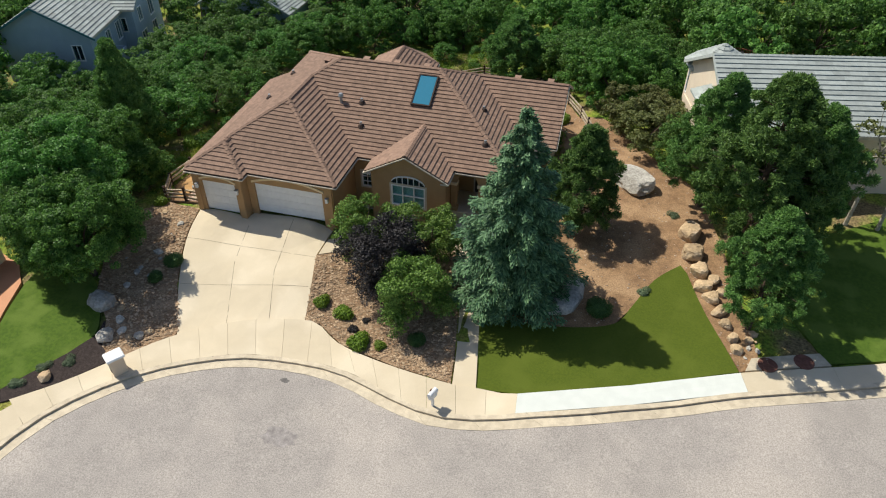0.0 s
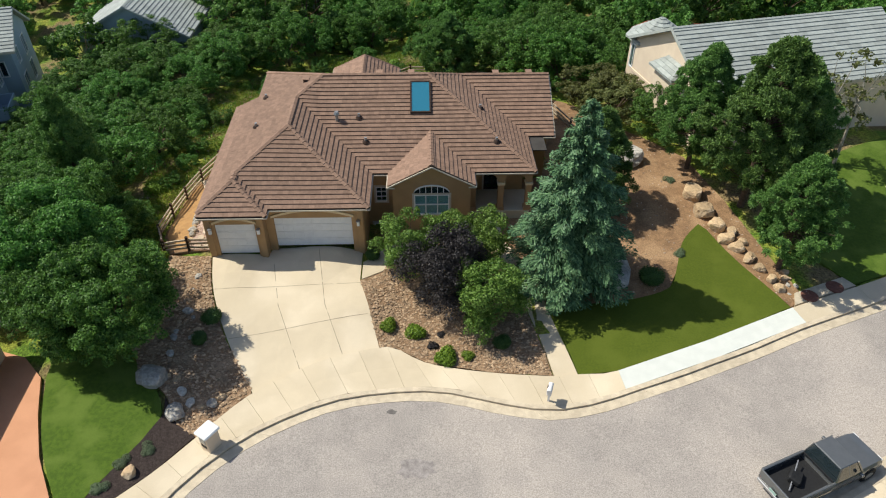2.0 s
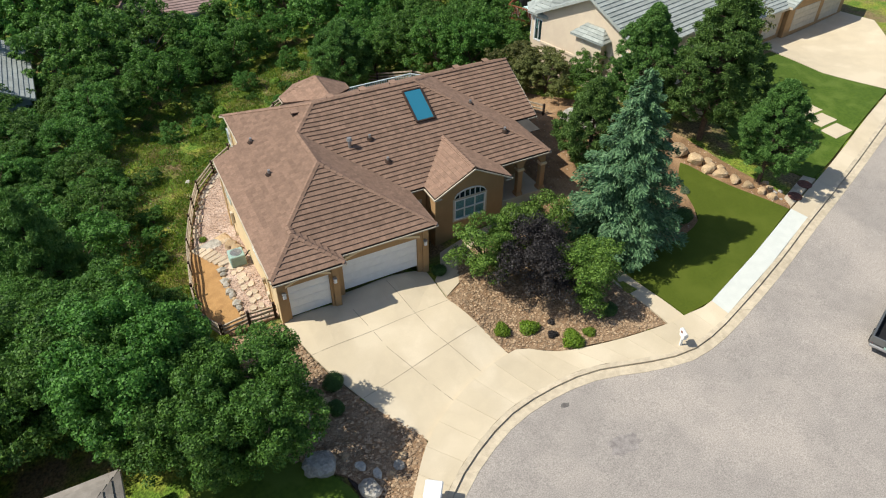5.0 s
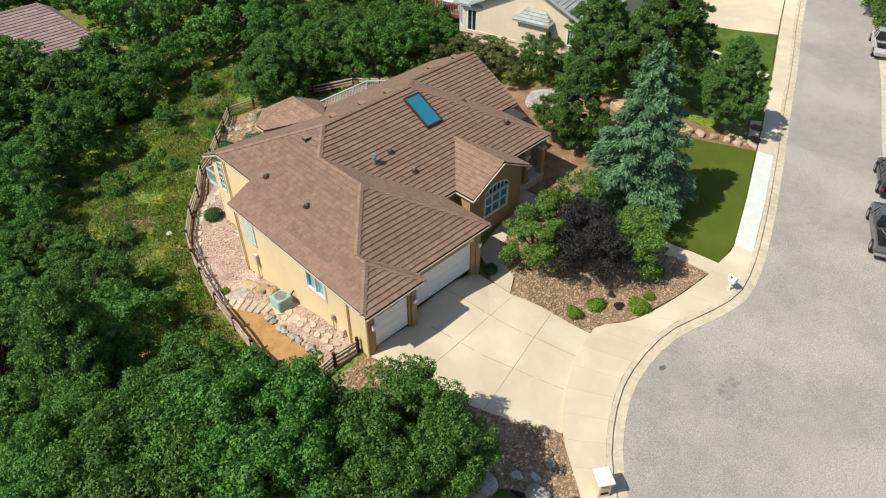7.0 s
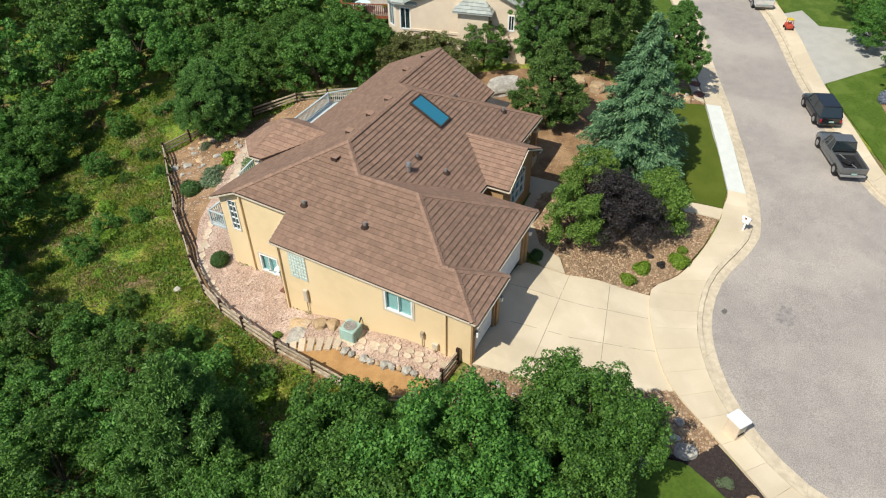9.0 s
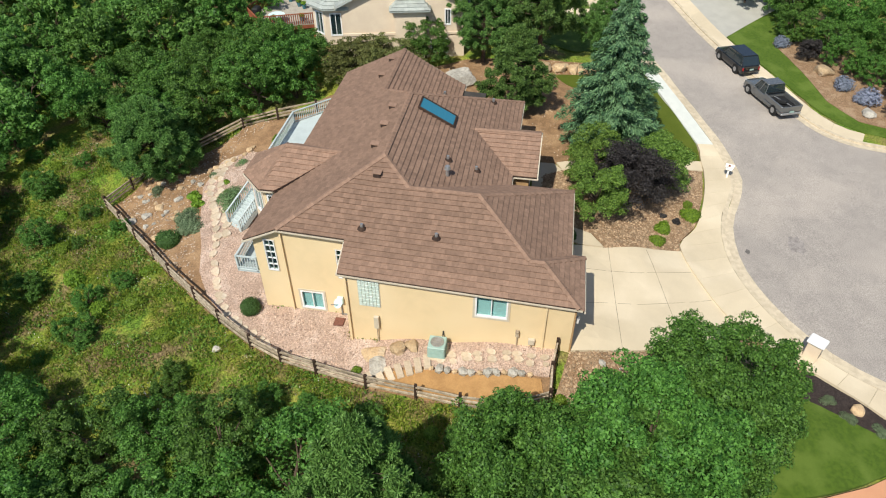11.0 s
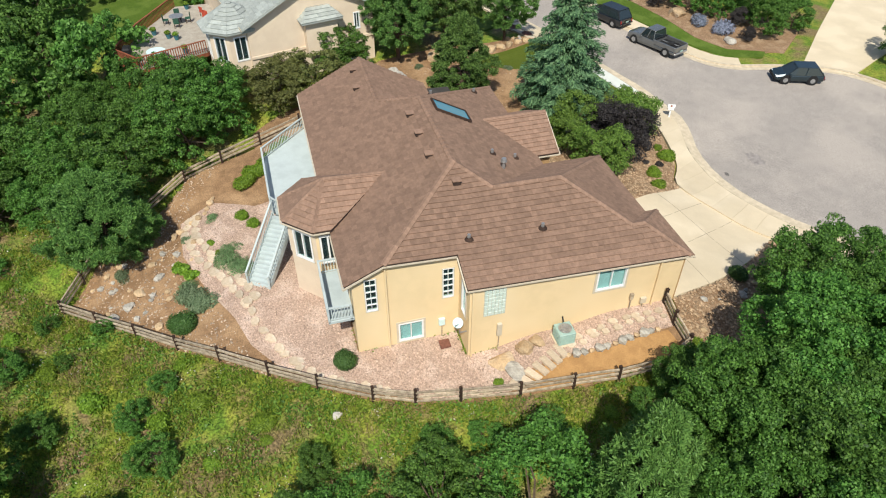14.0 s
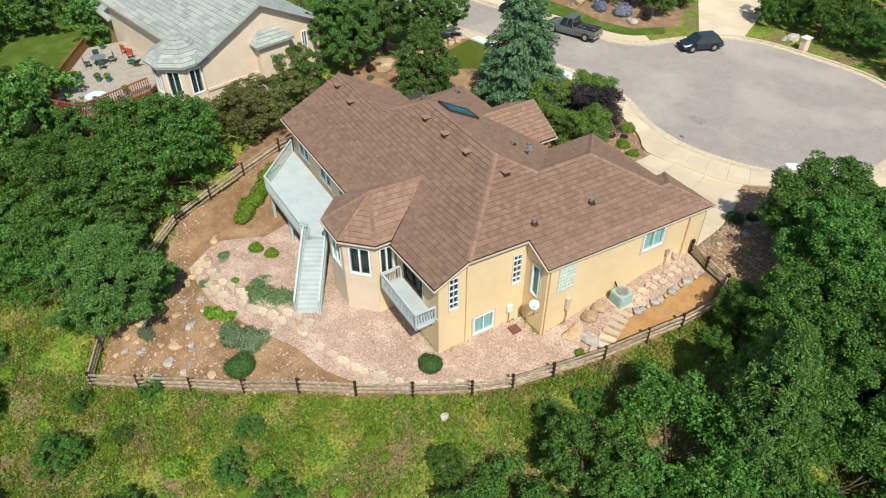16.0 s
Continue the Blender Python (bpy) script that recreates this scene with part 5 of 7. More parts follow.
place(light_pine, -38.7, 42.2, 0, 1.02, -0.05, 1.32)
WOODS = random.Random(8)
CLEARING = [(-27, 34), (-32.4, 35.5), (-35.2, 40.9), (-35.4, 46.6), (-34.8, 50), (-34.4, 54), (-34.2, 57.5), (-34.2, 61), (-33, 67), (-27, 72), (-22, 76.5), (-15, 80), (-8, 79), (-5.5, 73), (-8, 69), (-8.0, 65.6), (-4.4, 60.8), (-2.6, 56.8), (-1.0, 52), (2, 48), (5, 46), (5, 20), (-27, 20)]
LOTS = [CLEARING, [(-41.6, 39.8), (-35.8, 39.8), (-35.8, 45.2), (-41.6, 45.2)], [(5, 43), (26, 43), (26, 58), (21, 67), (9, 67), (5, 58)], [(-52, 12), (-36, 12), (-36, 27), (-52, 28)], [(-68, 51), (-48.5, 51), (-48.5, 68), (-68, 68)], [(5, 20), (60, 35), (60, 62), (24, 58), (24, 44), (5, 44)],
        [(-51.5, 71), (-37, 71), (-37, 85), (-51.5, 85)], [(-30, 87), (-17, 87), (-17, 103), (-30, 103)], LEFTDRIVE, LEFTLAWN, STREET, WESTBED, [(-34, 20), (-26, 20), (-26, 36), (-34, 36)], [(10, 60), (30, 60), (32, 72), (14, 74)]]
spots = [(-30.2, 28.6), (-33.6, 32.4), (-36.4, 28.6), (-35.2, 36.0), (-39.0, 33.0), (-40.5, 37.5), (-41, 29.5), (-38.6, 42.5), (-11, 66.2), (2.6, 50.6), (4.2, 53.6), (0.8, 53.6)]
first = {"n": True, "m": True, "f": True, "g": True}
tries = 0
while len(spots) < 330 and tries < 9000:
    tries += 1
    x, y = WOODS.uniform(-78, 42), WOODS.uniform(27, 122)
    near = math.hypot(x + 20, y - 48) < 34
    gap = 2.9 if near else 4.3
    if any(inside(x, y, p) for p in LOTS) or any((x - a) ** 2 + (y - b) ** 2 < gap ** 2 for a, b in spots):
        continue
    if not near and noise.noise((x * 0.06, y * 0.06, 3)) < -0.28:
        continue
    spots.append((x, y))
    key = ("n" if WOODS.random() < 0.5 else "m") if near else ("f" if WOODS.random() < 0.5 else "g")
    ob = {"n": oak, "m": oak_b, "f": oak_far, "g": oak_far_b}[key]
    s = WOODS.uniform(0.72, 1.12) * (1.0 if near else 1.15)
    tall = WOODS.uniform(0.62, 0.85) if x < -29 and y > 38 and near else WOODS.uniform(0.85, 1.15)
    (place if first[key] else again)(ob, x, y, WOODS.uniform(0, 6.28), s, -0.1, tall)
    first[key] = False


def shrub(name, r, leaf, seed, label, size=0.05, per=520, h=0.85, category="bush"):
    """A low bush: leaves on a lumpy mound over a few stems."""
    rng = np.random.default_rng(seed)
    top = root(name)
    c = np.array([(rng.normal() * r * 0.28, rng.normal() * r * 0.28, r * h * rng.uniform(0.4, 0.8)) for _ in range(7)])
    rad = np.array([r * rng.uniform(0.5, 0.68) for _ in range(7)])
    bm = bmesh.new()
    for k in range(5):
        add_cyl(bm, (0, 0, -0.1), tuple(c[k]), 0.03, 0.012, 5)
    part("stems", bm, M_BARK, top)
    part("foliage", leaf_mesh("foliage", clump_leaves(c, rad, per, size, rng, 0.9), leaf), None, top)
    return tagged(top, label, category)


lime = place(shrub("bush", 0.5, L_SHRUB, 60, "small bright green rounded bush in the mulch bed"), -15.8, 28.0)
tagged(lime, group="small bushes in the mulch bed")
for x, y, s in ((-14.1, 27.55, 1.15), (-12.5, 25.5, 1.3), (-11.2, 25.5, 0.72)):
    again(lime, x, y, x, s)
dark_bush = place(shrub("bush", 0.3, L_PLUM, 61, "tiny dark purple bush in the mulch bed", 0.04, 300), -13.2, 26.5)
again(dark_bush, -12.7, 27.3, 1.0, 0.8)
box_bush = place(shrub("bush", 0.95, L_BOX, 62, "clipped round dark green bush on gravel", 0.05, 1500), -25.9, 52.9, 0, 0.85)
again(box_bush, -19.7, 61.7, 1.0, 1.1)
again(box_bush, 0.2, 30.5, 2.0, 0.95)
again(box_bush, -17.0, 33.6, 2.5, 0.6)
again(box_bush, -9.2, 26.0, 2.9, 0.65)
again(box_bush, -26.0, 28.2, 3.3, 0.75)
again(box_bush, -26.3, 26.9, 4.3, 0.6)
tuft = place(shrub("sage_bush", 0.8, L_SAGE, 63, "low grey-green spreading plant", 0.06, 520, 0.4), -17.4, 60.9, 0, 1.2)
for x, y, s in ((-18.4, 60.2, 1.1), (-11.9, 61.2, 0.5), (-28.4, 19.2, 0.5), (-27.4, 20.0, 0.5), (-29.0, 17.8, 0.5), (4.5, 41.0, 0.5), (3.0, 33.0, 0.5), (-13.4, 65.6, 0.7)):
    again(tuft, x, y, x, s)
mat_plant = place(shrub("ground_cover", 1.0, L_MATPLANT, 65, "flat pale green creeping plant on gravel", 0.05, 620, 0.18), -16.0, 57.9, 0, 1.0)
for x, y, s in ((-15.2, 58.7, 0.9), (-14.3, 58.4, 0.7), (-16.6, 57.1, 0.6), (-16.6, 61.2, 0.8), (-10.4, 59.5, 0.5)):
    again(mat_plant, x, y, x, s)
spiky = place(shrub("leafy_plant", 0.5, L_SHRUB, 66, "bright green long-leaved garden plant", 0.14, 130, 0.9), -14.9, 61.5)
for x, y, s in ((-15.6, 61.0, 0.9), (-14.4, 61.9, 0.7), (-13.2, 59.6, 0.5), (-14.3, 59.2, 0.45)):
    again(spiky, x, y, x, s)
hedge = place(shrub("hedge_bush", 0.9, L_SHRUB, 67, "dense low green hedge bush below the deck", 0.06, 1300, 0.8), -7.6, 56.9, 0, 0.9)
for x, y, s in ((-6.8, 56.1, 0.95), (-6.0, 55.2, 0.95), (-5.2, 54.3, 0.9), (-4.6, 53.4, 0.8)):
    again(hedge, x, y, x, s)
low = place(shrub("bush", 0.55, L_SHRUB, 64, "small rounded green bush on gravel", 0.05, 420), -11.05, 57.4)
for x, y, s in ((-12.1, 56.7, 0.95), (-26.4, 62.6, 1.4), (-23.6, 66.5, 1.5), (-29.5, 45.0, 0.6), (-33.8, 42.8, 1.6), (-30.6, 34.0, 1.0)):
    again(low, x, y, y, s)
for x, y, s in ((-28.5, 62.8, 1.8), (-25.5, 64.2, 1.5), (-31.6, 55.0, 1.5), (-20.0, 71.5, 1.9), (-14.0, 75.0, 2.0), (-24.6, 69.3, 1.7), (-32.2, 49.0, 1.3), (-33.4, 38.6, 1.5)):
    again(oak, x, y, y, s * 0.24, -0.15, 0.8)

scrub = random.Random(15)
n = 0
while n < 46:
    x, y = scrub.uniform(-37, -6), scrub.uniform(36, 79)
    if inside(x, y, YARD) or not inside(x, y, CLEARING) or (x > -31.5 and y < 47):
        continue
    n += 1
    if n % 3:
        again(low, x, y, y, scrub.uniform(0.6, 1.5), -0.1, scrub.uniform(0.5, 0.9))
    else:
        again(oak, x, y, y, scrub.uniform(0.14, 0.3), -0.15, 0.75)


def meadow_grass(name, label, leaf, count, low, high, seed, floor_, spread=0.16):
    """Uneven tufts over the clearing, past counting; each kind keeps to patches of its own."""
    rng = np.random.default_rng(seed)
    pts = []
    while len(pts) < count:
        x, y = rng.uniform(-38, 2), rng.uniform(33, 82)
        if inside(x, y, YARD) or not inside(x, y, CLEARING) or (y < 44 and x > -31.2) or (x > -4 and y < 60):
            continue
        if noise.noise((x * 0.45, y * 0.45, seed)) + 0.35 * rng.random() < floor_:
            continue
        for k in range(6):
            pts.append((x + rng.normal() * 0.16, y + rng.normal() * 0.16, ground_z(x, y) + 0.08 + 0.5 * low))
    p = np.array(pts)
    nrm = rng.normal(size=p.shape) * np.array([1, 1, 0.6])
    ax = rng.normal(size=p.shape) * 0.6 + np.array([0, 0, 1])
    v = quads(p, nrm, rng.uniform(low, high, len(p)), rng, spread, ax)
    ob = part(name, leaf_mesh(name, v, leaf), None)
    tagged(ob, label, "grass", kind="stuff")


meadow_grass("meadow_grass", "tall uneven meadow grass in green patches", L_GRASS, 60000, 0.06, 0.26, 1, -0.02)
meadow_grass("dry_grass", "dry straw-coloured grass in thin patches", L_DRY, 26000, 0.05, 0.22, 7, 0.16)
meadow_grass("broad_weeds", "low broad-leaved dark green weeds", L_MAPLE, 22000, 0.05, 0.15, 12, 0.2, 0.6)
meadow_grass("pale_flowers", "scattered pale flower heads in the meadow", L_FLOWER, 1500, 0.04, 0.07, 19, 0.3, 0.8)

# ---- deck, fence, stones ----
def railing(parent, pts, z, h=0.95, gap=0.16):
    """Rails and balusters along a line of plan points (x, y, z offsets from z)."""
    for a, b in zip(pts, pts[1:]):
        a, b = Vector((a[0], a[1], z + (a[2] if len(a) > 2 else 0))), Vector((b[0], b[1], z + (b[2] if len(b) > 2 else 0)))
        up = Vector((0, 0, 1))
        part("top_rail", beam(a + up * h, b + up * h, 0.12, 0.05), M_DECK, parent)
        part("bottom_rail", beam(a + up * 0.1, b + up * 0.1, 0.05, 0.08), M_DECK, parent)
        n = max(2, int((b - a).length / gap))
        me = None
        for k in range(1, n):
            c = a.lerp(b, k / n)
            if me is None:
                o = part("baluster", box(-0.02, 0.02, -0.02, 0.02, 0.1, h), M_DECK, parent)
                me = o.data
            else:
                o = part("baluster", me, None, parent)
            o.location = c
        part("post", box(a.x - 0.05, a.x + 0.05, a.y - 0.05, a.y + 0.05, a.z - 0.1, a.z + h + 0.06), M_DECK, parent)
    b = pts[-1]
    zz = z + (b[2] if len(b) > 2 else 0)
    part("post", box(b[0] - 0.05, b[0] + 0.05, b[1] - 0.05, b[1] + 0.05, zz - 0.1, zz + h + 0.06), M_DECK, parent)


DZ = 2.85
deck = tagged(root("deck"), "pale grey painted wooden deck behind the house", "deck")
DECK = [(-5.0, 52.0), (-8.6, 55.4), (-14.5, 55.3), (-15.7, 54.0), (-15.5, 52.0)]
part("floor", poly_prism(DECK, DZ - 0.08, DZ), M_DECK, deck)
part("fascia", poly_prism([(x * 0.995 - 0.05, y - 0.03) for x, y in DECK], DZ - 0.32, DZ - 0.085), M_DECK, deck)
for x, y in ((-8.5, 55.1), (-11.5, 55.0), (-14.3, 55.0)):
    part("support_post", box(x - 0.09, x + 0.09, y - 0.09, y + 0.09, -1.2, DZ - 0.1), M_DECK, deck)
railing(deck, [(-5.1, 52.1), (-8.6, 55.35), (-14.45, 55.25), (-14.95, 54.9)], DZ)
stairs = tagged(root("deck_stairs"), "pale grey wooden stairs from the deck to gravel", "stairs")
ta, tb, ba, bb = Vector((-14.95, 55.2, DZ)), Vector((-15.65, 54.0, DZ)), Vector((-17.95, 57.4, 0.0)), Vector((-18.75, 56.15, 0.0))
NS = 16
for k in range(NS):
    t0, t1 = k / NS, (k + 1.15) / NS
    z = DZ * (1 - (k + 1) / NS) + 0.03
    pts = [tuple(ta.lerp(ba, t0).xy), tuple(tb.lerp(bb, t0).xy), tuple(tb.lerp(bb, t1).xy), tuple(ta.lerp(ba, t1).xy)]
    part("tread", poly_prism(pts, z - 0.2, z), M_DECK, stairs)
for p, q in ((ta, ba), (tb, bb)):
    part("stringer", beam(p - Vector((0, 0, .2)), q - Vector((0, 0, .1)), 0.06, 0.3), M_DECK, stairs)
    railing(stairs, [(p.x, p.y, 0), (q.x, q.y, q.z - p.z + 0.05)], p.z, 0.9, 0.2)
balcony = tagged(root("balcony"), "small pale grey balcony with a slatted railing", "balcony")
part("floor", box(-25.25, -21.3, 51.76, 53.15, DZ - 0.2, DZ, bevel=0.02), M_DECK, balcony)
railing(balcony, [(-21.35, 51.9), (-21.35, 53.1), (-25.2, 53.1), (-25.2, 51.9)], DZ)
for x in (-22.0, -24.6):
    part("bracket", beam((x, 51.8, 1.9), (x, 53.0, DZ - 0.2), 0.12, 0.12), M_DARKWOOD, balcony)


def fence(pts, label, name="rail_fence", h=1.05):
    top = tagged(root(name), label, "fence")
    rng = random.Random(len(pts))
    P = [Vector((x, y, ground_z(x, y))) for x, y in pts]
    for p in P:
        lean = Vector((rng.uniform(-.03, .03), rng.uniform(-.03, .03), 0))
        bm = bmesh.new()
        add_beam(bm, p - Vector((0, 0, 0.3)), p + lean + Vector((0, 0, h + rng.uniform(0, .15))), 0.15, 0.15, Vector((0, 1, 0)))
        part("post", bm, M_DARKWOOD, top)
    for a, b in zip(P, P[1:]):
        for z in (0.28, 0.6, 0.92):
            bm = bmesh.new()
            d = (b - a).normalized() * 0.12
            za, zb = z + rng.uniform(-.05, .05), z + rng.uniform(-.05, .05)
            m = (a + b) / 2 + Vector((0, 0, (za + zb) / 2 + rng.uniform(-.03, .02)))
            add_beam(bm, a - d + Vector((0, 0, za)), m, 0.09, 0.12)
            add_beam(bm, m, b + d + Vector((0, 0, zb)), 0.085, 0.11)
            part("rail", bm, M_WOOD, top)
    return top


fence([(-30.5, 34.5), (-31.4, 36.5), (-31.3, 39.0), (-31.0, 41.4), (-30.6, 44.2), (-29.9, 47.2), (-29.3, 49.5), (-28.5, 51.6), (-26.8, 54.3), (-24.9, 56.8), (-23.1, 59.4), (-20.9, 61.9), (-18.9, 64.4), (-16.8, 66.9), (-14.8, 69.3)], "weathered split-rail fence with dark posts round the yard")
fence([(-14.8, 69.3), (-12.6, 68.2), (-10.4, 66.8), (-8.0, 64.6), (-5.6, 61.3), (-4.6, 58.5), (-3.2, 55.5), (-2.4, 52.3), (-1.3, 49.4), (-0.2, 46.8)], "weathered split-rail fence along the back of the yard")
fence([(-27.4, 34.3), (-28.9, 34.5), (-30.5, 34.5)], "dark wooden rail fence with a gate by the garage", h=1.15)


def rock(x, y, sx, sy, sz, material, seed, label, dz=0.0, parent=None, name="boulder", sub=3):
    bm = bmesh.new()
    bmesh.ops.create_icosphere(bm, subdivisions=sub, radius=1.0)
    o = Vector((seed * 3.7, seed * 1.3, seed * 0.7))
    rr = random.Random(seed)
    cuts = [Vector((rr.gauss(0, 1), rr.gauss(0, 1), rr.gauss(0, 0.7))).normalized() for _ in range(7)]
    for v in bm.verts:
        n = v.co.normalized()
        r = 1 + 0.38 * noise.noise(n * 1.0 + o) + 0.16 * noise.noise(n * 2.6 + o)
        c = n * r
        for q in cuts:
            over = c.dot(q) - 0.74
            if over > 0:
                c -= q * over * 0.9
        c.z = max(-0.6, min(0.78, c.z))
        v.co = Vector((c.x * sx, c.y * sy, c.z * sz))
    bm.transform(Matrix.Rotation(seed * 1.7, 4, "Z"))
    ob = part(name, bm, material, parent)
    ob.location = (x, y, ground_z(x, y) + sz * 0.36 + dz)
    if not parent:
        tagged(ob, label, "rock")
    return ob


for k, (x, y, s) in enumerate(((5.5, 38.9, 0.95), (5.7, 36.9, 0.85), (6.1, 35.4, 0.75), (6.4, 34.2, 0.62), (6.8, 33.3, 0.58), (7.2, 32.3, 0.5), (7.5, 31.3, 0.45), (7.8, 30.3, 0.4), (8.0, 29.4, 0.4), (6.9, 34.9, 0.45), (7.3, 33.9, 0.4))):
    tagged(rock(x, y, s, s * 0.8, s * 0.75, M_ROCK, k + 1, "rounded tan sandstone boulder in a row beside the lawn"), group="boulders beside the lawn")
rock(1.5, 44.2, 2.0, 1.15, 0.8, M_GREYROCK, 31, "large pale grey boulder on bare soil")
rock(-1.7, 31.4, 2.0, 1.35, 0.5, M_GREYROCK, 32, "wide flat grey stone under the spruce")
rock(-26.7, 22.0, 0.6, 0.5, 0.42, M_GREYROCK, 33, "grey boulder in dark mulch")
rock(-27.9, 18.6, 0.42, 0.38, 0.36, M_ROCK, 34, "pale tan rock in dark mulch")
rock(-28.3, 24.3, 0.95, 0.75, 0.6, M_GREYROCK, 35, "dark grey boulder under the oaks")
rock(-28.3, 44.3, 0.8, 0.6, 0.28, M_ROCK, 36, "flat tan boulder beside stone steps")
rock(-29.1, 43.9, 0.75, 0.6, 0.2, M_GREYROCK, 37, "flat grey boulder beside stone steps")
rock(-28.0, 43.0, 0.55, 0.5, 0.35, M_ROCK, 38, "tan rock by the wall")
rock(-27.8, 42.2, 0.45, 0.4, 0.3, M_ROCK, 39, "tan rock by the wall")
rock(-28.9, 53.6, 0.28, 0.24, 0.2, M_GREYROCK, 40, "pale rock in the meadow")
rock(12.5, 41.5, 1.0, 0.8, 0.7, M_ROCK, 41, "tan boulder under pines")
rock(10.2, 40.3, 0.9, 0.8, 0.7, M_ROCK, 43, "tan boulder under pines")
for k, (x, y, r) in enumerate(((-15.4, 64.4, 0.45), (-16.3, 65.0, 0.42), (-16.8, 66.0, 0.48), (-18.6, 63.1, 0.36), (-11.2, 65.4, 0.4), (-14.6, 63.2, 0.3), (-13.2, 63.6, 0.3))):
    rock(x, y, r, r * 0.75, r * 0.5, M_GREYROCK if k % 3 else M_ROCK, 200 + k, "half-buried grey rock on bare yard soil")
for k, (x, y, r) in enumerate(((-26.0, 22.7, 0.3), (-25.4, 22.4, 0.26), (-24.9, 22.7, 0.34), (-24.5, 23.1, 0.3), (-26.6, 23.4, 0.35), (-27.1, 24.2, 0.28))):
    rock(x, y, r, r * 0.8, r * 0.6, M_ROCK if k % 2 else M_GREYROCK, 230 + k, "loose pale rock heaped at the bed's edge")
rng = random.Random(77)
for k in range(100):
    if k < 70:
        x, y = rng.uniform(-21, -11), rng.uniform(60.5, 68)
        if not inside(x, y, YARD):
            continue
    elif k < 90:
        x, y = rng.uniform(-30, -26.6), rng.uniform(23.5, 33)
        if not inside(x, y, WESTBED):
            continue
    else:
        x, y = rng.uniform(7.6, 9.6), rng.uniform(28.8, 31.5)
    s = rng.uniform(0.08, 0.34) * (1 if k < 90 else 1.1)
    tagged(rock(x, y, s, s * 0.8, s * 0.6, rng.choice((M_ROCK, M_GREYROCK)), k + 50, "loose weathered garden stone on soil", name="garden_stone", sub=1), group="loose garden stones")


def flat_stone(x, y, r, seed, h=0.07, stretch=1.4, turn=0.0, dz=0.08):
    rg = random.Random(seed)
    n = rg.randint(6, 8)
    pts = []
    for k in range(n):
        a = 2 * math.pi * k / n + rg.uniform(-.25, .25)
        rr = r * rg.uniform(0.78, 1.12)
        px, py = rr * math.cos(a) * stretch, rr * math.sin(a)
        pts.append((px * math.cos(turn) - py * math.sin(turn), px * math.sin(turn) + py * math.cos(turn)))
    bm = bmesh.new()
    lo = [bm.verts.new((a, b, -0.15)) for a, b in pts]
    mid = [bm.verts.new((a, b, h * 0.7)) for a, b in pts]
    hi = [bm.verts.new((a * 0.93, b * 0.93, h + rg.uniform(-.008, .008))) for a, b in pts]
    bm.faces.new(hi)
    for p, q in ((lo, mid), (mid, hi)):
        for i in range(n):
            j = (i + 1) % n
            bm.faces.new((p[i], p[j], q[j], q[i]))
    ob = part("stepping_stone", bm, M_FLAG)
    ob.location = (x, y, ground_z(x, y) + dz)
    tagged(ob, "irregular flat tan flagstone set in gravel", "stepping stone", "flagstones of the garden path")
    return ob


def stone_path(line, step, r, rows, seed, jitter=0.12, stretch=1.35):
    rg = random.Random(seed)
    n = int(sum((Vector(b) - Vector(a)).length for a, b in zip(line, line[1:])) / step)
    pts = along(line, n)
    for i, p in enumerate(pts):
        q = Vector(pts[min(i + 1, n - 1)]) - Vector(pts[max(i - 1, 0)])
        q.normalize()
        for k in range(rows):
            o = (k - (rows - 1) / 2) * r * 2.1
            flat_stone(p[0] - q.y * o + rg.uniform(-jitter, jitter), p[1] + q.x * o + rg.uniform(-jitter, jitter), r * rg.uniform(0.8, 1.15), rg.random(), stretch=stretch, turn=math.atan2(q.y, q.x) + rg.uniform(-.5, .5))


stone_path([(-9.6, 60.9), (-11.5, 61.0), (-14.0, 60.2), (-16.2, 58.9), (-17.9, 58.0), (-19.2, 57.3)], 0.72, 0.34, 2, 4)
stone_path([(-19.6, 57.6), (-21.2, 57.3), (-23.0, 56.3), (-24.6, 55.3)], 0.62, 0.3, 1, 5)
stone_path([(-25.2, 55.0), (-26.7, 53.4), (-28.2, 51.0), (-28.9, 49.2), (-29.5, 47.2), (-29.9, 45.6)], 0.62, 0.28, 1, 6, 0.15, 1.1)
stone_path([(-28.3, 40.6), (-28.2, 38.5), (-28.1, 36.2), (-28.0, 34.9)], 0.6, 0.21, 2, 7)
for k, (x, y) in enumerate(along([(-28.9, 41.2), (-29.3, 41.9), (-29.6, 42.6), (-29.9, 43.3), (-30.2, 44.1)], 7)):
    ob = part("stone_step", box(-0.5, 0.5, -0.2, 0.2, -0.25, 0.1, bevel=0.04), M_FLAG)
    ob.matrix_basis = Matrix.Translation((x + 0.15, y, ground_z(x, y) + 0.06)) @ Matrix.Rotation(0.25 + k * 0.07, 4, "Z")
    tagged(ob, "rough tan stone garden step", "step", "stone garden steps")
for k, (x, y) in enumerate(along([(-29.1, 35.6), (-29.3, 38.5), (-29.15, 40.9)], 13)):
    s = 0.2 + 0.09 * ((k * 7) % 3)
    tagged(rock(x, y, s, s * 0.85, s * 0.8, M_GREYROCK if k % 3 else M_ROCK, k + 120, "grey edging stone along the gravel", name="edging_stone", sub=1, dz=0.05), group="edging stones")
for k, (x, y) in enumerate(along([(-8.2, 59.4), (-9.6, 60.0), (-10.8, 62.2)], 9)):
    s = 0.22 + 0.08 * ((k * 5) % 3)
    tagged(rock(x, y, s, s * 0.85, s * 0.6, M_ROCK, k + 140, "tan edging stone along the path", name="edging_stone", sub=1, dz=0.05), group="edging stones")


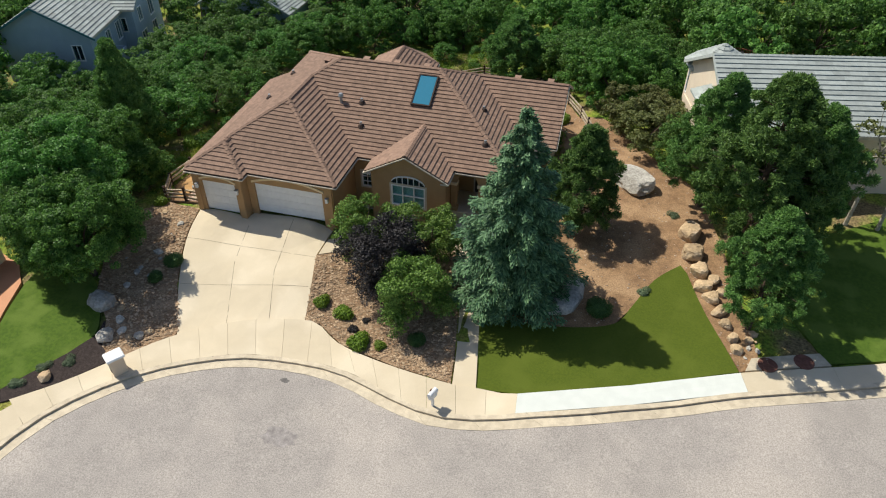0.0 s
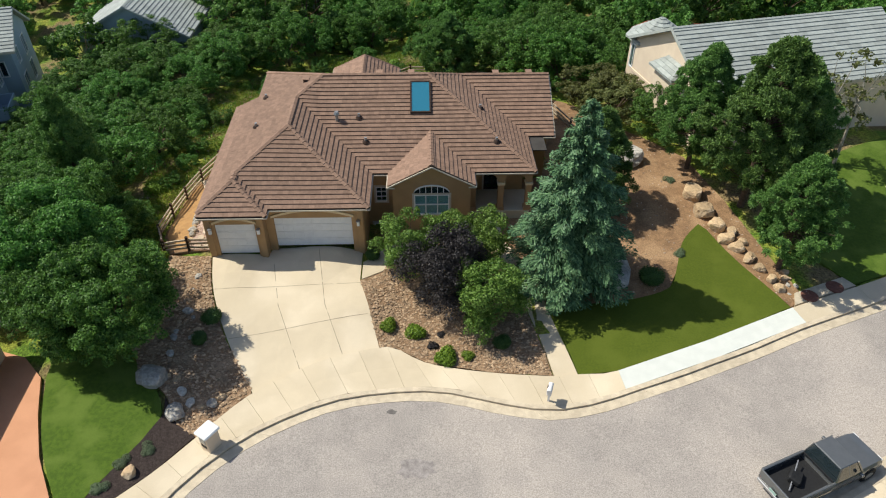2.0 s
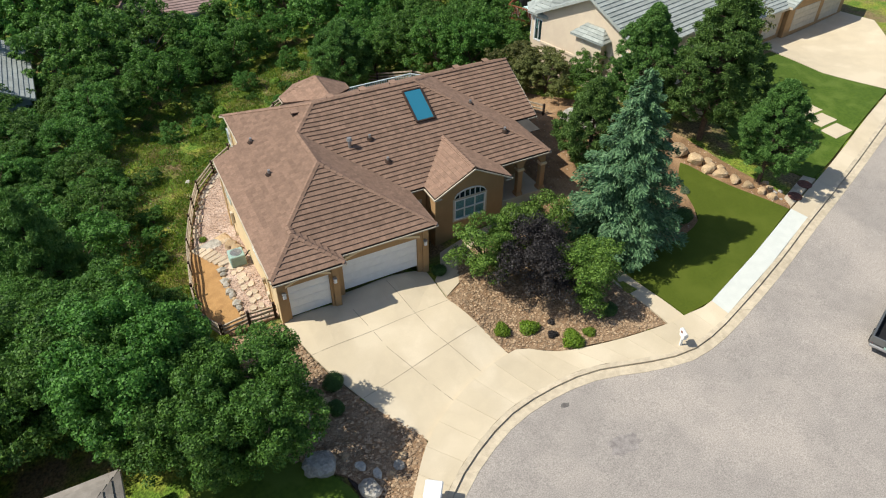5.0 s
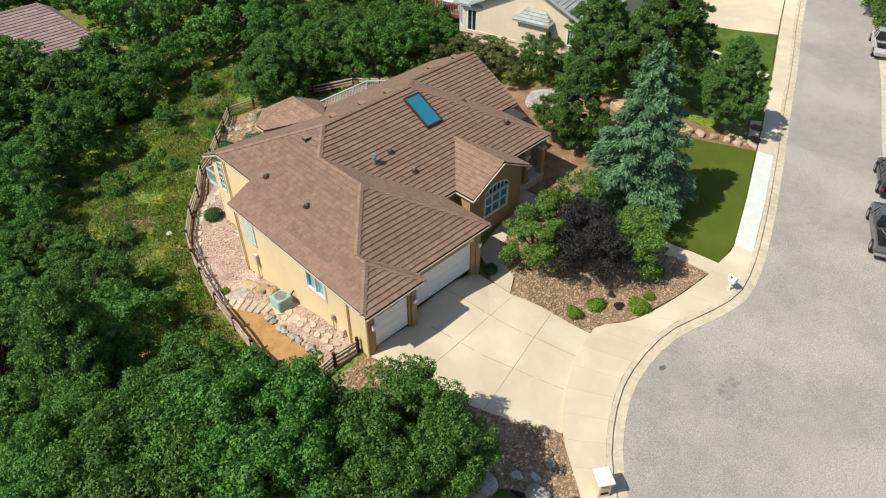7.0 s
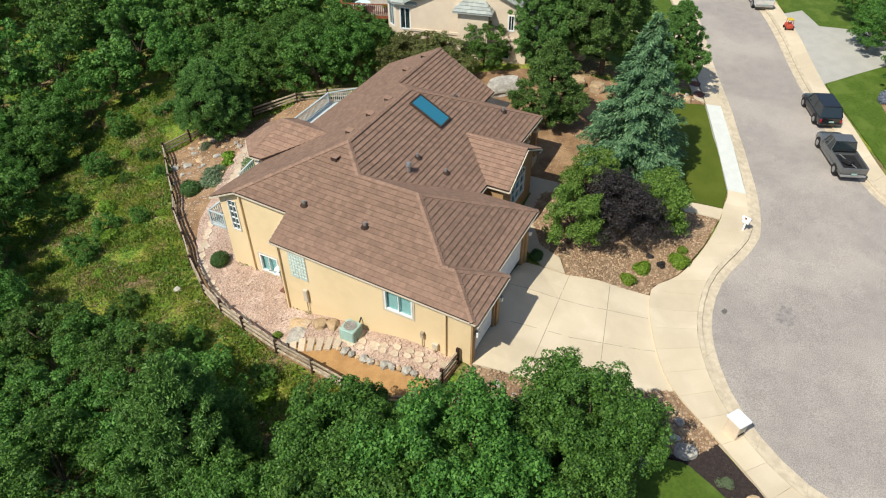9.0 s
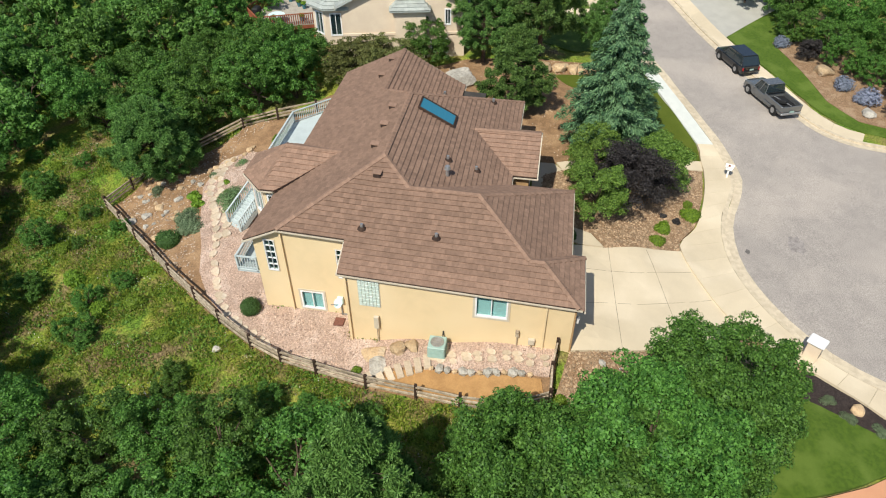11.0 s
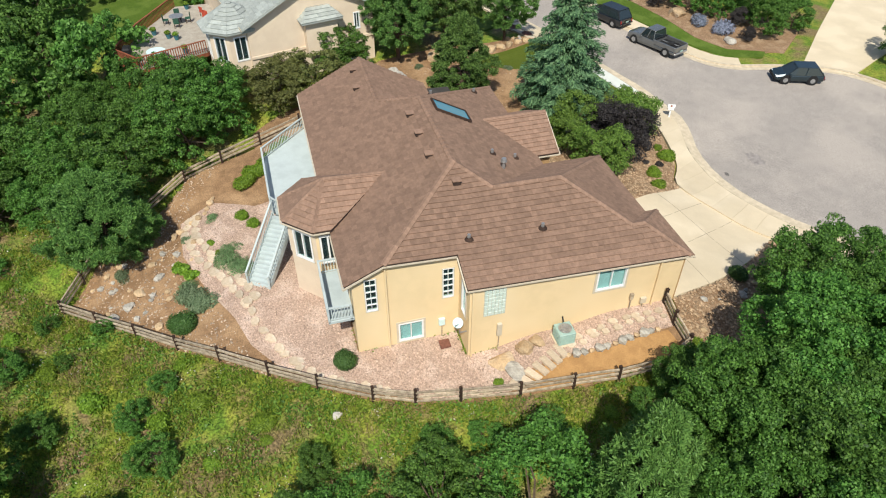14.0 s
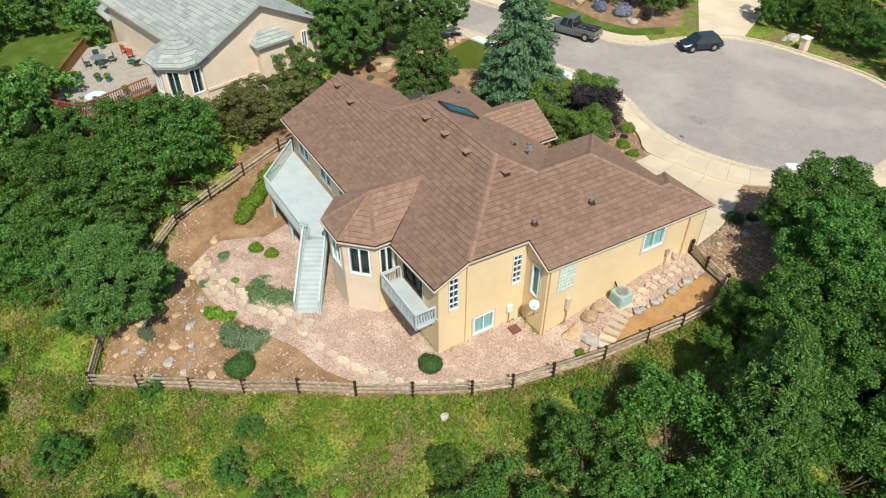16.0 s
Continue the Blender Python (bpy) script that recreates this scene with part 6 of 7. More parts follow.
def litter(name, label, category, outline, count, size, material, seed, flat=0.5, lift=0.05):
    """Small stones or chips strewn over a bed, past counting."""
    rg = random.Random(seed)
    xs, ys = [p[0] for p in outline], [p[1] for p in outline]
    verts, faces, n = [], [], 0
    while n < count:
        x, y = rg.uniform(min(xs), max(xs)), rg.uniform(min(ys), max(ys))
        if not inside(x, y, outline):
            continue
        n += 1
        z = ground_z(x, y) + lift
        s, a = size * rg.uniform(0.4, 1.5), rg.uniform(0, 6.28)
        b = len(verts)
        for k in range(4):
            q = a + k * 1.571 + rg.uniform(-.3, .3)
            r = s * rg.uniform(0.7, 1.2)
            verts.append((x + r * math.cos(q) * 1.3, y + r * math.sin(q), z - 0.01 + rg.uniform(0, 0.3) * s * flat))
        verts += [(x + rg.uniform(-.3, .3) * s, y, z + s * flat), (x, y, z - s * 0.6)]
        faces += [(b + k, b + (k + 1) % 4, b + 4) for k in range(4)] + [(b + (k + 1) % 4, b + k, b + 5) for k in range(4)]
    ob = part(name, mesh_from(name, verts, faces, material), None)
    tagged(ob, label, category, kind="stuff")


M_CHIP = mat("wood_chip", (0.42, 0.30, 0.19), (0.31, 0.21, 0.13), 5.0, 0.95, island=0.42)
M_PEBBLE = mat("pebble", (0.46, 0.36, 0.27), (0.38, 0.29, 0.21), 5.0, 0.95, island=0.4)
litter("bark_chips", "strewn brown wood chips on the bed", "bark chips", BED, 5000, 0.07, M_CHIP, 1, 0.3, 0.06)
litter("bark_chips", "strewn wood chips and twigs under oaks", "bark chips", WESTBED, 3000, 0.08, M_CHIP, 2, 0.3, 0.06)
litter("pebbles", "small pale pebbles on bare yard soil", "pebbles", [p for p in YARD[9:18]] + [(-9.5, 62), (-14, 61.6), (-18, 60), (-22, 58.2)], 1600, 0.06, M_PEBBLE, 3, 0.6, 0.03)
litter("pebbles", "small pebbles on bare garden soil", "pebbles", EASTDIRT, 900, 0.05, M_PEBBLE, 4, 0.6, 0.03)
litter("pebbles", "loose crushed pink gravel", "gravel", GRAVEL, 9000, 0.045, mat("gravel_piece", (0.50, 0.37, 0.29), (0.42, 0.30, 0.235), 5.0, 0.95, island=0.4), 5, 0.6, 0.065)

# air conditioner, dish, meters
ac = tagged(root("air_conditioner", (-28.05, 40.75, ground_z(-28.05, 40.75) + 0.05)), "pale green air-conditioning unit on the gravel", "air conditioner")
part("pad", box(-0.55, 0.55, -0.55, 0.55, -0.1, 0.04, bevel=0.02), M_CONC, ac)
part("cabinet", box(-0.48, 0.48, -0.48, 0.48, 0.04, 0.86, bevel=0.04), M_AC, ac)
for k in range(9):
    for sx, sy in ((1, 0), (-1, 0), (0, 1), (0, -1)):
        z = 0.14 + k * 0.07
        part("louvre", box(*((0.47 * sx, 0.495 * sx) if sx > 0 else (0.495 * sx, 0.47 * sx)) if sx else (-0.4, 0.4), *((0.47 * sy, 0.495 * sy) if sy > 0 else (0.495 * sy, 0.47 * sy)) if sy else (-0.4, 0.4), z, z + 0.03), M_AC, ac)
bm = bmesh.new()
add_cyl(bm, (0, 0, 0.855), (0, 0, 0.875), 0.36, 0.36, 20)
part("fan_well", bm, M_METAL, ac)
for k in range(4):
    a = k * math.pi / 2
    bm = box(0.05, 0.32, -0.07, 0.07, 0.876, 0.886, Matrix.Rotation(a, 4, "Z"))
    part("fan_blade", bm, M_METAL, ac)
for r in (0.12, 0.24, 0.37):
    bm = bmesh.new()
    for k in range(16):
        a, b = 2 * math.pi * k / 16, 2 * math.pi * (k + 1) / 16
        add_beam(bm, (r * math.cos(a), r * math.sin(a), 0.9), (r * math.cos(b), r * math.sin(b), 0.9), 0.012, 0.012)
    part("guard_ring", bm, M_METAL, ac)
part("hose", beam((0.48, -0.2, 0.5), (0.84, -0.2, 0.9), 0.06, 0.06), M_BLACK, ac)
dish = tagged(root("satellite_dish", (-26.85, 46.4, 1.2)), "pale blue-grey satellite dish by the wall", "satellite dish")
bm = bmesh.new()
bmesh.ops.create_uvsphere(bm, u_segments=18, v_segments=10, radius=0.5)
bmesh.ops.delete(bm, geom=[v for v in bm.verts if v.co.z > -0.3], context="VERTS")
bmesh.ops.solidify(bm, geom=bm.faces[:], thickness=0.02)
bm.transform(Matrix.Translation((-0.15, 0.15, 1.55)) @ Vector((-0.62, 0.42, 0.66)).to_track_quat("Z", "Y").to_matrix().to_4x4() @ Matrix.Translation((0, 0, 0.4)))
part("reflector", bm, M_SHADE, dish, smooth=True)
part("mast", beam((0, 0, 0.5), (0, 0, 1.5), 0.06, 0.06), M_METAL, dish)
part("wall_bracket", beam((0, -0.41, 0.6), (0, 0.03, 0.6), 0.06, 0.06), M_METAL, dish)
part("arm", beam((0, 0, 1.3), (-0.5, 0.4, 1.75), 0.04, 0.04), M_METAL, dish)
for x, y, z0, z1, w, m_, n_ in ((-27.33, 44.3, 1.5, 2.4, 0.28, M_TRIM, "meter_box"), (-27.33, 35.7, 1.7, 2.1, 0.35, M_TRIM, "meter_box"), (-27.33, 36.5, 2.2, 2.6, 0.2, M_WOOD, "meter_box"), (-25.42, 47.0, 1.1, 1.6, 0.35, M_SHADE, "meter_box")):
    b = part(n_, box(x - 0.08, x + 0.1, y - w / 2, y + w / 2, z0, z1, bevel=0.02), m_)
    tagged(b, "small utility box fixed to the stucco wall", "meter box")
    b2 = part("conduit", beam((x, y, z0), (x, y, 0.2), 0.05, 0.05), M_WOOD, b)
hatch = part("drain_cover", box(-26.35, -25.75, 46.7, 47.3, 0.1, 0.16 + ground_z(-26, 47), bevel=0.02), M_IRON)
tagged(hatch, "rusty square iron cover on the gravel", "cover")

# mailboxes and street covers
def mailbox(x, y, turn, big):
    z = ground_z(x, y) + 0.1
    t = tagged(root("mailbox", (x, y, z), turn), "white metal mailbox on a post at the kerb" if not big else "large pale stucco mailbox pillar at the kerb", "mailbox")
    if big:
        part("pillar", box(-0.32, 0.32, -0.38, 0.38, -0.2, 1.15, bevel=0.03), M_CREAM, t)
        part("cap", box(-0.42, 0.42, -0.48, 0.48, 1.15, 1.32, bevel=0.05), M_WHITE, t)
        part("letter_door", box(-0.2, 0.2, -0.41, -0.38, 0.65, 0.95, bevel=0.01), M_METAL, t)
        part("newspaper_slot", box(-0.2, 0.2, -0.405, -0.38, 0.3, 0.5, bevel=0.01), M_BLACK, t)
    else:
        part("post", box(-0.06, 0.06, -0.06, 0.06, -0.2, 0.95), M_WHITE, t)
        bm = box(-0.13, 0.13, -0.3, 0.3, 0.92, 1.05, bevel=0.015)
        q = Matrix.Translation((0, 0, 1.05)) @ Matrix.Rotation(math.pi / 2, 4, "X")
        bmesh.ops.create_cone(bm, cap_ends=True, segments=16, radius1=0.13, radius2=0.13, depth=0.6, matrix=q)
        part("box", bm, M_WHITE, t)
        part("letter_door", box(-0.12, 0.12, -0.325, -0.3, 0.94, 1.14, bevel=0.01), M_WHITE, t)
        part("flag", box(0.135, 0.15, -0.1, 0.05, 1.05, 1.2), M_REDWOOD, t)
        part("newspaper_box", box(-0.12, 0.12, -0.25, 0.25, 0.7, 0.88, bevel=0.02), M_WHITE, t)


mailbox(-7.1, 22.25, 160, False)
mailbox(-24.3, 20.1, -35, True)
mailbox(-9.7, -1.4, 0, True)


def cover(x, y, r, material, name, label, dz=0.15):
    bm = bmesh.new()
    add_cyl(bm, (x, y, ground_z(x, y) + dz - 0.1), (x, y, ground_z(x, y) + dz + 0.02), r, r, 24)
    t = part(name, bm, material)
    tagged(t, label, "cover")
    bm = bmesh.new()
    for k in range(-2, 3):
        w = math.sqrt(max(0, (r * 0.85) ** 2 - (k * r * 0.3) ** 2))
        add_box(bm, x - w, x + w, y + k * r * 0.3 - 0.02, y + k * r * 0.3 + 0.02, ground_z(x, y) + dz + 0.015, ground_z(x, y) + dz + 0.03)
    part("ribs", bm, material, t)


drape("utility_pad", [(8.35, 28.05), (8.7, 29.0), (12.3, 30.4), (12.8, 29.65)], 0.12, M_CURB, "square worn concrete utility pad beside the pavement", "pad", 0.3)
cover(9.5, 28.75, 0.5, M_IRON, "manhole_cover", "round rusty iron cover in a concrete pad")
cover(11.4, 29.5, 0.52, M_IRON, "manhole_cover", "round rusty iron cover in a concrete pad")


def patch(x, y, r, seed, name, label, material):
    rg = random.Random(seed)
    pts = []
    for k in range(18):
        a = 2 * math.pi * k / 18
        rr = r * (0.75 + 0.4 * rg.random())
        pts.append((x + rr * 1.3 * math.cos(a), y + rr * 0.8 * math.sin(a)))
    drape(name, pts, 0.006, material, label, "stain", 0.02)


M_STAIN = mat("oil_stain", (0.23, 0.205, 0.19), (0.34, 0.305, 0.285), 3.0, 0.9, fine=0.2)
M_STAIN2 = mat("tar_spot", (0.16, 0.145, 0.135), None, 5.0, 0.9)
patch(-14.1, 18.6, 0.75, 1, "oil_stain", "dark oil stain on the asphalt", M_STAIN)
patch(-15.4, 22.0, 0.2, 2, "tar_spot", "small dark tar spot on the asphalt", M_STAIN2)

# ---- other houses ----
def plain_window(p, q, u0, u1, z0, z1, parent, cols=2, rows=1, blind=False):
    return window(p, q, u0, u1, z0, z1, cols, rows, blind=blind, parent=parent, trim=0.0, frame_w=0.1)


def gable_house(x0, x1, y0, y1, z0, ze, zr, axis, roofm, wallm, label, over=0.5, holes=None, turn=0.0, hip=0.0, course=0.42):
    """A house with a ridge along x or y; hip: how far the ridge ends are drawn in."""
    t = tagged(root("house"), label, "house")
    holes = holes or {}
    C = [(x0, y0), (x1, y0), (x1, y1), (x0, y1)]
    for k, side in enumerate(("south", "east", "north", "west")):
        p, q = C[k], C[(k + 1) % 4]
        hs = holes.get(side, ())
        ln = (Vector(q) - Vector(p)).length
        top = None
        if not hip and ((axis == "x" and k in (1, 3)) or (axis == "y" and k in (0, 2))):
            top = [(0.004, ze), (ln - 0.004, ze), (ln / 2, zr - 0.12)]
        wall(p, q, z0, ze, hs, wallm, parent=t, top=top)
        for h in hs:
            plain_window(p, q, *h, t)
    s = (zr - ze) / (((y1 - y0) if axis == "x" else (x1 - x0)) / 2)
    lo = ze - s * over + 0.1
    X0, X1, Y0, Y1 = x0 - over, x1 + over, y0 - over, y1 + over
    if axis == "x":
        m = (y0 + y1) / 2
        r0, r1 = (X0 + hip, m, zr + 0.1), (X1 - hip, m, zr + 0.1)
        F = [[(X0, Y0, lo), (X1, Y0, lo), r1, r0], [(X1, Y1, lo), (X0, Y1, lo), r0, r1]]
        if hip:
            F += [[(X0, Y1, lo), (X0, Y0, lo), r0], [(X1, Y0, lo), (X1, Y1, lo), r1]]
    else:
        m = (x0 + x1) / 2
        r0, r1 = (m, Y0 + hip, zr + 0.1), (m, Y1 - hip, zr + 0.1)
        F = [[(X1, Y0, lo), (X1, Y1, lo), r1, r0], [(X0, Y1, lo), (X0, Y0, lo), r0, r1]]
        if hip:
            F += [[(X0, Y0, lo), (X1, Y0, lo), r0], [(X1, Y1, lo), (X0, Y1, lo), r1]]
    for f in F:
        tile_face(f, t, roofm, course, 1.2, base=roofm)
        part("fascia", beam(Vector(f[0]) - Vector((0, 0, .08)), Vector(f[1]) - Vector((0, 0, .08)), 0.12, 0.2), M_TRIM, t)
    if not hip:
        for f in F:
            for a, b in ((f[1], f[2]), (f[3], f[0])):
                part("barge_board", beam(Vector(a) - Vector((0, 0, .08)), Vector(b) - Vector((0, 0, .08)), 0.1, 0.2), M_GREYTILE, t)
    caps(r0, r1, t, roofm)
    return t


nb = gable_house(6.2, 24, 44.4, 55.4, 1.2, 7.15, 9.85, "x", M_GREYTILE, M_CREAM, "cream stucco house with a pale grey tiled roof",
                 holes={"west": [(9.2, 9.8, 5.0, 6.5), (7.9, 9.5, 2.3, 3.7)], "south": [(3, 5, 4.0, 5.6), (8, 10, 4.0, 5.6)]})
part("belt_course", box(6.1, 6.2, 44.4, 55.4, 4.15, 4.4, bevel=0.02), M_CREAM, nb)
bay = new("bump_out")
bay.parent = nb
part("bay_wall", box(5.5, 6.2, 47.9, 50.7, 3.9, 6.85), M_CREAM, bay)
tile_face([(5.1, 51.1, 6.75), (5.1, 47.5, 6.75), (6.25, 48.4, 7.6), (6.25, 50.2, 7.6)], bay, M_GREYTILE, 0.35, 0.9, base=M_GREYTILE)
tile_face([(5.1, 47.5, 6.75), (6.25, 47.5, 6.75), (6.25, 48.4, 7.6)], bay, M_GREYTILE, 0.35, 0.9, base=M_GREYTILE)
tile_face([(6.25, 51.1, 6.75), (5.1, 51.1, 6.75), (6.25, 50.2, 7.6)], bay, M_GREYTILE, 0.35, 0.9, base=M_GREYTILE)
# its corner turret
tc, ra = (8.6, 56.0), 2.3
ring = [(tc[0] + ra * math.cos(radians(a)), tc[1] + ra * math.sin(radians(a))) for a in (-22.5, 22.5, 67.5, 112.5, 157.5, 202.5)]
for p, q in zip(ring, ring[1:]):
    ln = (Vector(q) - Vector(p)).length
    wall(p, q, 3.2, 6.7, [(0.35, ln - 0.35, 4.1, 6.2)], M_CREAM, parent=nb)
    plain_window(p, q, 0.35, ln - 0.35, 4.1, 6.2, nb, 2, 1)
R8 = [(tc[0] + (ra + 0.5) * math.cos(radians(a)), tc[1] + (ra + 0.5) * math.sin(radians(a)), 6.7) for a in range(-22, 360, 45)]
for k in range(8):
    tile_face([R8[k], R8[(k + 1) % 8], (*tc, 8.4)], nb, M_GREYTILE, 0.4, 1.0, base=M_GREYTILE)
nb.matrix_basis = pose(5.5, 49.6, 0, 0, 0, 12.5) @ pose(-5.7, -49.9, 0)


def plank_door(parent, u0, u1, y, z0, z1):
    """A tan sectional door in a south wall."""
    d = new("garage_door")
    d.parent = parent
    d["label"] = "tan panelled sectional garage door, shut"
    h = (z1 - z0) / 4
    for k in range(4):
        part("panel", box(u0, u1, y - 0.04, y + 0.03, z0 + k * h + 0.01, z0 + (k + 1) * h - 0.01, bevel=0.01), M_TRIM, d)


wing = gable_house(31.2, 42.5, 49.2, 60, 1.5, 5.3, 8.4, "y", M_GREYTILE, M_STUCCO_TAN_SHADED, "tan garage wing with a pale grey tiled roof")
plank_door(wing, 32.3, 37.0, 49.2, 2.2, 4.5)
plank_door(wing, 37.8, 41.6, 49.2, 2.2, 4.5)
wing.matrix_basis = pose(31.2, 49.2, 0, 0, 0, 9) @ pose(-31.2, -49.2, 0)
hall = gable_house(24.2, 31.0, 49.6, 60, 1.5, 5.2, 7.9, "x", M_GREYTILE, M_STUCCO_TAN_SHADED, "tan entrance wing with a pale grey tiled roof", holes={"west": [(6.0, 8.0, 3.0, 4.6)]})
plank_door(hall, 27.6, 30.4, 49.6, 2.2, 4.5)
hall.matrix_basis = pose(31.0, 49.6, 0, 0, 0, 9) @ pose(-31.0, -49.6, 0)
gable_house(-50.5, -37.2, 14.5, 26.2, -0.3, 2.9, 5.2, "x", M_SHINGLE, M_CREAM, "low house with a brown-grey roof next to the drive", hip=4.0, holes={"east": [(3, 5, 1.0, 2.3)]})
M_TEAL = mat("teal_trim", (0.05, 0.16, 0.18), None, 4, 0.6)
blue = gable_house(-61.2, -51.9, 55.1, 72, -3.5, 3.4, 6.1, "y", M_GREYTILE, M_BLUEHOUSE, "blue-grey house with a pale grey tiled roof", holes={"south": [(7.2, 8.3, 0.6, 2.3)], "east": [(1.0, 2.4, -0.4, 2.2), (3.4, 4.6, 0.4, 2.4), (6.0, 7.2, 0.4, 2.4)]})
for sx in (-62.0, -51.1):
    part("rake_trim", beam((sx, 54.54, 3.02), (-56.55, 54.54, 6.06), 0.06, 0.2), M_TEAL, blue, "teal trim under the roof edge")
balc = new("balcony")
balc.parent = blue
part("balcony_floor", box(-51.9, -50.5, 56.0, 59.4, -0.6, -0.45), M_BLUEHOUSE, balc)
part("balcony_rail", box(-50.6, -50.5, 56.0, 59.4, -0.45, 0.55), M_BLUEHOUSE, balc)
for yy in (56.0, 59.3):
    part("balcony_side", box(-51.9, -50.5, yy, yy + 0.1, -0.45, 0.55), M_BLUEHOUSE, balc)
blue.matrix_basis = pose(-51.4, 54.6, 0, 0, 0, 15.5) @ pose(51.4, -54.6, 0)
bwing = gable_house(-58, -50.4, 62.6, 70.5, -3.5, 3.6, 6.0, "x", M_GREYTILE, M_BLUEHOUSE, "blue-grey projecting wing with a tiled roof", holes={"east": [(1.2, 2.8, -1.6, 0.4), (1.4, 2.6, 1.4, 3.0), (4.6, 6.0, -1.6, 0.4), (4.6, 6.0, 1.0, 3.0)], "south": [(5.6, 6.8, 0.8, 2.4)]})
bwing.matrix_basis = pose(-51.4, 54.6, 0, 0, 0, 15.5) @ pose(51.4, -54.6, 0)
gable_house(-50.5, -39, 72, 84, -5, 1.2, 4.2, "y", M_GREYTILE, M_BLUEHOUSE, "grey house with a pale roof behind the wood", holes={"south": [(2, 4, -1, 0.6), (7, 9, -1, 0.6)]})
gable_house(-29, -18.5, 88.5, 101, -5, 0.6, 3.4, "x", M_REDTILE, M_BLUEHOUSE, "grey house with a rose tiled roof behind the wood", holes={"south": [(2, 4, -2, -0.4), (7, 9, -2, -0.4)]}, hip=3.0)
# the neighbours' deck
nd = tagged(root("deck"), "grey wooden deck with a dark red railing", "deck")
ND = [(9.2, 58.8), (7.1, 64.3), (9.5, 66.3), (14.5, 64.8), (20.5, 61.8), (20.5, 57.4), (10.8, 57.4)]
part("floor", poly_prism(ND, 3.3, 3.42), M_GREYWOOD, nd)
part("fascia", poly_prism([(x + 0.02, y - 0.03) for x, y in ND], 2.95, 3.29), M_REDWOOD, nd)
for p, q in zip(ND[:4], ND[1:5]):
    a, b = Vector((*p, 3.42)), Vector((*q, 3.42))
    part("top_rail", beam(a + Vector((0, 0, 1)), b + Vector((0, 0, 1)), 0.14, 0.06), M_REDWOOD, nd)
    n = int((b - a).length / 0.2)
    me = None
    for k in range(n + 1):
        c = a.lerp(b, k / n)
        o = part("baluster", box(-0.035, 0.035, -0.035, 0.035, 0, 1.0), M_REDWOOD, nd) if me is None else part("baluster", me, None, nd)
        me = o.data
        o.location = c
for x, y in ((9.5, 65.9), (9.2, 59.4), (7.5, 64.2), (14.4, 64.4), (20, 61.6)):
    part("support_post", box(x - 0.1, x + 0.1, y - 0.1, y + 0.1, -0.5, 3.3), M_REDWOOD, nd)


def patio_table(x, y, z, top_m, r=0.65):
    t = tagged(root("patio_table", (x, y, z)), "round glass-topped patio table on the deck", "table")
    bm = bmesh.new()
    add_cyl(bm, (0, 0, 0.7), (0, 0, 0.74), r, r, 20)
    part("tabletop", bm, top_m, t)
    for k in range(4):
        a = k * math.pi / 2 + 0.4
        part("leg", beam((0.4 * math.cos(a), 0.4 * math.sin(a), 0), (0.3 * math.cos(a), 0.3 * math.sin(a), 0.7), 0.04, 0.04), M_DARKWOOD, t)


def patio_chair(x, y, z, turn, m_):
    t = tagged(root("patio_chair", (x, y, z), turn), "outdoor chair with a coloured seat on the deck", "chair", "chairs on the deck")
    part("seat", box(-0.25, 0.25, -0.25, 0.25, 0.4, 0.46, bevel=0.02), m_, t)
    part("backrest", box(-0.25, 0.25, 0.2, 0.26, 0.46, 0.95, bevel=0.02), m_, t)
    for a in (-0.21, 0.21):
        for b in (-0.21, 0.21):
            part("leg", box(a - 0.02, a + 0.02, b - 0.02, b + 0.02, 0, 0.4), M_DARKWOOD, t)


M_DGREEN = mat("green_fabric", (0.03, 0.09, 0.06), None, 5, 0.8)
M_RED = mat("red_fabric", (0.45, 0.07, 0.04), None, 5, 0.8)
patio_table(16.2, 61.4, 3.42, M_METAL)
for k in range(4):
    a = k * math.pi / 2
    patio_chair(16.2 + 1.0 * math.cos(a), 61.4 + 1.0 * math.sin(a), 3.42, math.degrees(a) - 90, M_DGREEN)
patio_table(8.7, 62.9, 3.42, M_SHADE, 0.8)
patio_chair(17.4, 59.0, 3.42, 40, M_RED)
patio_chair(16.2, 58.8, 3.42, 90, M_RED)
def potted_plant(x, y, z):
    t = tagged(root("potted_plant", (x, y, z)), "leafy green plant in a blue glazed pot", "potted plant", "pots on the deck")
    bm = bmesh.new()
    add_cyl(bm, (0, 0, 0), (0, 0, 0.4), 0.17, 0.26, 14)
    part("pot", bm, M_POT, t)
    r = np.random.default_rng(int(x * 10))
    part("foliage", leaf_mesh("foliage", clump_leaves(np.array([(0, 0, 0.55), (0.12, 0.1, 0.5), (-0.1, 0.1, 0.6)]), np.array([0.26, 0.2, 0.2]), 160, 0.06, r), L_SHRUB), None, t)


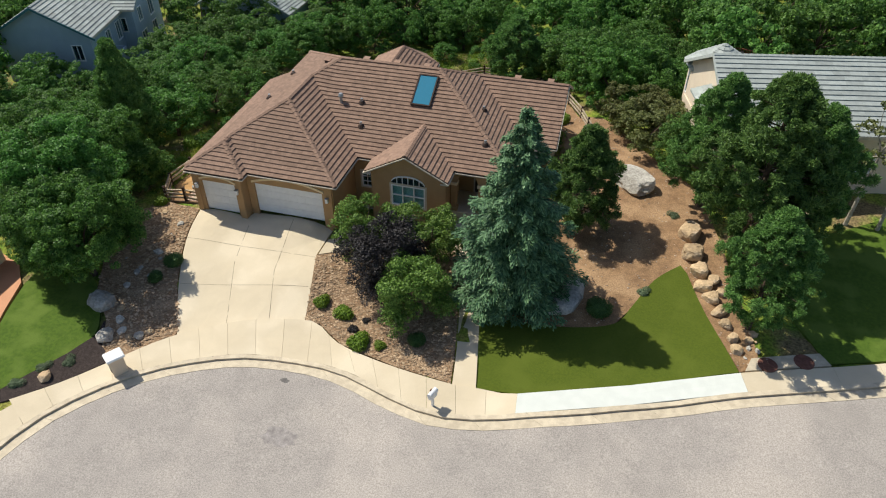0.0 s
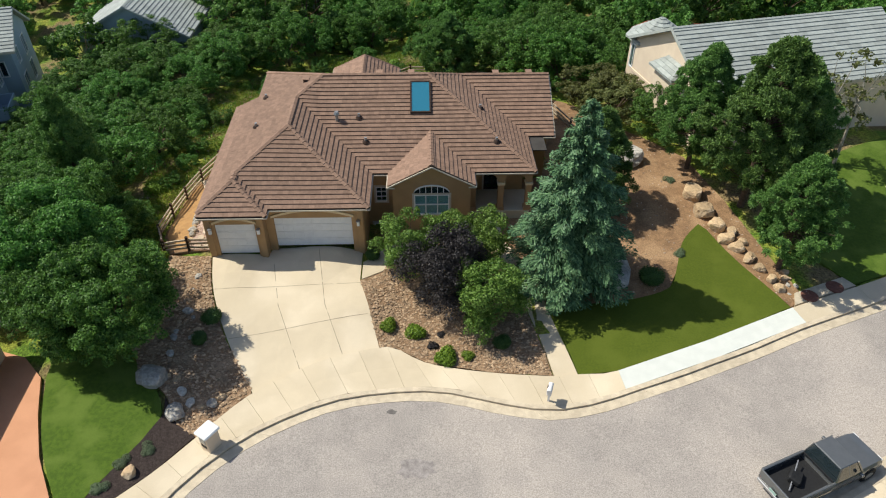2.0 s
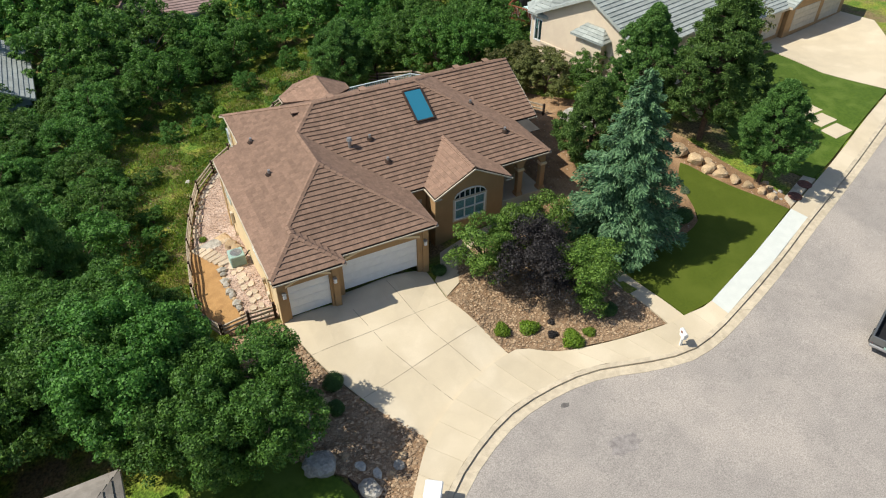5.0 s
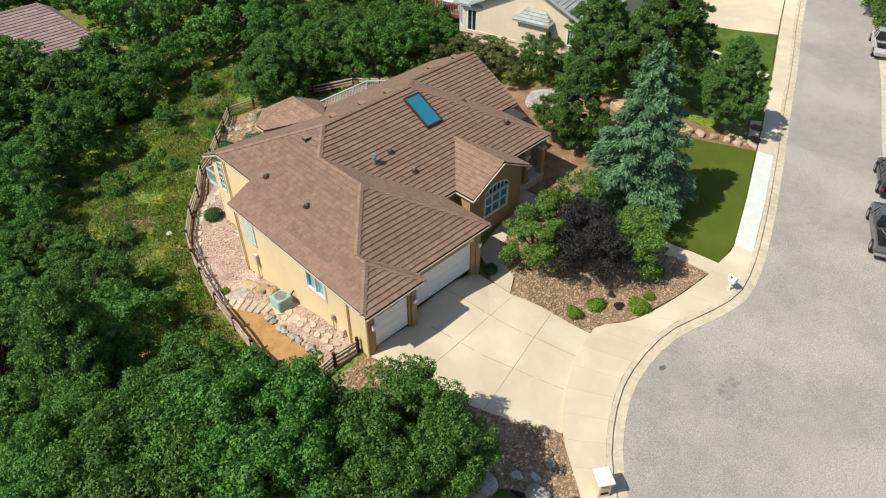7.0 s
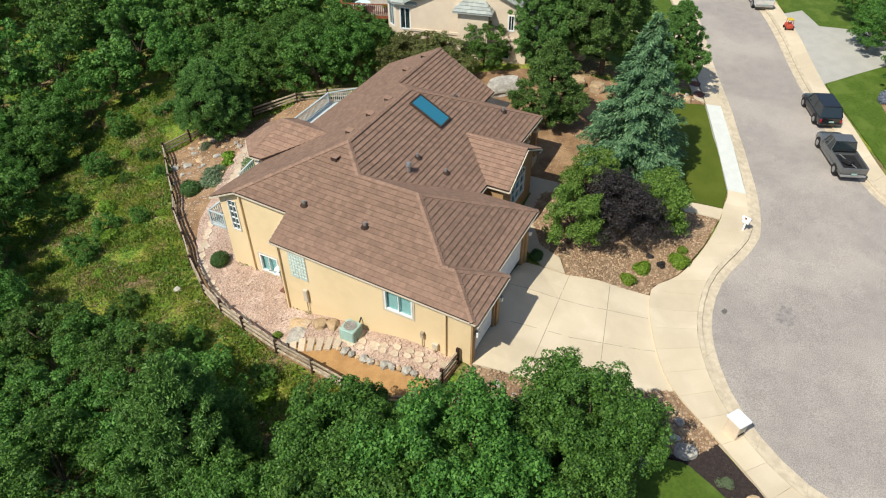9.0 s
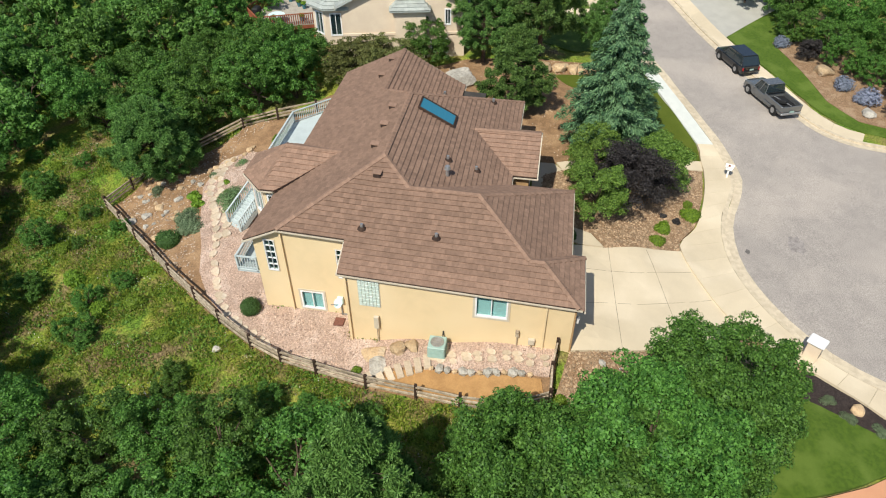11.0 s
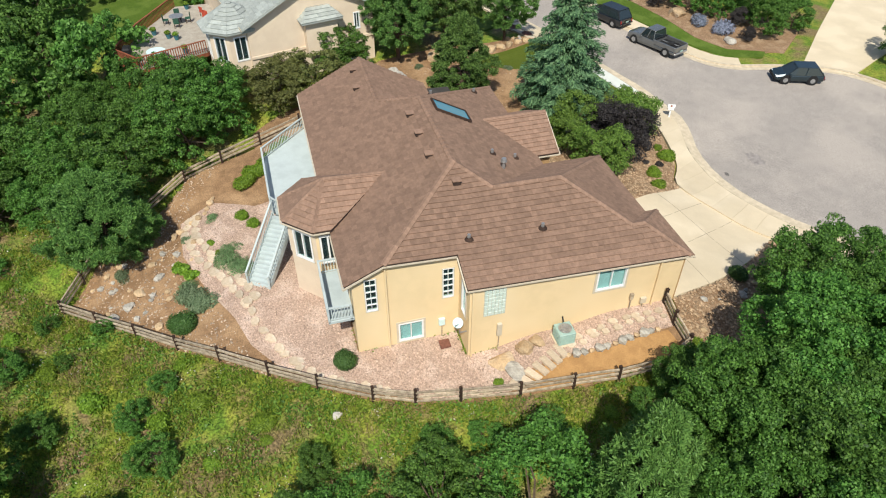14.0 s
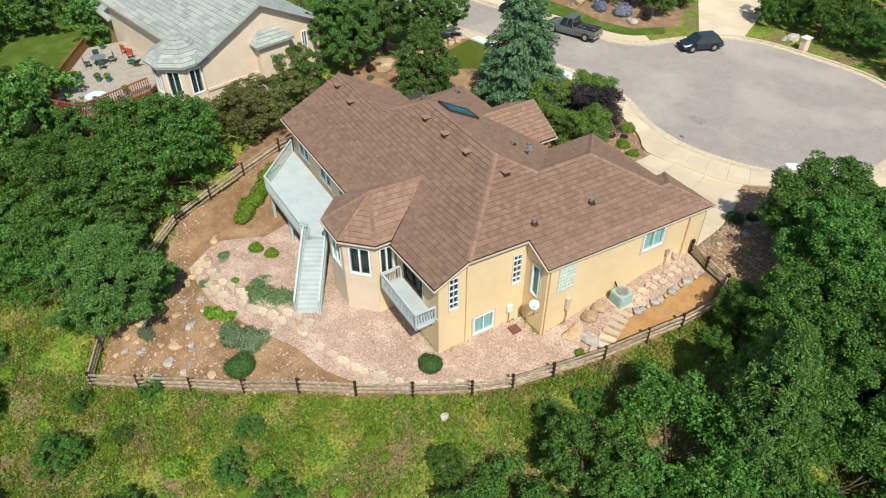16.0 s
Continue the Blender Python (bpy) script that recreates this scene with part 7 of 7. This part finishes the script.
M_POT = mat("blue_glaze", (0.05, 0.16, 0.20), None, 4, 0.25)
for x, y in ((14.0, 63.4), (12.9, 62.1), (12.4, 61.4), (9.4, 60.6), (19.6, 60.6)):
    potted_plant(x, y, 3.42)
lounger = tagged(root("lounge_chair", (14.6, 58.9, 3.42), 110), "green folding lounge chair on the deck", "lounge chair")
part("seat", box(-0.3, 0.3, -0.6, 0.5, 0.3, 0.36, bevel=0.02), M_DGREEN, lounger)
part("backrest", box(-0.3, 0.3, 0.0, 0.75, -0.03, 0.03, pose(0, 0.5, 0.33, 40), 0.02), M_DGREEN, lounger)
for a in (-0.27, 0.27):
    for b in (-0.5, 0.4):
        part("leg", box(a - 0.02, a + 0.02, b - 0.02, b + 0.02, 0, 0.31), M_METAL, lounger)
grill = tagged(root("barbecue", (9.6, 65.3, 3.42)), "black covered barbecue on the deck", "barbecue")
part("cover", box(-0.5, 0.5, -0.35, 0.35, 0.05, 1.0, bevel=0.12), M_BLACK, grill)
part("base", box(-0.4, 0.4, -0.3, 0.3, 0.0, 0.06), M_METAL, grill)

# ---- across the street ----
drape("far_driveway", [(-2.0, 5.4), (-4.6, 1.6), (-1.0, -6), (8, -16), (13, -11), (4.5, -1.5)], 0.06, M_CONC, "pale concrete driveway across the street", "driveway", 0.2)
drape("far_bed", [(6, 12.0), (3.2, 10.0), (2.2, 7.6), (0.9, 5.2), (4.6, 0.8), (8.5, 2.5), (13, 6.6), (18, 10.5), (17, 14.6)], 0.10, M_MULCH, "mulch bed with shrubs across the street", "planting bed", 0.2, bumpy=0.06)
lav = place(shrub("lavender_bush", 1.0, L_LAVENDER, 70, "pale blue-grey flowering bush across the street", 0.08, 300), 6.5, 8.6, 0, 1.3)
again(lav, 8.6, 10.2, 1.0, 1.1)
again(lav, 16.5, 14.0, 1.0, 1.0)
for x, y, s in ((9.5, 7.2, 0.5), (12, 9.5, 0.55), (15, 10, 0.6), (5.0, 4.4, 0.6), (18, 12.5, 0.6), (8, 4.2, 0.7), (26, 16, 0.8), (22, 12, 0.85), (12, 4.5, 0.8), (5.5, 1.2, 0.55)):
    again(oak, x, y, x, s * 1.1)
for x, y, s in ((7.5, 6.0, 0.42), (4.2, 7.2, 0.3), (13.5, 12.0, 0.45)):
    again(purple, x, y, x, s)
for x, y, s in ((16, 5, 1.0), (20, 7, 1.0), (-6, -9, 1.1), (-11, -10, 1.0), (-1, -14, 1.1), (-16, -10, 1.0), (26, 10, 1.1), (-22, -7, 1.0), (33, 17, 1.0), (-8.4, -5.6, 0.75), (-11.5, -5.4, 0.7), (-14.5, -5.8, 0.75), (-17.5, -5.2, 0.75), (-3.4, -4.6, 0.8), (-5.6, -5.6, 0.7), (-3.9, -10.0, 1.0), (-20.5, -4.0, 0.7), (10, -1, 0.8), (14, 0, 1.0)):
    again(oak_b, x, y, x * 3, s)
rock(11, 11.3, 1.0, 0.8, 0.7, M_ROCK, 80, "tan boulder in a bed across the street")
rock(4.3, 9.0, 0.7, 0.6, 0.5, M_GREYROCK, 81, "pale boulder in a bed across the street")
rock(-7.5, -2.4, 0.9, 0.7, 0.6, M_GREYROCK, 82, "pale boulder by a mailbox")
aspen = place(broadleaf("aspen_tree", 9.0, 1.7, L_OLIVE, 90, "thin half-bare aspen with pale bark", clumps=20, per=45, size=0.12, low=0.3, trunk=0.6, bark=M_PALEBARK, trunk_r=0.12), 15.4, 42.6)
again(aspen, 17.2, 42.2, 2.0, 0.95)

# ---- vehicles ----
def loft(sections, closed=True):
    """A skin through cross-sections, each a list of points of equal count."""
    bm = bmesh.new()
    R = [[bm.verts.new(p) for p in s] for s in sections]
    n = len(R[0])
    for a, b in zip(R, R[1:]):
        for i in range(n):
            j = (i + 1) % n
            bm.faces.new((a[i], a[j], b[j], b[i]))
    bm.faces.new(R[0][::-1])
    bm.faces.new(R[-1])
    bmesh.ops.recalc_face_normals(bm, faces=bm.faces)
    return bm


def ring(x, w, z0, z1, r=0.12, tuck=0.06):
    """A rounded car cross-section at x."""
    h = w / 2
    return [(x, -h + tuck, z0), (x, h - tuck, z0), (x, h, z0 + r * 1.6), (x, h, (z0 + z1) / 2), (x, h - 0.03, z1 - r), (x, h - r, z1), (x, -h + r, z1), (x, -h + 0.03, z1 - r), (x, -h, (z0 + z1) / 2), (x, -h, z0 + r * 1.6)]


def wheel(parent, x, y, r):
    w = new("wheel")
    w.parent = parent
    bm = bmesh.new()
    add_cyl(bm, (x, y - 0.11, r), (x, y + 0.11, r), r, r, 20)
    part("tyre", bm, M_BLACK, w)
    bm = bmesh.new()
    add_cyl(bm, (x, y - 0.125, r), (x, y + 0.125, r), r * 0.6, r * 0.6, 14)
    part("rim", bm, M_METAL, w)


def vehicle(x, y, turn, kind, colour, label):
    L, W, H = {"pickup": (5.8, 1.98, 1.85), "suv": (4.8, 1.9, 1.72), "hatch": (4.35, 1.8, 1.5), "van": (4.9, 1.9, 1.8)}[kind]
    z = ground_z(x, y) + 0.03
    t = tagged(root({"pickup": "pickup_truck", "suv": "suv", "hatch": "hatchback", "van": "suv"}[kind], (x, y, z), turn), label, "car")
    pm = paint("car_paint", colour)
    hood, belt = 0.60 * H + 0.02, 0.56 * H
    f, b = L / 2, -L / 2
    c0, c1, c2, c3 = {"pickup": (-0.35, -0.25, 0.85, 1.35), "suv": (b + 0.15, b + 0.55, 0.55, 1.15), "hatch": (b + 0.1, b + 0.65, 0.45, 1.2), "van": (b + 0.1, b + 0.45, 0.8, 1.4)}[kind]
    secs = [ring(b, W * 0.9, 0.42, belt - 0.03), ring(b + 0.08, W * 0.97, 0.3, belt), ring(b + 0.9, W, 0.26, belt)]
    if kind == "pickup":
        secs = [ring(b, W * 0.95, 0.45, 0.72), ring(b + 0.05, W, 0.42, 0.74), ring(-0.45, W, 0.3, 0.74), ring(-0.4, W, 0.3, belt)]
    secs += [ring(c3 - 0.1, W, 0.26, belt), ring(c3 + 0.15, W, 0.27, hood - 0.05), ring(f - 0.55, W * 0.97, 0.28, hood - 0.11), ring(f - 0.12, W * 0.92, 0.33, hood - 0.2), ring(f, W * 0.84, 0.42, hood - 0.36)]
    part("body", loft(secs), pm, t, smooth=False)
    top = W * 0.76
    cab = [[(c0, -W * .46, belt - .02), (c0, W * .46, belt - .02), (c1, top / 2, H - .06), (c1, -top / 2, H - .06)], [(c1 + .12, -W * .475, belt - .02), (c1 + .12, W * .475, belt - .02), (c1 + .2, top / 2, H), (c1 + .2, -top / 2, H)],
           [(c2, -W * .475, belt - .02), (c2, W * .475, belt - .02), (c2 - .15, top / 2, H - .01), (c2 - .15, -top / 2, H - .01)], [(c3, -W * .45, belt - .02), (c3, W * .45, belt - .02), (c2 + .02, top / 2, H - .08), (c2 + .02, -top / 2, H - .08)]]
    part("cabin_glass", loft(cab), M_CARGLASS, t)
    part("roof", box(c1 + 0.02, c2 - 0.02, -top / 2 - 0.01, top / 2 + 0.01, H - 0.05, H + 0.03, bevel=0.03), pm, t)
    for sx in (-1, 1):
        for u0, u1 in ((c3 - 0.02, c2), (c0 + 0.02, c1 + 0.05), ((c0 + c3) / 2, (c1 + c2) / 2)):
            part("pillar", beam((u0, sx * W * .465, belt), (u1, sx * (top / 2 + 0.005), H - 0.03), 0.06, 0.07), pm, t)
        part("mirror", box(c3 - 0.35, c3 - 0.2, sx * (W / 2 + 0.1) - 0.09, sx * (W / 2 + 0.1) + 0.09, belt - 0.03, belt + 0.12, bevel=0.03), pm, t)
        part("headlight", box(f - 0.22, f - 0.06, sx * W * 0.34 - 0.15, sx * W * 0.34 + 0.15, hood - 0.34, hood - 0.2, bevel=0.02), M_WHITE, t)
        part("tail_light", box(b - 0.02, b + 0.06, sx * W * 0.42 - 0.07, sx * W * 0.42 + 0.07, belt - 0.4, belt - 0.1, bevel=0.015), M_TAIL, t)
        for wx in (f - 0.95, b + 1.0):
            wheel(t, wx, sx * (W / 2 - 0.08), 0.36 if kind != "pickup" else 0.4)
            bm = bmesh.new()
            add_cyl(bm, (wx, sx * (W / 2 - 0.25), 0.38), (wx, sx * (W / 2 + 0.005), 0.38), 0.46, 0.46, 18)
            part("wheel_arch", bm, M_BLACK, t)
    part("rear_bumper", box(b - 0.1, b + 0.05, -W * .46, W * .46, 0.4, 0.58, bevel=0.03), M_METAL if kind == "pickup" else pm, t)
    part("front_bumper", box(f - 0.12, f + 0.05, -W * .43, W * .43, 0.34, 0.55, bevel=0.03), M_METAL if kind == "pickup" else M_BLACK, t)
    part("number_plate", box(b - 0.115, b - 0.09, -0.2, 0.2, 0.62, 0.76), M_AC, t)
    if kind == "pickup":
        for sx in (-1, 1):
            part("bed_side", box(b + 0.02, -0.38, sx * (W / 2 - 0.07) - 0.07, sx * (W / 2 - 0.07) + 0.07, 0.7, belt + 0.12, bevel=0.03), pm, t)
        part("tailgate", box(b - 0.03, b + 0.05, -W / 2 + 0.05, W / 2 - 0.05, 0.66, belt + 0.1, bevel=0.02), pm, t)
        part("bed_liner", box(b + 0.05, -0.42, -W / 2 + 0.14, W / 2 - 0.14, 0.74, 0.78), M_BLACK, t)
        part("cab_back", box(-0.42, -0.34, -W * .46, W * .46, 0.7, belt), pm, t)
        part("rack", beam((-0.5, -0.85, belt + 0.15), (-0.5, 0.85, belt + 0.15), 0.06, 0.06), M_BLACK, t)
        junk = root("tool_pile", (0, 0, 0))
        junk.parent = None
        junk.matrix_basis = pose(x, y, z, 0, 0, turn) @ pose(-1.7, 0.1, 0.78)
        tagged(junk, "dark heap of tools in the truck bed", "tools")
        part("wheelbarrow_tray", box(-0.4, 0.4, -0.3, 0.3, 0.0, 0.35, pose(0, 0, 0, 10, 8, 30), 0.08), M_BLACK, junk)
        part("bar", beam((-0.7, -0.4, 0.1), (0.6, 0.5, 0.45), 0.05, 0.05), M_METAL, junk)


M_CARGLASS = glass_mat("car_glass", (0.02, 0.03, 0.035), 0.03, 0.97)
M_TAIL = mat("red_lens", (0.35, 0.02, 0.02), None, 5, 0.3)
vehicle(4.8, 17.1, 21.5, "pickup", (0.16, 0.165, 0.165), "dark grey pickup truck with an open bed at the kerb")
vehicle(11.4, 19.0, 21.5, "suv", (0.018, 0.02, 0.022), "black sport-utility car parked at the kerb")
vehicle(-3.9, 7.5, 70, "hatch", (0.018, 0.035, 0.045), "dark blue-green hatchback parked at the kerb")
vehicle(33.9, 27.4, 21.5, "pickup", (0.7, 0.7, 0.7), "white pickup truck parked down the street")
bin_ = tagged(root("toy_car", (27.0, 23.4, ground_z(27.0, 23.4) + 0.14), 20), "small red and yellow plastic toy car at the kerb", "toy")
part("body", box(-0.5, 0.5, -0.35, 0.35, 0.12, 0.55, bevel=0.1), M_RED, bin_)
part("roof", box(-0.3, 0.3, -0.3, 0.3, 0.95, 1.05, bevel=0.04), mat("yellow_plastic", (0.7, 0.5, 0.03), None, 3, 0.4), bin_)
for sx in (-1, 1):
    for sy in (-1, 1):
        part("pillar", beam((sx * 0.27, sy * 0.27, 0.5), (sx * 0.25, sy * 0.25, 0.98), 0.05, 0.05), M_RED, bin_)
        bm = bmesh.new()
        add_cyl(bm, (sx * 0.33, sy * 0.36 - 0.05, 0.14), (sx * 0.33, sy * 0.36 + 0.05, 0.14), 0.14, 0.14, 12)
        part("wheel", bm, M_BLACK, bin_)
